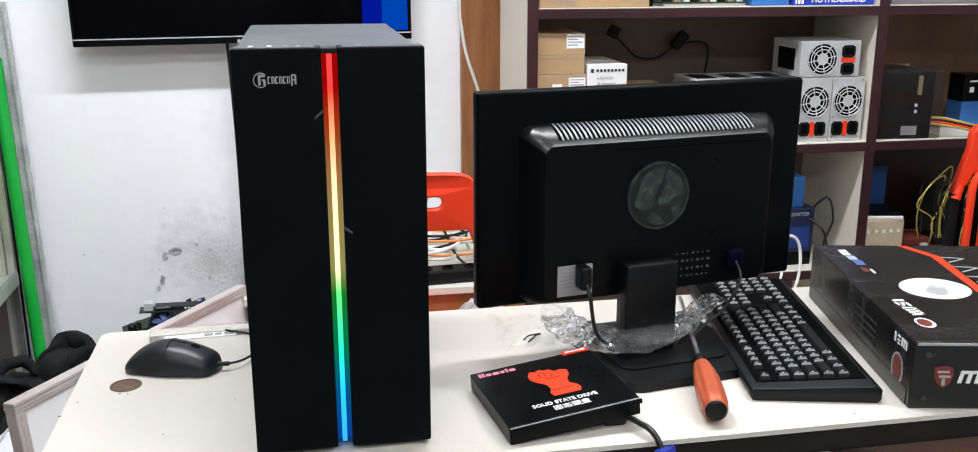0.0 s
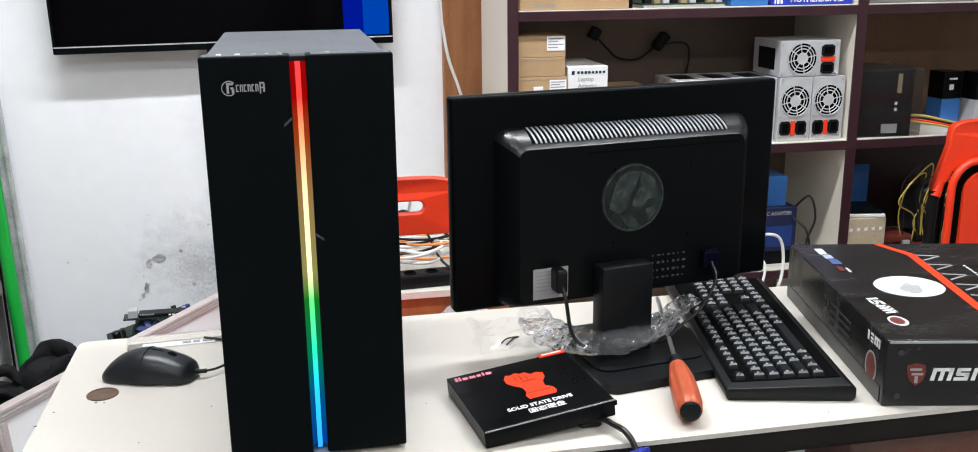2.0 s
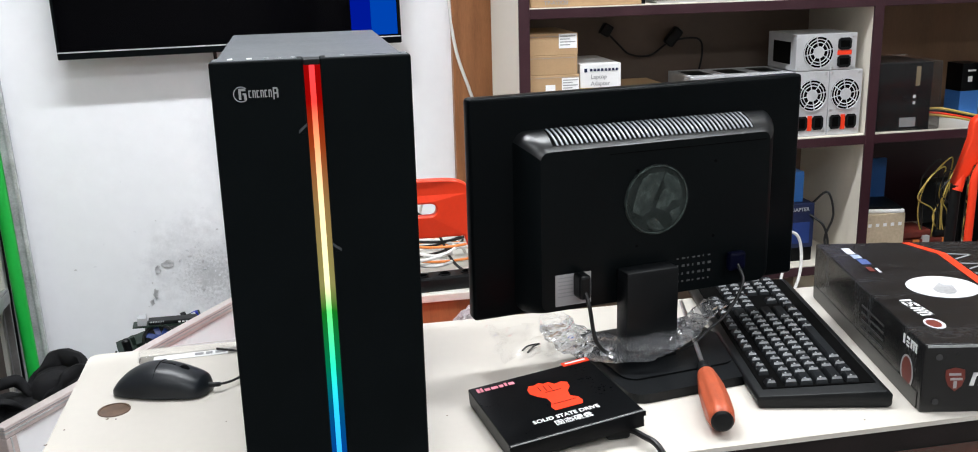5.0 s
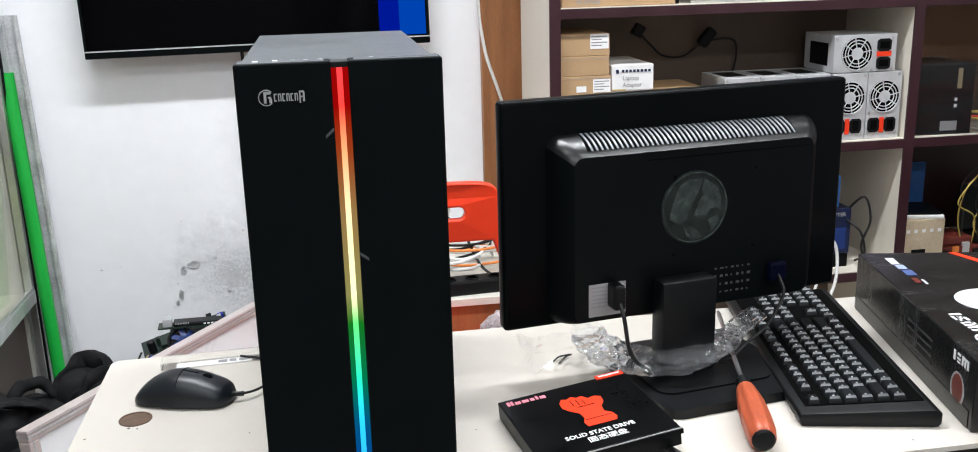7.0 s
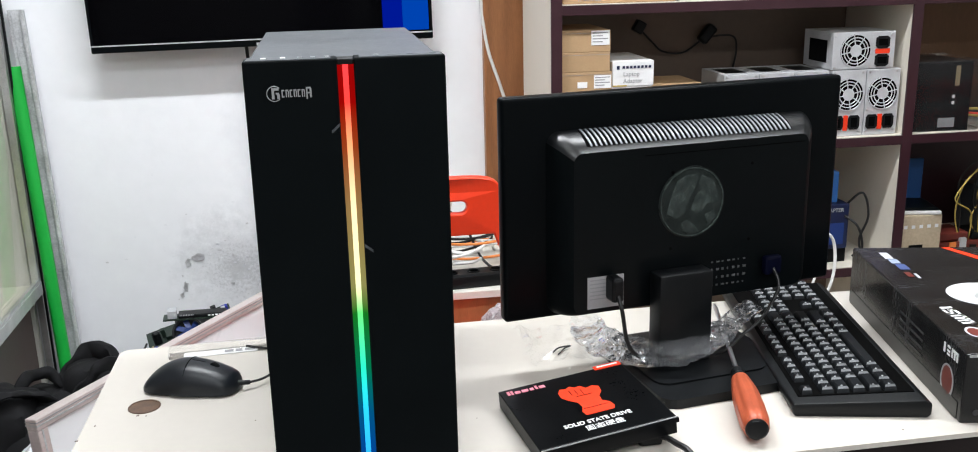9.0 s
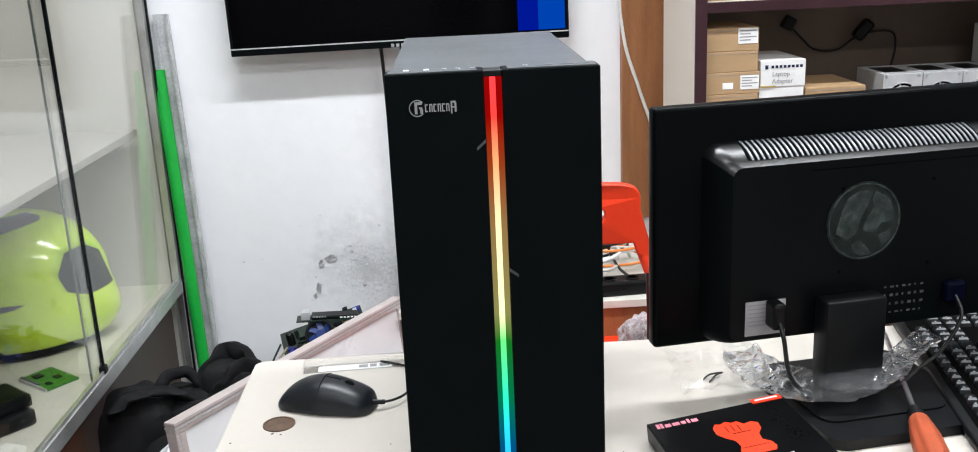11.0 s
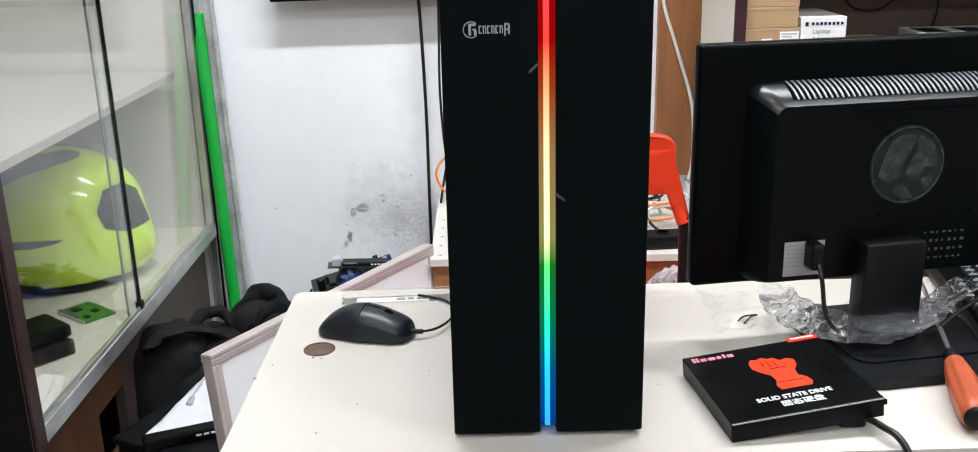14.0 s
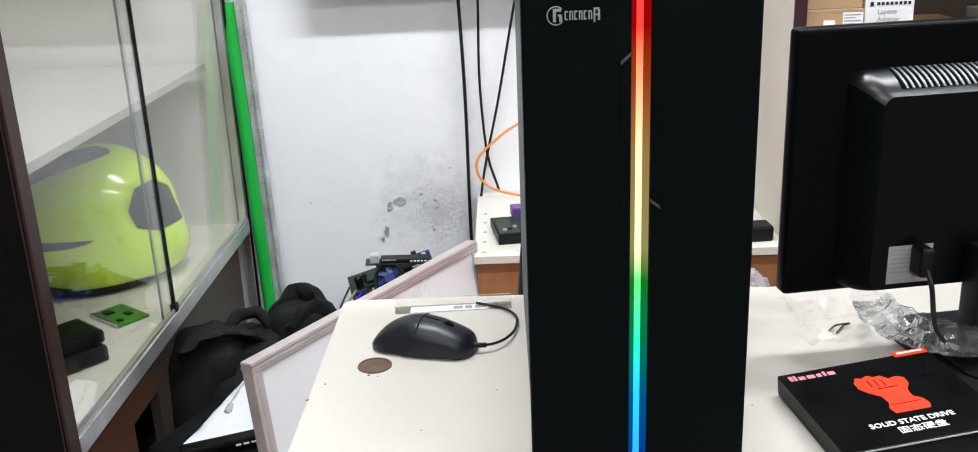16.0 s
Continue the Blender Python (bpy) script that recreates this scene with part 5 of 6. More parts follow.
def helmet():
    ob = thing("motorcycle_helmet", pose(-1.042, 2.345, 0.451, rz=24) @ Matrix.Diagonal((1.07, 1.04, 1.0, 1)), "neon lime full-face motorcycle helmet with a smoked visor", "helmet")
    # local -y is the seen side, local +x the visor side
    R = Vector((0.178, 0.130, 0.172))
    bm = bmesh.new()
    bmesh.ops.create_uvsphere(bm, u_segments=48, v_segments=32, radius=1.0)
    for v in bm.verts:
        x, y, z = v.co
        full = math.sqrt(1 + z * z) if z < 0 else 1.0
        sx = R.x * full * (1.0 + (0.08 * max(0, -z) if x > 0 else 0.0))
        q = Vector((x * sx, y * R.y * full, z * R.z))
        if z < -0.75:
            q.z = -R.z * (0.75 + (abs(z) - 0.75) * 0.45)
        if x > 0.35 and z < 0:
            q.x += 0.012 * min(1, -z * 2.2)
        if x < -0.3 and z < -0.2:
            q.x += 0.045 * (-z - 0.2)
        v.co = q + Vector((0, 0, 0.155))
    part("shell", bm, LIME, ob, "glossy neon lime shell", None, True)

    def on_shell(pts, lift=1.012):
        out = []
        for x, z in pts:
            y = -R.y * math.sqrt(max(0.02, 1 - (x / (R.x * 1.05)) ** 2 - ((z - 0.155) / R.z) ** 2)) * lift
            out.append(Vector((x, y, z)))
        return out

    def skin(name, outline, material, label, lift=1.012, thick=0.003):
        """A panel that follows the shell: rows between an upper and a lower edge."""
        bm = bmesh.new()
        up, lo = outline
        n = 18
        U, Lo = [(a[0], a[1]) for a in up], [(a[0], a[1]) for a in lo]

        def at(line, t):
            k = min(int(t * (len(line) - 1)), len(line) - 2)
            f = t * (len(line) - 1) - k
            return (line[k][0] * (1 - f) + line[k + 1][0] * f, line[k][1] * (1 - f) + line[k + 1][1] * f)
        rows = []
        for i in range(n + 1):
            a, b = at(U, i / n), at(Lo, i / n)
            rows.append([bm.verts.new(p) for p in on_shell([(a[0] + (b[0] - a[0]) * k / 8, a[1] + (b[1] - a[1]) * k / 8) for k in range(9)], lift)])
        for r, s in zip(rows, rows[1:]):
            for k in range(8):
                bm.faces.new((r[k], s[k], s[k + 1], r[k + 1]))
        bmesh.ops.solidify(bm, geom=bm.faces[:], thickness=thick)
        part(name, bm, material, ob, label, None, True)

    skin("visor", ([(0.070, 0.194), (0.088, 0.234), (0.128, 0.242), (0.158, 0.218)], [(0.070, 0.185), (0.082, 0.150), (0.125, 0.130), (0.178, 0.135)]), VISOR_DARK, "smoked visor")
    skin("visor_rim", ([(0.058, 0.196), (0.082, 0.246), (0.130, 0.253), (0.156, 0.228)], [(0.070, 0.195), (0.088, 0.235), (0.128, 0.243), (0.158, 0.219)]), LIME, "lime visor edge", 1.02)
    skin("side_vent", ([(-0.160, 0.148), (-0.06, 0.146), (0.0, 0.142)], [(-0.160, 0.126), (-0.06, 0.128), (-0.02, 0.134)]), GREY_DARK, "long dark side vent")
    skin("top_vent", ([(-0.125, 0.272), (-0.085, 0.300), (-0.03, 0.318), (0.03, 0.3215), (0.055, 0.313)], [(-0.118, 0.254), (-0.075, 0.276), (-0.03, 0.290), (0.02, 0.300), (0.055, 0.306)]), VENT_GREY, "dark grey top vent", 1.03)
    skin("emblem", ([(-0.135, 0.075), (-0.115, 0.078), (-0.10, 0.076)], [(-0.135, 0.068), (-0.115, 0.070), (-0.10, 0.070)]), BLACK_SOFT, "small dark emblem")
    part("neck_roll", lathe([(0.80, 0.0), (0.95, 0.006), (0.93, 0.022), (0.7, 0.03)], 32, Matrix.Diagonal((0.128, 0.10, 1, 1))), FABRIC, ob, "dark padded neck edge", None, True)


helmet()
gb = thing("circuit_board", pose(-0.925, 2.135, 0.451, rz=-38), "green circuit board lying in the display cabinet", "circuit board")
part("board", B(-0.052, 0.052, -0.036, 0.036, 0.0, 0.006), PCB_GREEN, gb)
for cx, cy, w, d in ((-0.025, -0.01, 0.02, 0.018), (0.012, 0.012, 0.016, 0.012), (0.03, -0.018, 0.014, 0.01)):
    part("chip", B(cx - w / 2, cx + w / 2, cy - d / 2, cy + d / 2, 0.006, 0.009), BLACK_SOFT, gb)
part("connector", B(-0.05, 0.02, -0.036, -0.031, 0.006, 0.010), USB_DARK, gb)
part("edge_metal", B(-0.052, 0.052, -0.0385, -0.0362, 0.0, 0.007), ZINC, gb)
ad = thing("adapter_stack", pose(-0.945, 1.93, 0.451, rz=-40), "dark grey plastic adapters stacked on the cabinet floor", "adapter")
part("lower_case", B(-0.06, 0.06, -0.05, 0.05, 0.0, 0.032, bev=0.006), BLACK_SOFT, ad)
part("upper_case", B(-0.055, 0.045, -0.035, 0.055, 0.032, 0.058, bev=0.006), BLACK_TEX, ad)


# ---- leaning white board ----
def white_board():
    p0, p1 = Vector((-0.560, 1.745, 0.526)), Vector((-0.192, 2.335, 0.524))
    u = (p1 - p0).normalized()
    down = Vector((u.y, -u.x, 0)) * 0.10 + Vector((0, 0, -1))
    down.normalize()
    n = down.cross(u).normalized()
    if n.y > 0:
        n = -n
    L, H, F = (p1 - p0).length, 0.525, 0.022
    m = Matrix((u, -down, -n)).transposed().to_4x4()
    m.translation = p0
    # local x along the top, local y up the board, local z away from the face
    if m.determinant() < 0:
        m = Matrix((u, -down, n)).transposed().to_4x4()
        m.translation = p0
    ob = thing("white_board", m, "white board with a pale aluminium frame leaning behind the counter", "board")
    part("face", B(F, L - F, -H + F, -F, -0.004, 0.010), WHITEBOARD, ob)
    for nm, a, b, c, d in (("frame_rail", 0, L, -F, 0), ("frame_rail", 0, L, -H, -H + F), ("frame_rail", 0, F, -H + F, -F), ("frame_rail", L - F, L, -H + F, -F)):
        bm = B(a, b, c, d, -0.012, 0.014, bev=0.002)
        part(nm, bm, FRAME_PINK, ob)
        if b - a > 0.1:
            part("frame_groove", B(a, b, c + 0.008, c + 0.011, -0.013, 0.015), ALU_OLD, ob)
            part("frame_groove", B(a, b, c + 0.015, c + 0.0165, -0.013, 0.015), GREY_INK, ob)
        else:
            part("frame_groove", B(a + 0.008, a + 0.011, c, d, -0.013, 0.015), ALU_OLD, ob)


FRAME_PINK = mat("pale_pinkish_aluminium", (0.60, 0.52, 0.51), 0.38, metal=0.35, amt=0.15, scale=14, stretch=(1, 1, 1))
white_board()


# ---- backpack, pouch, scrap hardware behind the board ----
def backpack():
    ob = thing("backpack", pose(-0.64, 2.30, 0.0), "black nylon backpack slumped against the cabinet", "backpack")

    def sack(name, c, size, seed, label=""):
        bm = bmesh.new()
        vs = bmesh.ops.create_uvsphere(bm, u_segments=40, v_segments=24, radius=1.0)["verts"]
        for v in vs:
            p = v.co.copy()
            k = 1 / max(abs(p.x), abs(p.y), abs(p.z)) ** 0.45
            p = Vector((p.x * size[0], p.y * size[1], p.z * size[2])) * k * 0.86
            fold = noise.noise(Vector((p.x * 9 + seed, p.y * 9, p.z * 4))) * 0.030 + abs(noise.noise(Vector((p.x * 22, p.y * 22 + seed, p.z * 9)))) * 0.018
            v.co = Vector(c) + p + v.co * fold
            v.co.z = max(v.co.z, 0.002)
        part(name, bm, FABRIC, ob, label, None, True)

    sack("body", (0.0, 0.02, 0.17), (0.16, 0.13, 0.175), 1)
    sack("front_pocket", (-0.13, -0.09, 0.21), (0.10, 0.11, 0.21), 4)
    sack("side_pocket", (-0.03, -0.14, 0.16), (0.12, 0.09, 0.16), 12)
    sack("flap", (-0.02, -0.05, 0.28), (0.12, 0.09, 0.085), 7)
    sack("top_roll", (0.06, 0.0, 0.335), (0.075, 0.06, 0.075), 15)
    for pts, r, fl in (([(-0.02, 0.0, 0.33), (0.01, 0.02, 0.385), (0.05, 0.03, 0.415), (0.09, 0.02, 0.405), (0.115, -0.01, 0.36), (0.12, -0.03, 0.30)], 0.026, 0.55),
                       ([(0.03, -0.05, 0.33), (0.07, -0.05, 0.385), (0.11, -0.03, 0.395), (0.145, -0.03, 0.36), (0.16, -0.04, 0.28)], 0.024, 0.5),
                       ([(-0.19, -0.13, 0.34), (-0.15, -0.17, 0.38), (-0.10, -0.15, 0.40), (-0.05, -0.10, 0.37), (-0.02, -0.06, 0.33)], 0.020, 0.4),
                       ([(-0.10, -0.05, 0.36), (-0.07, -0.03, 0.395), (-0.03, -0.02, 0.385), (0.0, -0.03, 0.34)], 0.012, 0.6)):
        bm = tube(pts, r, 14, 8, None, fl)
        for v in bm.verts:
            v.co += Vector((noise.noise(v.co * 30), noise.noise(v.co * 30 + Vector((3, 3, 0))), noise.noise(v.co * 26 + Vector((0, 5, 9))))) * 0.012
        part("strap", bm, FABRIC, ob, "padded black strap", None, True)


backpack()
db = thing("storage_bin", pose(-0.62, 1.93, 0.0, rz=-25), "black lidded storage bin on the floor", "bin")
part("body", B(-0.13, 0.13, -0.13, 0.13, 0.0, 0.285, bev=0.01), BLACK_SOFT, db)
part("lid", B(-0.135, 0.135, -0.135, 0.135, 0.285, 0.300, bev=0.005), BLACK_SOFT, db)


def pouch():
    ob = thing("mailing_pouch", pose(-0.660, 1.955, 0.300, rz=22), "white plastic pouch with a black printed end", "pouch")
    bm = bmesh.new()
    nx, ny = 16, 14
    for side in (1, -1):
        rows = []
        for i in range(nx + 1):
            row = []
            for k in range(ny + 1):
                a, b = i / nx * 2 - 1, k / ny * 2 - 1
                f = (b + 1) / 2
                w = 0.028 + 0.078 * (1 - f)
                puff = 0.016 * max(0, 1 - a * a) ** 0.5 * max(0, 1 - b * b) ** 0.5
                q = Vector((a * w + 0.070 * f, b * 0.095, 0.018 + side * puff))
                q.z += 0.004 * noise.noise(q * 35) * (1 if side > 0 else 0) + 0.02 * (b + 1) / 2
                row.append(bm.verts.new(q))
            rows.append(row)
        for r, s in zip(rows, rows[1:]):
            for k in range(ny):
                bm.faces.new((r[k], s[k], s[k + 1], r[k + 1]))
    bmesh.ops.remove_doubles(bm, verts=bm.verts, dist=0.0008)
    part("bag", bm, POUCH_WHITE, ob, "", None, True)
    part("printed_end", B(-0.108, 0.108, -0.122, -0.088, 0.0, 0.024, bev=0.006), BLACK_CARD, ob, "black printed end")
    part("print", bars([(-0.03 + 0.014 * k, -0.02 + 0.014 * k, 0.013, 0.017) for k in range(6)]), WHITE_INK, ob, "", Matrix.Translation((0.02, -0.1225, 0)) @ pose(0, 0, 0, 90))
    part("cable_tip", tube([(0.000, -0.005, 0.038), (0.018, 0.03, 0.042), (0.046, 0.070, 0.046)], 0.004), SILVER_INK, ob, "grey cable tip")
    part("cable_plug", lathe([(0.004, -0.02), (0.0075, -0.015), (0.0075, 0.012), (0.003, 0.016)], 14), SILVER_INK, ob, "", pose(-0.006, -0.022, 0.038, 86, 0, -18))


pouch()


def scrap_boards():
    ob = thing("scrap_motherboard", pose(-0.41, 2.62, 0.0), "pile of old motherboards and coolers propped against the wall", "motherboard")
    part("crate", B(-0.10, 0.13, -0.12, 0.12, 0.0, 0.285, bev=0.004), KRAFT_DARK, ob, "brown crate under the boards")
    tilt = pose(0.02, 0.0, 0.305, 12, -14, 12)
    part("board", B(-0.13, 0.10, -0.10, 0.12, 0.0, 0.004), PCB_DARK, ob, "", tilt)
    rng = random.Random(5)
    for k in range(34):
        x, y, w, d, h = rng.uniform(-0.12, 0.08), rng.uniform(-0.095, 0.10), rng.uniform(0.006, 0.024), rng.uniform(0.006, 0.018), rng.uniform(0.004, 0.026)
        part("component", B(x, x + w, y, y + d, 0.004, 0.004 + h, bev=0.001, seg=1), (BLACK_SOFT, ZINC, BLUE_PLASTIC, YELLOW_DIM, PCB_DARK)[k % 5], ob, "", tilt)
    fan = part("fan_cooler", lathe([(0.040, 0), (0.040, 0.022), (0.034, 0.022), (0.034, 0.008)], 24), BLACK_SOFT, ob, "black cooling fan", pose(0.000, -0.045, 0.345, 62, -10))
    part("hub", lathe([(0.012, 0.008), (0.012, 0.021)], 16), BLUE_INK, fan, "blue hub")
    for k in range(7):
        part("blade", B(0.011, 0.033, -0.007, 0.007, 0.012, 0.0135), BLUE_INK, fan, "", pose(0, 0, 0, 0, 0, 51.4 * k) @ pose(0, 0, 0, 25))
    part("heat_sink", B(-0.045, 0.045, -0.03, 0.04, 0.0, 0.030, bev=0.003), BLACK_SOFT, ob, "", pose(0.01, 0.0, 0.332, 8, -12, 10))
    flat = pose(0.018, -0.02, 0.382, -3, 2, 5)
    part("card", B(-0.082, 0.078, -0.03, 0.022, 0.0, 0.003), PCB_DARK, ob, "dark expansion card", flat)
    part("card_shroud", B(-0.044, 0.076, -0.026, 0.016, 0.003, 0.013, bev=0.002), BLACK_SOFT, ob, "", flat)
    part("metal_can", B(-0.070, -0.048, -0.026, 0.012, 0.004, 0.024, bev=0.001), ZINC, ob, "bare metal connector can", flat)
    part("card_edge", bars([(0.030 + 0.009 * k, 0.036 + 0.009 * k, 0.006, 0.010) for k in range(5)]), WHITE_INK, ob, "", flat @ Matrix.Translation((0, -0.0266, 0)) @ pose(0, 0, 0, 90))
    part("pin_row", bars([(-0.040 + 0.004 * k, -0.038 + 0.004 * k, 0.010, 0.014) for k in range(9)]), ZINC, ob, "", flat @ Matrix.Translation((0, -0.0266, 0)) @ pose(0, 0, 0, 90))
    part("connector", lathe([(0.011, 0.0), (0.011, 0.03), (0.007, 0.034)], 16), BLACK_SOFT, ob, "black capacitor", pose(-0.082, -0.03, 0.318, 6, -10))
    for k in range(9):
        a = k * 0.9
        part("wire", tube([(-0.125 + 0.018 * k, -0.11, 0.27), (-0.12 + 0.018 * k, -0.135, 0.305 + 0.012 * math.sin(a)), (-0.10 + 0.015 * k, -0.09, 0.335 + 0.008 * math.cos(a * 2))], 0.0026), (BLACK_WIRE, YELLOW_DIM, BLUE_PLASTIC)[k % 3], ob)


KRAFT_DARK = mat("dark_brown_card", (0.13, 0.08, 0.045), 0.7, amt=0.2, scale=10)
YELLOW_DIM = mat("dull_tan_plastic", (0.30, 0.24, 0.14), 0.5, amt=0.2)
scrap_boards()


# ---- bench along the wall ----
def bench():
    ob = thing("wooden_bench", pose(0, 0, 0), "low wooden bench with a white laminate top along the wall", "bench")
    part("top", B(-0.187, 0.50, 2.292, 2.79, 0.482, 0.50, bev=0.001), BENCH_WHITE, ob, "white laminate top with peg holes")
    part("apron", B(-0.180, 0.49, 2.300, 2.318, 0.40, 0.482), WOOD, ob, "brown wood apron")
    part("apron", B(-0.180, -0.162, 2.318, 2.78, 0.40, 0.482), WOOD, ob)
    for x in (-0.18, 0.45):
        for y in (2.30, 2.74):
            part("leg", B(x, x + 0.04, y, y + 0.04, 0.0, 0.40), WOOD, ob)
    part("shelf", B(-0.14, 0.45, 2.34, 2.74, 0.15, 0.168), WOOD_DARK, ob)
    for k in range(5):
        part("peg_hole", lathe([(0.004, 0), (0.004, 0.0006)], 10, Matrix.Translation((-0.165, 2.32 + 0.07 * k, 0.5))), GREY_INK, ob)


BENCH_WHITE = mat("bench_white_laminate", (0.70, 0.68, 0.62), 0.4, amt=0.06, scale=8)
bench()
hb = thing("hard_drive", pose(-0.085, 2.42, 0.50, rz=8), "bare hard drive with a green circuit board", "hard drive")
part("casing", B(-0.055, 0.055, -0.05, 0.09, 0.0, 0.022, bev=0.002), BLACK_SOFT, hb)
part("board", B(-0.05, 0.05, -0.045, 0.06, 0.022, 0.026), PCB_DARK, hb)
for k in range(6):
    part("chip", B(-0.04 + 0.013 * k, -0.032 + 0.013 * k, -0.03 + 0.01 * (k % 3), -0.018 + 0.01 * (k % 3), 0.026, 0.029), (SILVER_INK, BLACK_SOFT)[k % 2], hb)
part("plug", B(-0.005, 0.045, 0.06, 0.10, 0.024, 0.050, bev=0.003), PURPLE, hb, "purple connector")


def coil(name, center, r, turns, material, label, wr=0.0035, seed=0):
    rng = random.Random(seed)
    pts = []
    for k in range(int(turns * 9)):
        a = 2 * math.pi * k / 9
        rr = r * rng.uniform(0.85, 1.12)
        pts.append((center[0] + rr * math.cos(a), center[1] + 0.7 * rr * math.sin(a) * rng.uniform(0.8, 1.15), center[2] + wr + 0.012 * k / 9 + 0.014 * (1 + math.sin(a * 0.5 + seed)) + rng.uniform(0, 0.006)))
    return solid(name, tube(pts, wr, 7, 5), material, label, "cable", group="cables on the bench")


coil("cable_coil", (0.27, 2.42, 0.525), 0.075, 3, WHITE_WIRE, "white cable coiled on the bench", 0.0042, 1)
coil("cable_coil", (0.33, 2.46, 0.53), 0.085, 2.5, ORANGE_WIRE, "orange network cable coiled on the bench", 0.0035, 2)
coil("cable_coil", (0.28, 2.50, 0.54), 0.10, 3, BLACK_WIRE, "black cable tangled on the bench", 0.0032, 3)
coil("cable_coil", (0.38, 2.52, 0.53), 0.07, 2, WHITE_WIRE, "grey white cable coiled on the bench", 0.0036, 4)
solid("cable_coil", tube([(0.20, 2.55, 0.505), (0.22, 2.50, 0.60), (0.25, 2.47, 0.66), (0.30, 2.45, 0.62), (0.34, 2.40, 0.54), (0.40, 2.36, 0.51)], 0.0035), BLACK_WIRE, "black cable tangled on the bench", "cable", group="cables on the bench")
solid("cable_coil", tube([(0.40, 2.60, 0.505), (0.36, 2.55, 0.60), (0.33, 2.52, 0.68), (0.29, 2.50, 0.72), (0.27, 2.55, 0.62), (0.24, 2.62, 0.505)], 0.0040), WHITE_WIRE, "white cable coiled on the bench", "cable", group="cables on the bench")
ps = thing("power_strip", pose(0.36, 2.345, 0.50, rz=4), "black power strip on the bench", "power strip")
part("body", B(-0.14, 0.12, -0.025, 0.03, 0.0, 0.035, bev=0.005), BLACK_SOFT, ps)
for k in range(4):
    part("socket", lathe([(0.016, 0), (0.016, 0.002), (0.012, 0.002), (0.012, 0.0)], 18, Matrix.Translation((-0.11 + 0.055 * k, 0.002, 0.035))), BLACK_GLOSS, ps)


# ---- red folding chairs ----
def folding_chair(m, label, folded=False, foot=0.0):
    """A folding chair; local -y is the back's outer face."""
    ob = thing("folding_chair", m, label, "chair", "red folding chairs")
    W, zt, zb = 0.40, 0.842, 0.726
    # slotted back panel
    bm = bmesh.new()
    n = 26
    outer = []
    for k in range(n + 1):
        a = math.pi * k / n
        c, s = math.cos(a), max(0.0, math.sin(a))
        outer.append(((W / 2 - 0.022) * (abs(c) ** 0.34) * (1 if c >= 0 else -1), zt - 0.055 + 0.055 * (s ** 0.35)))
    poly = outer + [(-W / 2 - 0.006, zb - 0.04), (-W / 2 + 0.022, zb - 0.025), (-W / 2 + 0.030, zb), (W / 2 - 0.030, zb), (W / 2 - 0.022, zb - 0.025), (W / 2 + 0.006, zb - 0.04)]
    slot = round_rect(-0.115, 0.115, zt - 0.076, zt - 0.043, 0.016, 6)
    cu = bpy.data.curves.new("outline", "CURVE")
    cu.dimensions, cu.fill_mode, cu.extrude, cu.bevel_depth, cu.bevel_resolution = "2D", "BOTH", 0.007, 0.004, 2
    for ring in (poly, slot):
        sp = cu.splines.new("POLY")
        sp.points.add(len(ring) - 1)
        sp.points.foreach_set("co", [float(c) for x, y in ring for c in (x, y, 0, 1)])
        sp.use_cyclic_u = True
    tmp = bpy.data.objects.new("outline", cu)
    me = bpy.data.meshes.new_from_object(tmp)
    bm.from_mesh(me)
    bpy.data.objects.remove(tmp)
    bpy.data.meshes.remove(me)
    bmesh.ops.transform(bm, matrix=pose(0, 0, 0, 90), verts=bm.verts)
    bm.verts.ensure_lookup_table()
    for v in bm.verts:
        v.co.y += 0.16 * v.co.x ** 2 * 4 * 0.25
    part("back_panel", bm, RED_PLASTIC, ob, "slotted red plastic back")
    for s in (-1, 1):
        part("sleeve", tube([(s * (W / 2 - 0.036), 0.010, zb + 0.07), (s * (W / 2 - 0.016), 0.010, zb - 0.01), (s * (W / 2 + 0.002), 0.002, zb - 0.065)], 0.0145, 12, 6, None, 0.9), RED_PLASTIC, ob, "", None, True)
        front = [(s * (W / 2 + 0.003), 0.004, zb - 0.05), (s * (W / 2 + 0.004), 0.010, 0.42), (s * (W / 2 + 0.004), 0.020, foot)] if folded else [(s * (W / 2 + 0.005), 0.004, zb - 0.05), (s * (W / 2 + 0.02), 0.07, 0.45), (s * (W / 2 + 0.025), 0.20, 0.0)]
        rear = [(s * (W / 2 - 0.03), 0.03, 0.68), (s * (W / 2 - 0.03), 0.035, 0.35), (s * (W / 2 - 0.03), 0.04, foot)] if folded else [(s * (W / 2 - 0.01), 0.34, 0.43), (s * (W / 2 - 0.01), 0.10, 0.2), (s * (W / 2 - 0.01), -0.05, 0.0)]
        part("leg", tube(front, 0.0125, 12, 6), BLACK_SOFT, ob, "black steel leg", None, True)
        part("leg", tube(rear, 0.0115, 12, 6), BLACK_SOFT, ob, "black steel leg", None, True)
    return ob


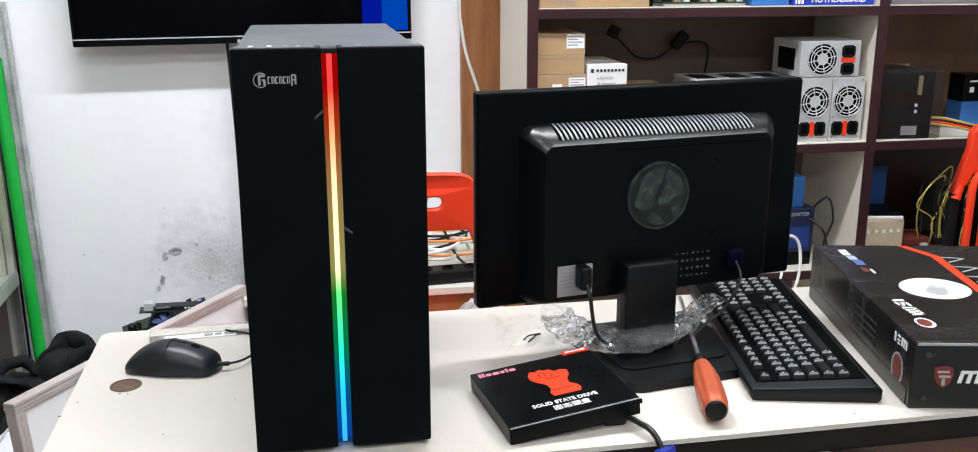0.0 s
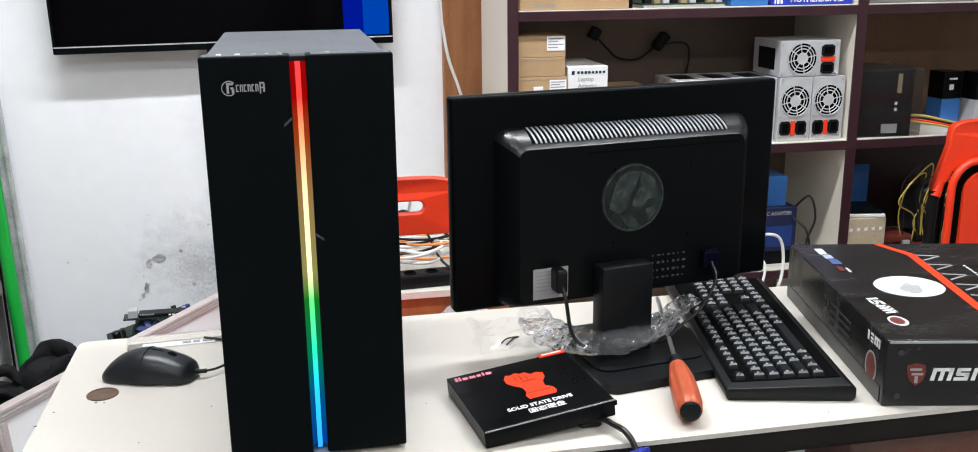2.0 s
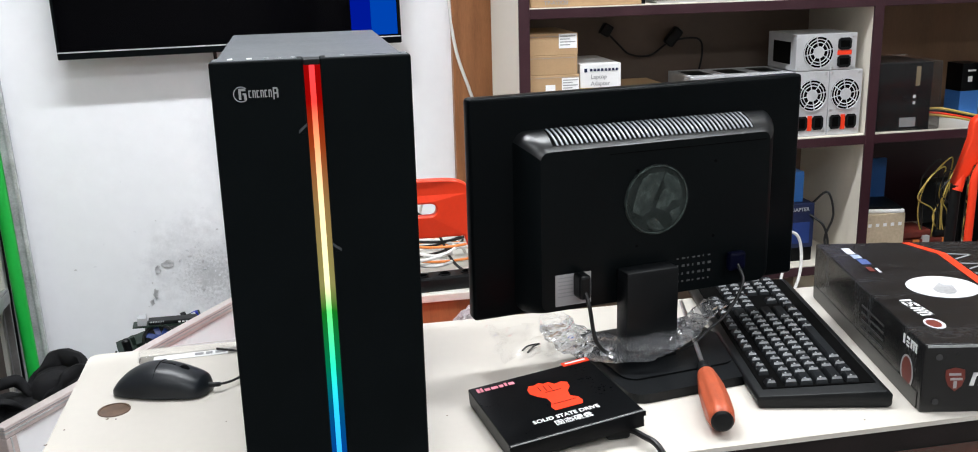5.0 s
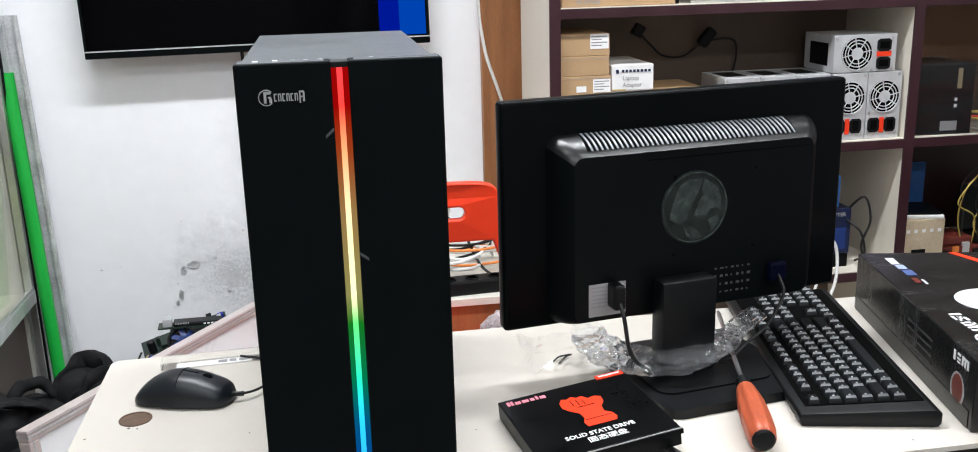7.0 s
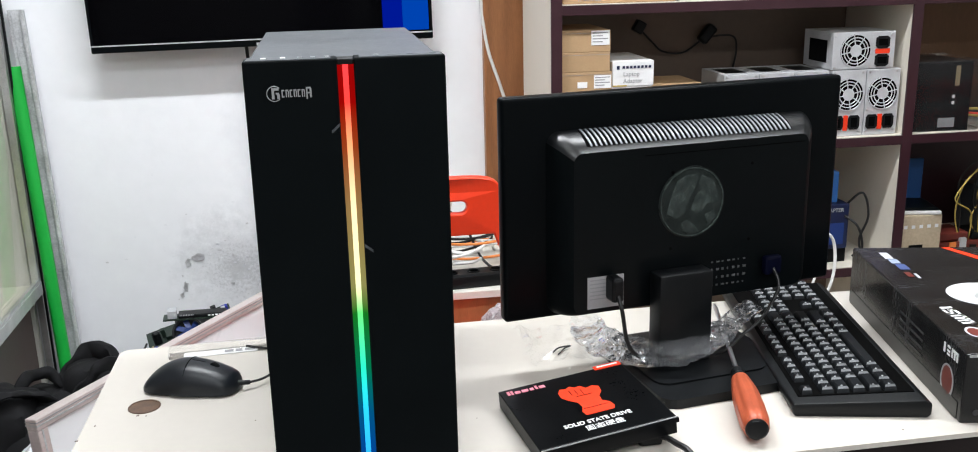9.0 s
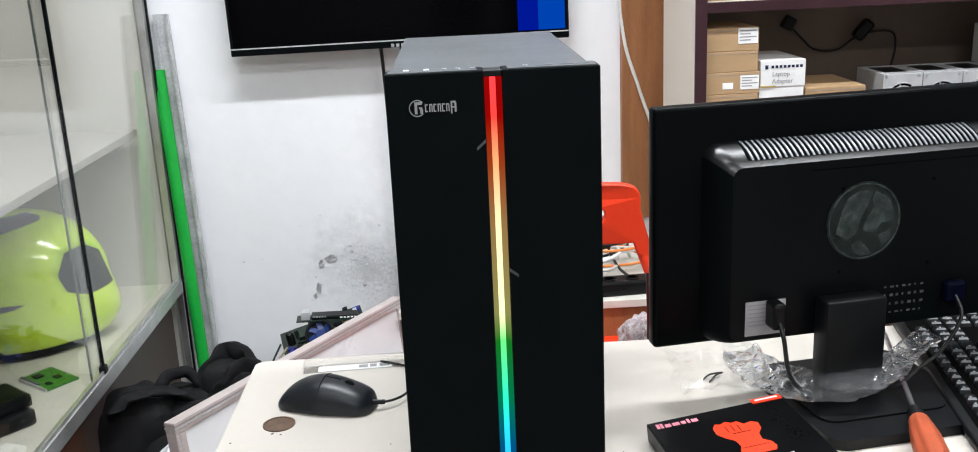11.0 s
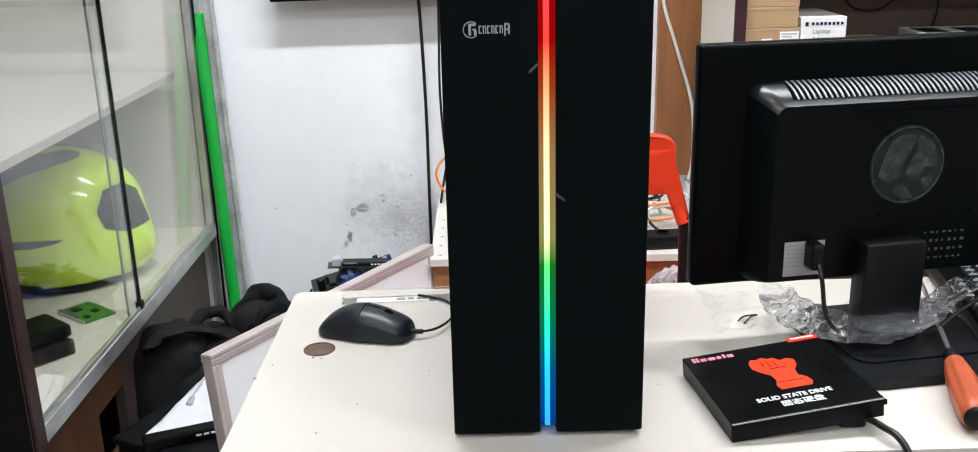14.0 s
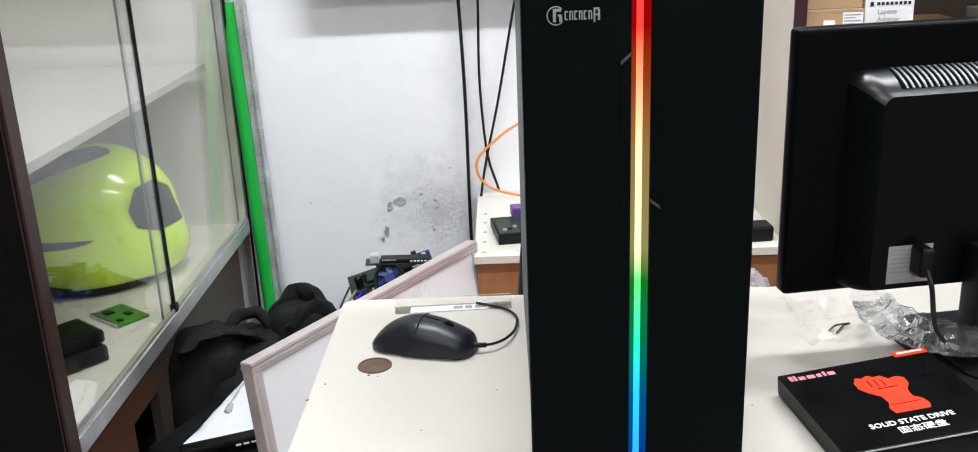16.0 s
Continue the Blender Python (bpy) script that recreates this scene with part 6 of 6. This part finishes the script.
chair = folding_chair(pose(0.135, 2.02, 0, rz=0), "red plastic folding chair with a slotted back")
part("seat", prism(round_rect(-0.19, 0.22, 0.0, 0.29, 0.06), 0.39, 0.41), RED_PLASTIC, chair, "red plastic seat")
chair2 = folding_chair(pose(1.690, 2.06, 0.058, rz=-4), "red plastic folding chair, folded, standing before the shelves", True, -0.058)
part("seat_gap", prism(round_rect(-0.178, 0.178, 0.36, 0.748, 0.065), -0.004, 0.004, pose(0, -0.016, 0, 90)), BLACK_HOLE, chair2, "dark gap inside the rim")
seat_ring = round_rect(-0.176, 0.176, 0.36, 0.750, 0.065)
part("seat_rim", tube([(x, -0.022, z) for x, z in seat_ring + seat_ring[:1]], 0.0095, 10, 0), RED_PLASTIC, chair2, "red rim of the folded seat", None, True)
part("seat", prism(round_rect(-0.148, 0.148, 0.38, 0.724, 0.05), -0.006, 0.006, pose(0, -0.024, 0, 90)), RED_PLASTIC, chair2, "red plastic seat folded up")


def plastic_bag():
    """A crumpled thin bag: a lumpy pillow with sharp folds."""
    bm = blob((0, 0, 0), (0.066, 0.066, 0.066), 26)
    for v in bm.verts:
        q = v.co * 22
        f = 0.26 * abs(noise.noise(q)) + 0.16 * abs(noise.noise(q * 2.3 + Vector((4, 1, 7))))
        v.co *= 0.86 + f
        v.co.z = max(v.co.z, -0.050) + 0.050
    solid("plastic_bag", bm, BAG_PINK, "crumpled pinkish clear plastic bag lying on the chair seat", "plastic bag", m=pose(0.352, 2.125, 0.4105, rz=20))


BAG_PINK = mat("pinkish_thin_plastic", (0.50, 0.40, 0.42), 0.28, amt=0.35, scale=26, trans=0.25, spec=0.6, bump=0.35, bscale=70, c2=(0.72, 0.66, 0.68))
plastic_bag()


# ---- shelving ----
SY, SB = 2.33, 2.66


def shelving():
    ob = thing("shelf_unit", pose(0, 0, 0), "tall cream shelving with dark maroon edges, loaded with computer parts", "shelves")
    xs = [0.497, 1.400, 2.30]
    for x in xs:
        part("upright", B(x + 0.002, x + 0.024, SY + 0.003, SB, 0.0, 2.2), CREAM, ob, "cream laminate upright")
        part("upright_edge", B(x, x + 0.026, SY - 0.004, SY + 0.003, 0.0, 2.2, bev=0.001), MAROON, ob, "dark maroon edge strip")
    for a, b in ((0.521, 1.402), (1.424, 2.302)):
        for z in (0.06, 0.465, 0.807, 1.152, 1.55, 2.0):
            t = 0.012
            part("shelf_board", B(a, b, SY + 0.004, SB - 0.012, z - t, z + 0.008), CREAM, ob, "cream laminate shelf")
            part("shelf_edge", B(a + 0.0005, b - 0.0005, SY - 0.003, SY + 0.003, z - 0.0165, z + 0.0065, bev=0.001), MAROON, ob, "dark maroon edge strip")
    part("back_board", B(0.521, 1.402, SB - 0.011, SB, 0.0, 2.2), SHELF_BACK, ob, "brownish back board")
    part("back_board", B(1.424, 2.302, SB - 0.011, SB, 0.807, 2.2), SHELF_BACK_BROWN, ob, "brown back board")
    # shade in the lower bay is put in as a darker board colour
    part("back_board", B(1.424, 2.302, SB - 0.011, SB, 0.0, 0.806), MAROON, ob, "back board coloured dark maroon for the lower bay's shade")


shelving()
ZM, ZL, ZT = 0.8155, 0.4735, 1.1605


def carton(x0, x1, z0, z1, material, label, y=2.35, d=0.20, group="cartons on the shelf", rz=0.0, prints=()):
    w, h = x1 - x0, z1 - z0
    ob = thing("carton", pose(x0, y, z0, rz=rz), label, "box", group)
    part("body", B(0, w, 0, d, 0, h, bev=0.0015), material, ob)
    part("flap_line", B(0.001, w - 0.001, -0.0006, 0.0, h * 0.86, h * 0.875), GREY_INK, ob) if material is KRAFT else None
    for nm, rows, ma in prints:
        part(nm, bars(rows), ma, ob, "", Matrix.Translation((0, -0.0007, 0)) @ pose(0, 0, 0, 90))
    return ob


def label_rows(x0, x1, z0, z1, n):
    return [(x0 + 0.003, x0 + (x1 - x0) * (0.92 - 0.3 * (k % 2)), z1 - (k + 1) * (z1 - z0) / (n + 1), z1 - (k + 1) * (z1 - z0) / (n + 1) + (z1 - z0) * 0.07) for k in range(n)]


def kraft(z0, z1, x0, x1, lab=None, extra=None, y=2.35):
    pr = []
    if lab:
        pr.append(("paper_label", [lab], WHITE_INK))
    if extra:
        pr.append(("paper_label", [extra], WHITE_INK))
    ob = carton(x0, x1, z0, z1, KRAFT, "small brown card carton with a white label" if lab else "small plain brown card carton", y, prints=pr)
    if lab:
        part("label_print", bars(label_rows(*lab, 4), 0.0009), GREY_INK, ob, "", Matrix.Translation((0, -0.0007, 0)) @ pose(0, 0, 0, 90))


kraft(ZM, 0.860, 0.524, 0.628)
kraft(0.860, 0.907, 0.524, 0.640, (0.035, 0.088, 0.018, 0.043))
kraft(0.907, 0.954, 0.526, 0.646)
kraft(0.954, 1.003, 0.525, 0.649, (0.080, 0.122, 0.010, 0.041), (0.040, 0.064, 0.012, 0.026))
kraft(1.003, 1.049, 0.524, 0.644)
kraft(1.049, 1.100, 0.524, 0.645, (0.074, 0.118, 0.016, 0.050))
carton(0.650, 0.765, ZM, 0.884, WHITE_CARD, "white card adapter carton", 2.36)
carton(0.648, 0.752, 0.884, 0.928, WHITE_CARD, "white card adapter carton", 2.36)
tb = carton(0.652, 0.754, 0.965, 1.0245, WHITE_CARD, "white laptop adapter carton with black print", 2.355, prints=[("brand_mark", [(0.024 + 0.0092 * k, 0.030 + 0.0092 * k, 0.042, 0.048) for k in range(8)] + [(0.010, 0.017, 0.040, 0.049)], NAVY),
                                                                                                                  ("stripe", [(0.0, 0.035, 0.0, 0.003)], YELLOW_WIRE)])
part("writing", letters("Laptop", 0.0145, 0.0001), GREY_INK, tb, "thin grey writing", Matrix.Translation((0.026, -0.0008, 0.024)) @ pose(0, 0, 0, 90))
part("writing", letters("Adapter", 0.0145, 0.0001), GREY_INK, tb, "thin grey writing", Matrix.Translation((0.026, -0.0008, 0.008)) @ pose(0, 0, 0, 90))
carton(0.650, 0.752, 0.928, 0.965, WHITE_CARD, "white card adapter carton", 2.357)
carton(0.768, 0.892, ZM, 0.905, BLACK_CARD, "plain black card carton", 2.36)
carton(0.756, 0.892, 0.905, 0.960, KRAFT, "plain brown card carton", 2.352)


def power_supply():
    """Local -y is the rear face with the fan; x to the right."""
    W, H, D = 0.164, 0.090, 0.15
    ob = thing("power_supply", pose(1.208, 2.350, ZM + 0.1665), "grey steel computer power supply with a fan grille", "power supply", "power supplies on the shelf")
    part("case", B(0, W, 0.001, D, 0, H, bev=0.001), ZINC, ob, "bare galvanised case")
    fx, fz, R = 0.060, H / 2, 0.0405
    fr = Matrix.Translation((fx, 0, fz)) @ pose(0, 0, 0, 90)
    part("fan_opening", prism(oval(R, R, 32), -0.0002, 0.0006), BLACK_HOLE, ob, "dark fan opening", fr)
    bm = bmesh.new()
    for r in (0.0395, 0.032, 0.0245):
        tube([(r * math.cos(a * math.pi / 12), r * math.sin(a * math.pi / 12), 0.0016) for a in range(25)], 0.0013, 6, 0, bm)
    for k in range(8):
        a = k * math.pi / 4 + 0.2
        tube([(0.012 * math.cos(a), 0.012 * math.sin(a), 0.0016), (0.040 * math.cos(a), 0.040 * math.sin(a), 0.0016)], 0.0013, 6, 0, bm)
    part("grille", bm, ZINC, ob, "round wire grille", fr)
    part("hub", prism(oval(0.015, 0.015, 24), 0.0006, 0.002), ZINC, ob, "", fr)
    for z in (0.020, 0.064):
        s = part("socket", prism([(0.112, z - 0.010), (0.119, z - 0.015), (0.141, z - 0.015), (0.148, z - 0.010), (0.148, z + 0.010), (0.141, z + 0.015), (0.119, z + 0.015), (0.112, z + 0.010)], 0.0, 0.003, pose(0, 0, 0, 90)), BLACK_SOFT, ob, "black power socket")
        part("socket_hole", B(0.118, 0.142, -0.0036, -0.003, z - 0.008, z + 0.008), BLACK_HOLE, s)
    part("switch_label", B(0.112, 0.150, -0.0014, 0.001, 0.0365, 0.048), RED_INK, ob, "red voltage label")
    part("side_label", B(-0.0006, 0.001, 0.03, 0.12, 0.015, 0.07), BLACK_CARD, ob, "printed side label")
    for x, z in ((0.006, 0.006), (0.006, 0.081), (0.154, 0.006), (0.154, 0.081), (0.1, 0.006)):
        part("screw", lathe([(0.003, 0), (0.003, 0.0012), (0.001, 0.0016)], 10), STEEL_BRIGHT, ob, "", Matrix.Translation((x, 0.001, z)) @ pose(0, 0, 0, 90))
    return ob


psu = power_supply()
for x in (1.303, 1.211, 1.119, 1.027, 0.935):
    o = copy_thing(psu, pose(x, 2.348 if x > 1.2 else 2.36, ZM + 0.1645, 0, 90, 0))
    o["label"] = "grey steel computer power supply standing on end"

lf = thing("power_lead", pose(0, 0, 0), "black power lead with plugs hung at the back of the shelf", "cable")
part("cord", tube([(0.80, 2.60, 1.075), (0.83, 2.60, 1.045), (0.87, 2.62, 1.015), (0.93, 2.63, 1.01), (0.985, 2.62, 1.045), (1.06, 2.62, 1.05), (1.075, 2.62, 1.01), (1.06, 2.62, 0.93), (1.05, 2.62, ZM + 0.004)], 0.0028), BLACK_WIRE, lf)
part("plug", B(-0.014, 0.014, -0.012, 0.012, -0.016, 0.016, bev=0.004), BLACK_SOFT, lf, "", pose(0.795, 2.60, 1.084, 0, 30))
part("plug", B(-0.014, 0.016, -0.014, 0.014, -0.026, 0.028, bev=0.008), BLACK_SOFT, lf, "black moulded plug", pose(0.985, 2.61, 1.058, 0, 40))

# upper shelf
atx = carton(0.53, 0.80, ZT, ZT + 0.115, KRAFT, "flat brown card carton with a faded print", 2.345, 0.26)
part("writing", letters("TP-ATX20", 0.0130, 0.0002, 0.0002), GREY_INK, atx, "faded grey capitals", Matrix.Translation((0.032, -0.0008, 0.006)) @ pose(0, 0, 0, 90))
carton(0.80, 0.815, ZT, ZT + 0.09, BLACK_CARD, "narrow black card sleeve", 2.36, 0.22)
mb = thing("motherboard", pose(0.84, 2.36, ZT), "bare circuit boards stacked on the shelf", "motherboard")
part("board", B(0, 0.22, 0, 0.2, 0.006, 0.010), PCB_DARK, mb)
part("foam", B(0.005, 0.215, 0.005, 0.195, 0.0, 0.006), WHITE_CARD, mb)
for k in range(9):
    part("component", B(0.008 + 0.023 * k, 0.024 + 0.023 * k, 0.004, 0.03, 0.010, 0.020 + 0.012 * (k % 3)), (BLACK_SOFT, YELLOW_DIM, ZINC)[k % 3], mb)
carton(1.07, 1.17, ZT, ZT + 0.05, BLUE_CARD, "small plain blue card carton", 2.36)
CARD_GREY = mat("grey_card", (0.16, 0.16, 0.165), 0.5, amt=0.15, scale=9)
BLUE_BOX = mat("royal_blue_card", (0.02, 0.04, 0.40), 0.4, amt=0.1)
mbc = carton(1.175, 1.395, ZT, ZT + 0.06, BLUE_BOX, "blue printed motherboard carton with white capitals", 2.35, prints=[("brand_mark", [(0.006, 0.010, 0.004, 0.016), (0.013, 0.019, 0.004, 0.016), (0.022, 0.028, 0.004, 0.016)], WHITE_INK)])
part("writing", letters("MOTHERBOARD", 0.0200, 0.0002, 0.0004), WHITE_INK, mbc, "white capitals", Matrix.Translation((0.048, -0.0008, 0.0075)) @ pose(0, 0, 0, 90))
carton(1.45, 1.75, ZT, ZT + 0.07, CARD_GREY, "plain grey card carton", 2.36)

# right bay
bx = carton(1.440, 1.588, ZM, 0.990, BLACK_CARD, "black carton wrapped in clear film", 2.352, 0.17, rz=-4, prints=[("sticker", [(0.102, 0.114, 0.115, 0.165)], YELLOW_DIM), ("sticker", [(0.066, 0.110, 0.010, 0.034)], SILVER_INK), ("dots", [(0.098, 0.105, 0.084, 0.092), (0.098, 0.105, 0.068, 0.076)], WHITE_INK)])
wrap = B(-0.004, 0.176, -0.006, 0.18, 0.0, 0.178, bev=0.006)
for v in wrap.verts:
    v.co += Vector((noise.noise(v.co * 30), noise.noise(v.co * 30 + Vector((4, 0, 0))), 0)) * 0.006
part("film", wrap, FILM_THIN, bx, "clear film wrapping")


def ink_carton(x, y, rz, lower):
    ob = thing("ink_carton", pose(x, y, ZM, rz=rz), "tall black and blue printed ink carton", "box", "ink cartons")
    part("upper", B(0, 0.062, 0, 0.06, 0.075, 0.150, bev=0.001), BLACK_CARD, ob)
    part("lower", B(0, 0.062, 0, 0.06, 0.0, 0.075, bev=0.001), lower, ob, "pale printed lower half" if lower is LABEL_GREY else "blue printed lower half")
    part("mark", bars([(0.02, 0.034, 0.10, 0.115), (0.018, 0.044, 0.128, 0.133)]), WHITE_INK, ob, "", Matrix.Translation((0, -0.0007, 0)) @ pose(0, 0, 0, 90))


ink_carton(1.760, 2.46, 4, BLUE_CARD)
ink_carton(1.835, 2.42, 2, LABEL_GREY)
ink_carton(1.905, 2.43, -6, BLUE_CARD)
ink_carton(1.98, 2.44, 3, BLUE_CARD)


def security_camera():
    ob = thing("security_camera", pose(1.93, 2.45, ZM + 0.150), "white dome security camera standing on the cartons", "camera")
    part("base", lathe([(0.045, 0.0), (0.045, 0.015), (0.034, 0.034), (0.020, 0.040)], 28), WHITE_CARD, ob, "", None, True)
    part("neck", lathe([(0.018, 0.038), (0.016, 0.06)], 20), WHITE_CARD, ob)
    part("head", blob((0, 0, 0.092), (0.042, 0.042, 0.040), 14), WHITE_CARD, ob, "", None, True)
    part("lens", lathe([(0.014, 0), (0.013, 0.004)], 18), BLACK_GLOSS, ob, "", pose(0.0, -0.040, 0.095, 90))


security_camera()
for k, (ma, c) in enumerate(((YELLOW_WIRE, "yellow"), (RED_INK, "red"), (BLACK_WIRE, "black"), (YELLOW_WIRE, "yellow"))):
    solid("loose_wire", tube([(1.585, 2.37, 0.853 + 0.004 * k), (1.62, 2.345, 0.850 + 0.006 * k), (1.68, 2.335, 0.840 + 0.005 * k), (1.74, 2.335, 0.826 + 0.005 * k), (1.80, 2.35, 0.820 + 0.003 * k)], 0.0035), ma,
          c + " power wire trailing along the shelf", "wire", group="loose power wires")

# lower shelves
carton(1.190, 1.278, 0.630, 0.712, BLUE_CARD, "bright blue card carton", 2.40, 0.15, prints=[("dots", [(0.012, 0.015, 0.04, 0.05), (0.03, 0.033, 0.04, 0.05), (0.012, 0.015, 0.012, 0.022), (0.03, 0.033, 0.012, 0.022)], WHITE_INK)])
acb = carton(1.165, 1.302, 0.510, 0.630, NAVY, "navy adapter carton with white capitals", 2.38, 0.17, prints=[("picture", [(0.05, 0.125, 0.012, 0.07)], BLUE_INK)])
part("writing", letters("AC/DC ADAPTER", 0.0140, 0.0002, 0.0002), SILVER_INK, acb, "white capitals", Matrix.Translation((0.014, -0.0008, 0.100)) @ pose(0, 0, 0, 90))
carton(1.10, 1.30, ZL, 0.510, BLACK_CARD, "flat black card carton", 2.38, 0.2)
for k, pts in enumerate(([(1.30, 2.40, 0.62), (1.33, 2.37, 0.66), (1.345, 2.36, 0.60), (1.325, 2.36, 0.54), (1.34, 2.37, 0.49)], [(1.29, 2.38, 0.60), (1.32, 2.36, 0.57), (1.335, 2.36, 0.51), (1.32, 2.38, 0.487)])):
    solid("loose_wire", tube(pts, 0.003), BLACK_WIRE, "thin black adapter lead", "wire", group="adapter leads")
solid("white_cable", tube([(1.10, 2.345, 0.545), (1.17, 2.335, 0.57), (1.225, 2.335, 0.565), (1.245, 2.335, 0.52), (1.235, 2.32, 0.45), (1.20, 2.31, 0.38)], 0.0042), WHITE_WIRE, "thick white cable hanging over the shelf edge", "cable")
solid("white_cable", tube([(1.08, 2.34, 0.50), (1.14, 2.335, 0.515), (1.19, 2.33, 0.495), (1.175, 2.31, 0.44), (1.14, 2.31, 0.38)], 0.0036), WHITE_WIRE, "thick white cable hanging over the shelf edge", "cable")
for k in range(4):
    carton(1.06 + 0.006 * k, 1.17 - 0.004 * k, ZL + 0.012 * k, ZL + 0.012 * (k + 1) - 0.001, (WHITE_CARD, BLACK_CARD)[k % 2], "flat card sleeve in a stack", 2.345, 0.03, group="stacked sleeves")
TAN = mat("tan_printed_card", (0.56, 0.45, 0.31), 0.5, amt=0.25, scale=9, c2=(0.68, 0.56, 0.40))
carton(1.432, 1.552, ZL, 0.592, TAN, "tan printed hardware carton", 2.352, 0.16, prints=[("icons", [(0.012 + 0.022 * k, 0.022 + 0.022 * k, 0.085, 0.094) for k in range(5)], WHITE_INK), ("picture", [(0.03, 0.07, 0.015, 0.04)], BLACK_CARD)])
lt = thing("tablet", pose(1.49, 2.42, 0.5925, rz=-12), "black tablet with a white edge lying on a carton", "tablet")
part("body", B(-0.065, 0.07, -0.06, 0.07, 0.0, 0.010, bev=0.003), WHITE_CARD, lt)
part("glass", B(-0.06, 0.065, -0.055, 0.065, 0.010, 0.016, bev=0.003), BLACK_GLOSS, lt)
carton(1.556, 1.632, ZL, 0.692, BLUE_CARD, "light blue card packet", 2.575, 0.012, prints=[("window", [(0.008, 0.05, 0.02, 0.06)], SILVER_INK)])
rb = thing("graphics_card", pose(1.64, 2.38, ZL), "red circuit card with black parts", "circuit card")
part("board", B(-0.08, 0.10, 0, 0.12, 0.0, 0.03, bev=0.002), RED_DARK, rb)
part("shroud", B(-0.07, 0.02, 0.005, 0.09, 0.03, 0.055, bev=0.006), RED_DARK, rb)
part("shroud", B(0.03, 0.09, 0.005, 0.09, 0.03, 0.05, bev=0.006), BLACK_SOFT, rb)
for k in range(6):
    part("component", B(-0.07 + 0.03 * k, -0.052 + 0.03 * k, -0.004, 0.01, 0.004, 0.02 + 0.01 * (k % 3)), (BLACK_SOFT, ORANGE_WIRE, ZINC)[k % 3], rb)
for k in range(11):
    rng = random.Random(20 + k)
    x = 1.635 + 0.016 * k
    pts = [(x, 2.40, ZL + 0.004), (x - 0.03 + rng.uniform(-0.02, 0.02), 2.38, 0.58), (x - 0.05 + rng.uniform(-0.03, 0.04), 2.37, 0.66 + rng.uniform(-0.03, 0.03)), (x + 0.02, 2.37, 0.70 + rng.uniform(-0.02, 0.03)), (x + 0.05 + rng.uniform(-0.03, 0.02), 2.40, 0.62), (x + 0.02 + rng.uniform(-0.04, 0.05), 2.385, 0.55 + rng.uniform(-0.03, 0.03)), (x + 0.07, 2.42, ZL + 0.004)]
    solid("loose_wire", tube(pts, 0.0019), YELLOW_WIRE if k % 3 else BLACK_WIRE, "yellow power supply wire tangled on the shelf" if k % 3 else "black power supply wire tangled on the shelf", "wire", group="loose power wires")
hs = thing("power_supply_fan", pose(1.80, 2.45, ZL), "dusty grey fan and supply parts", "fan")
part("housing", B(-0.05, 0.10, 0, 0.13, 0.0, 0.15, bev=0.003), STEEL_GREY, hs)
part("fan_ring", lathe([(0.055, 0), (0.055, 0.012), (0.045, 0.012), (0.045, 0)], 28), BLACK_SOFT, hs, "", pose(0.025, 0.0, 0.075, 90))
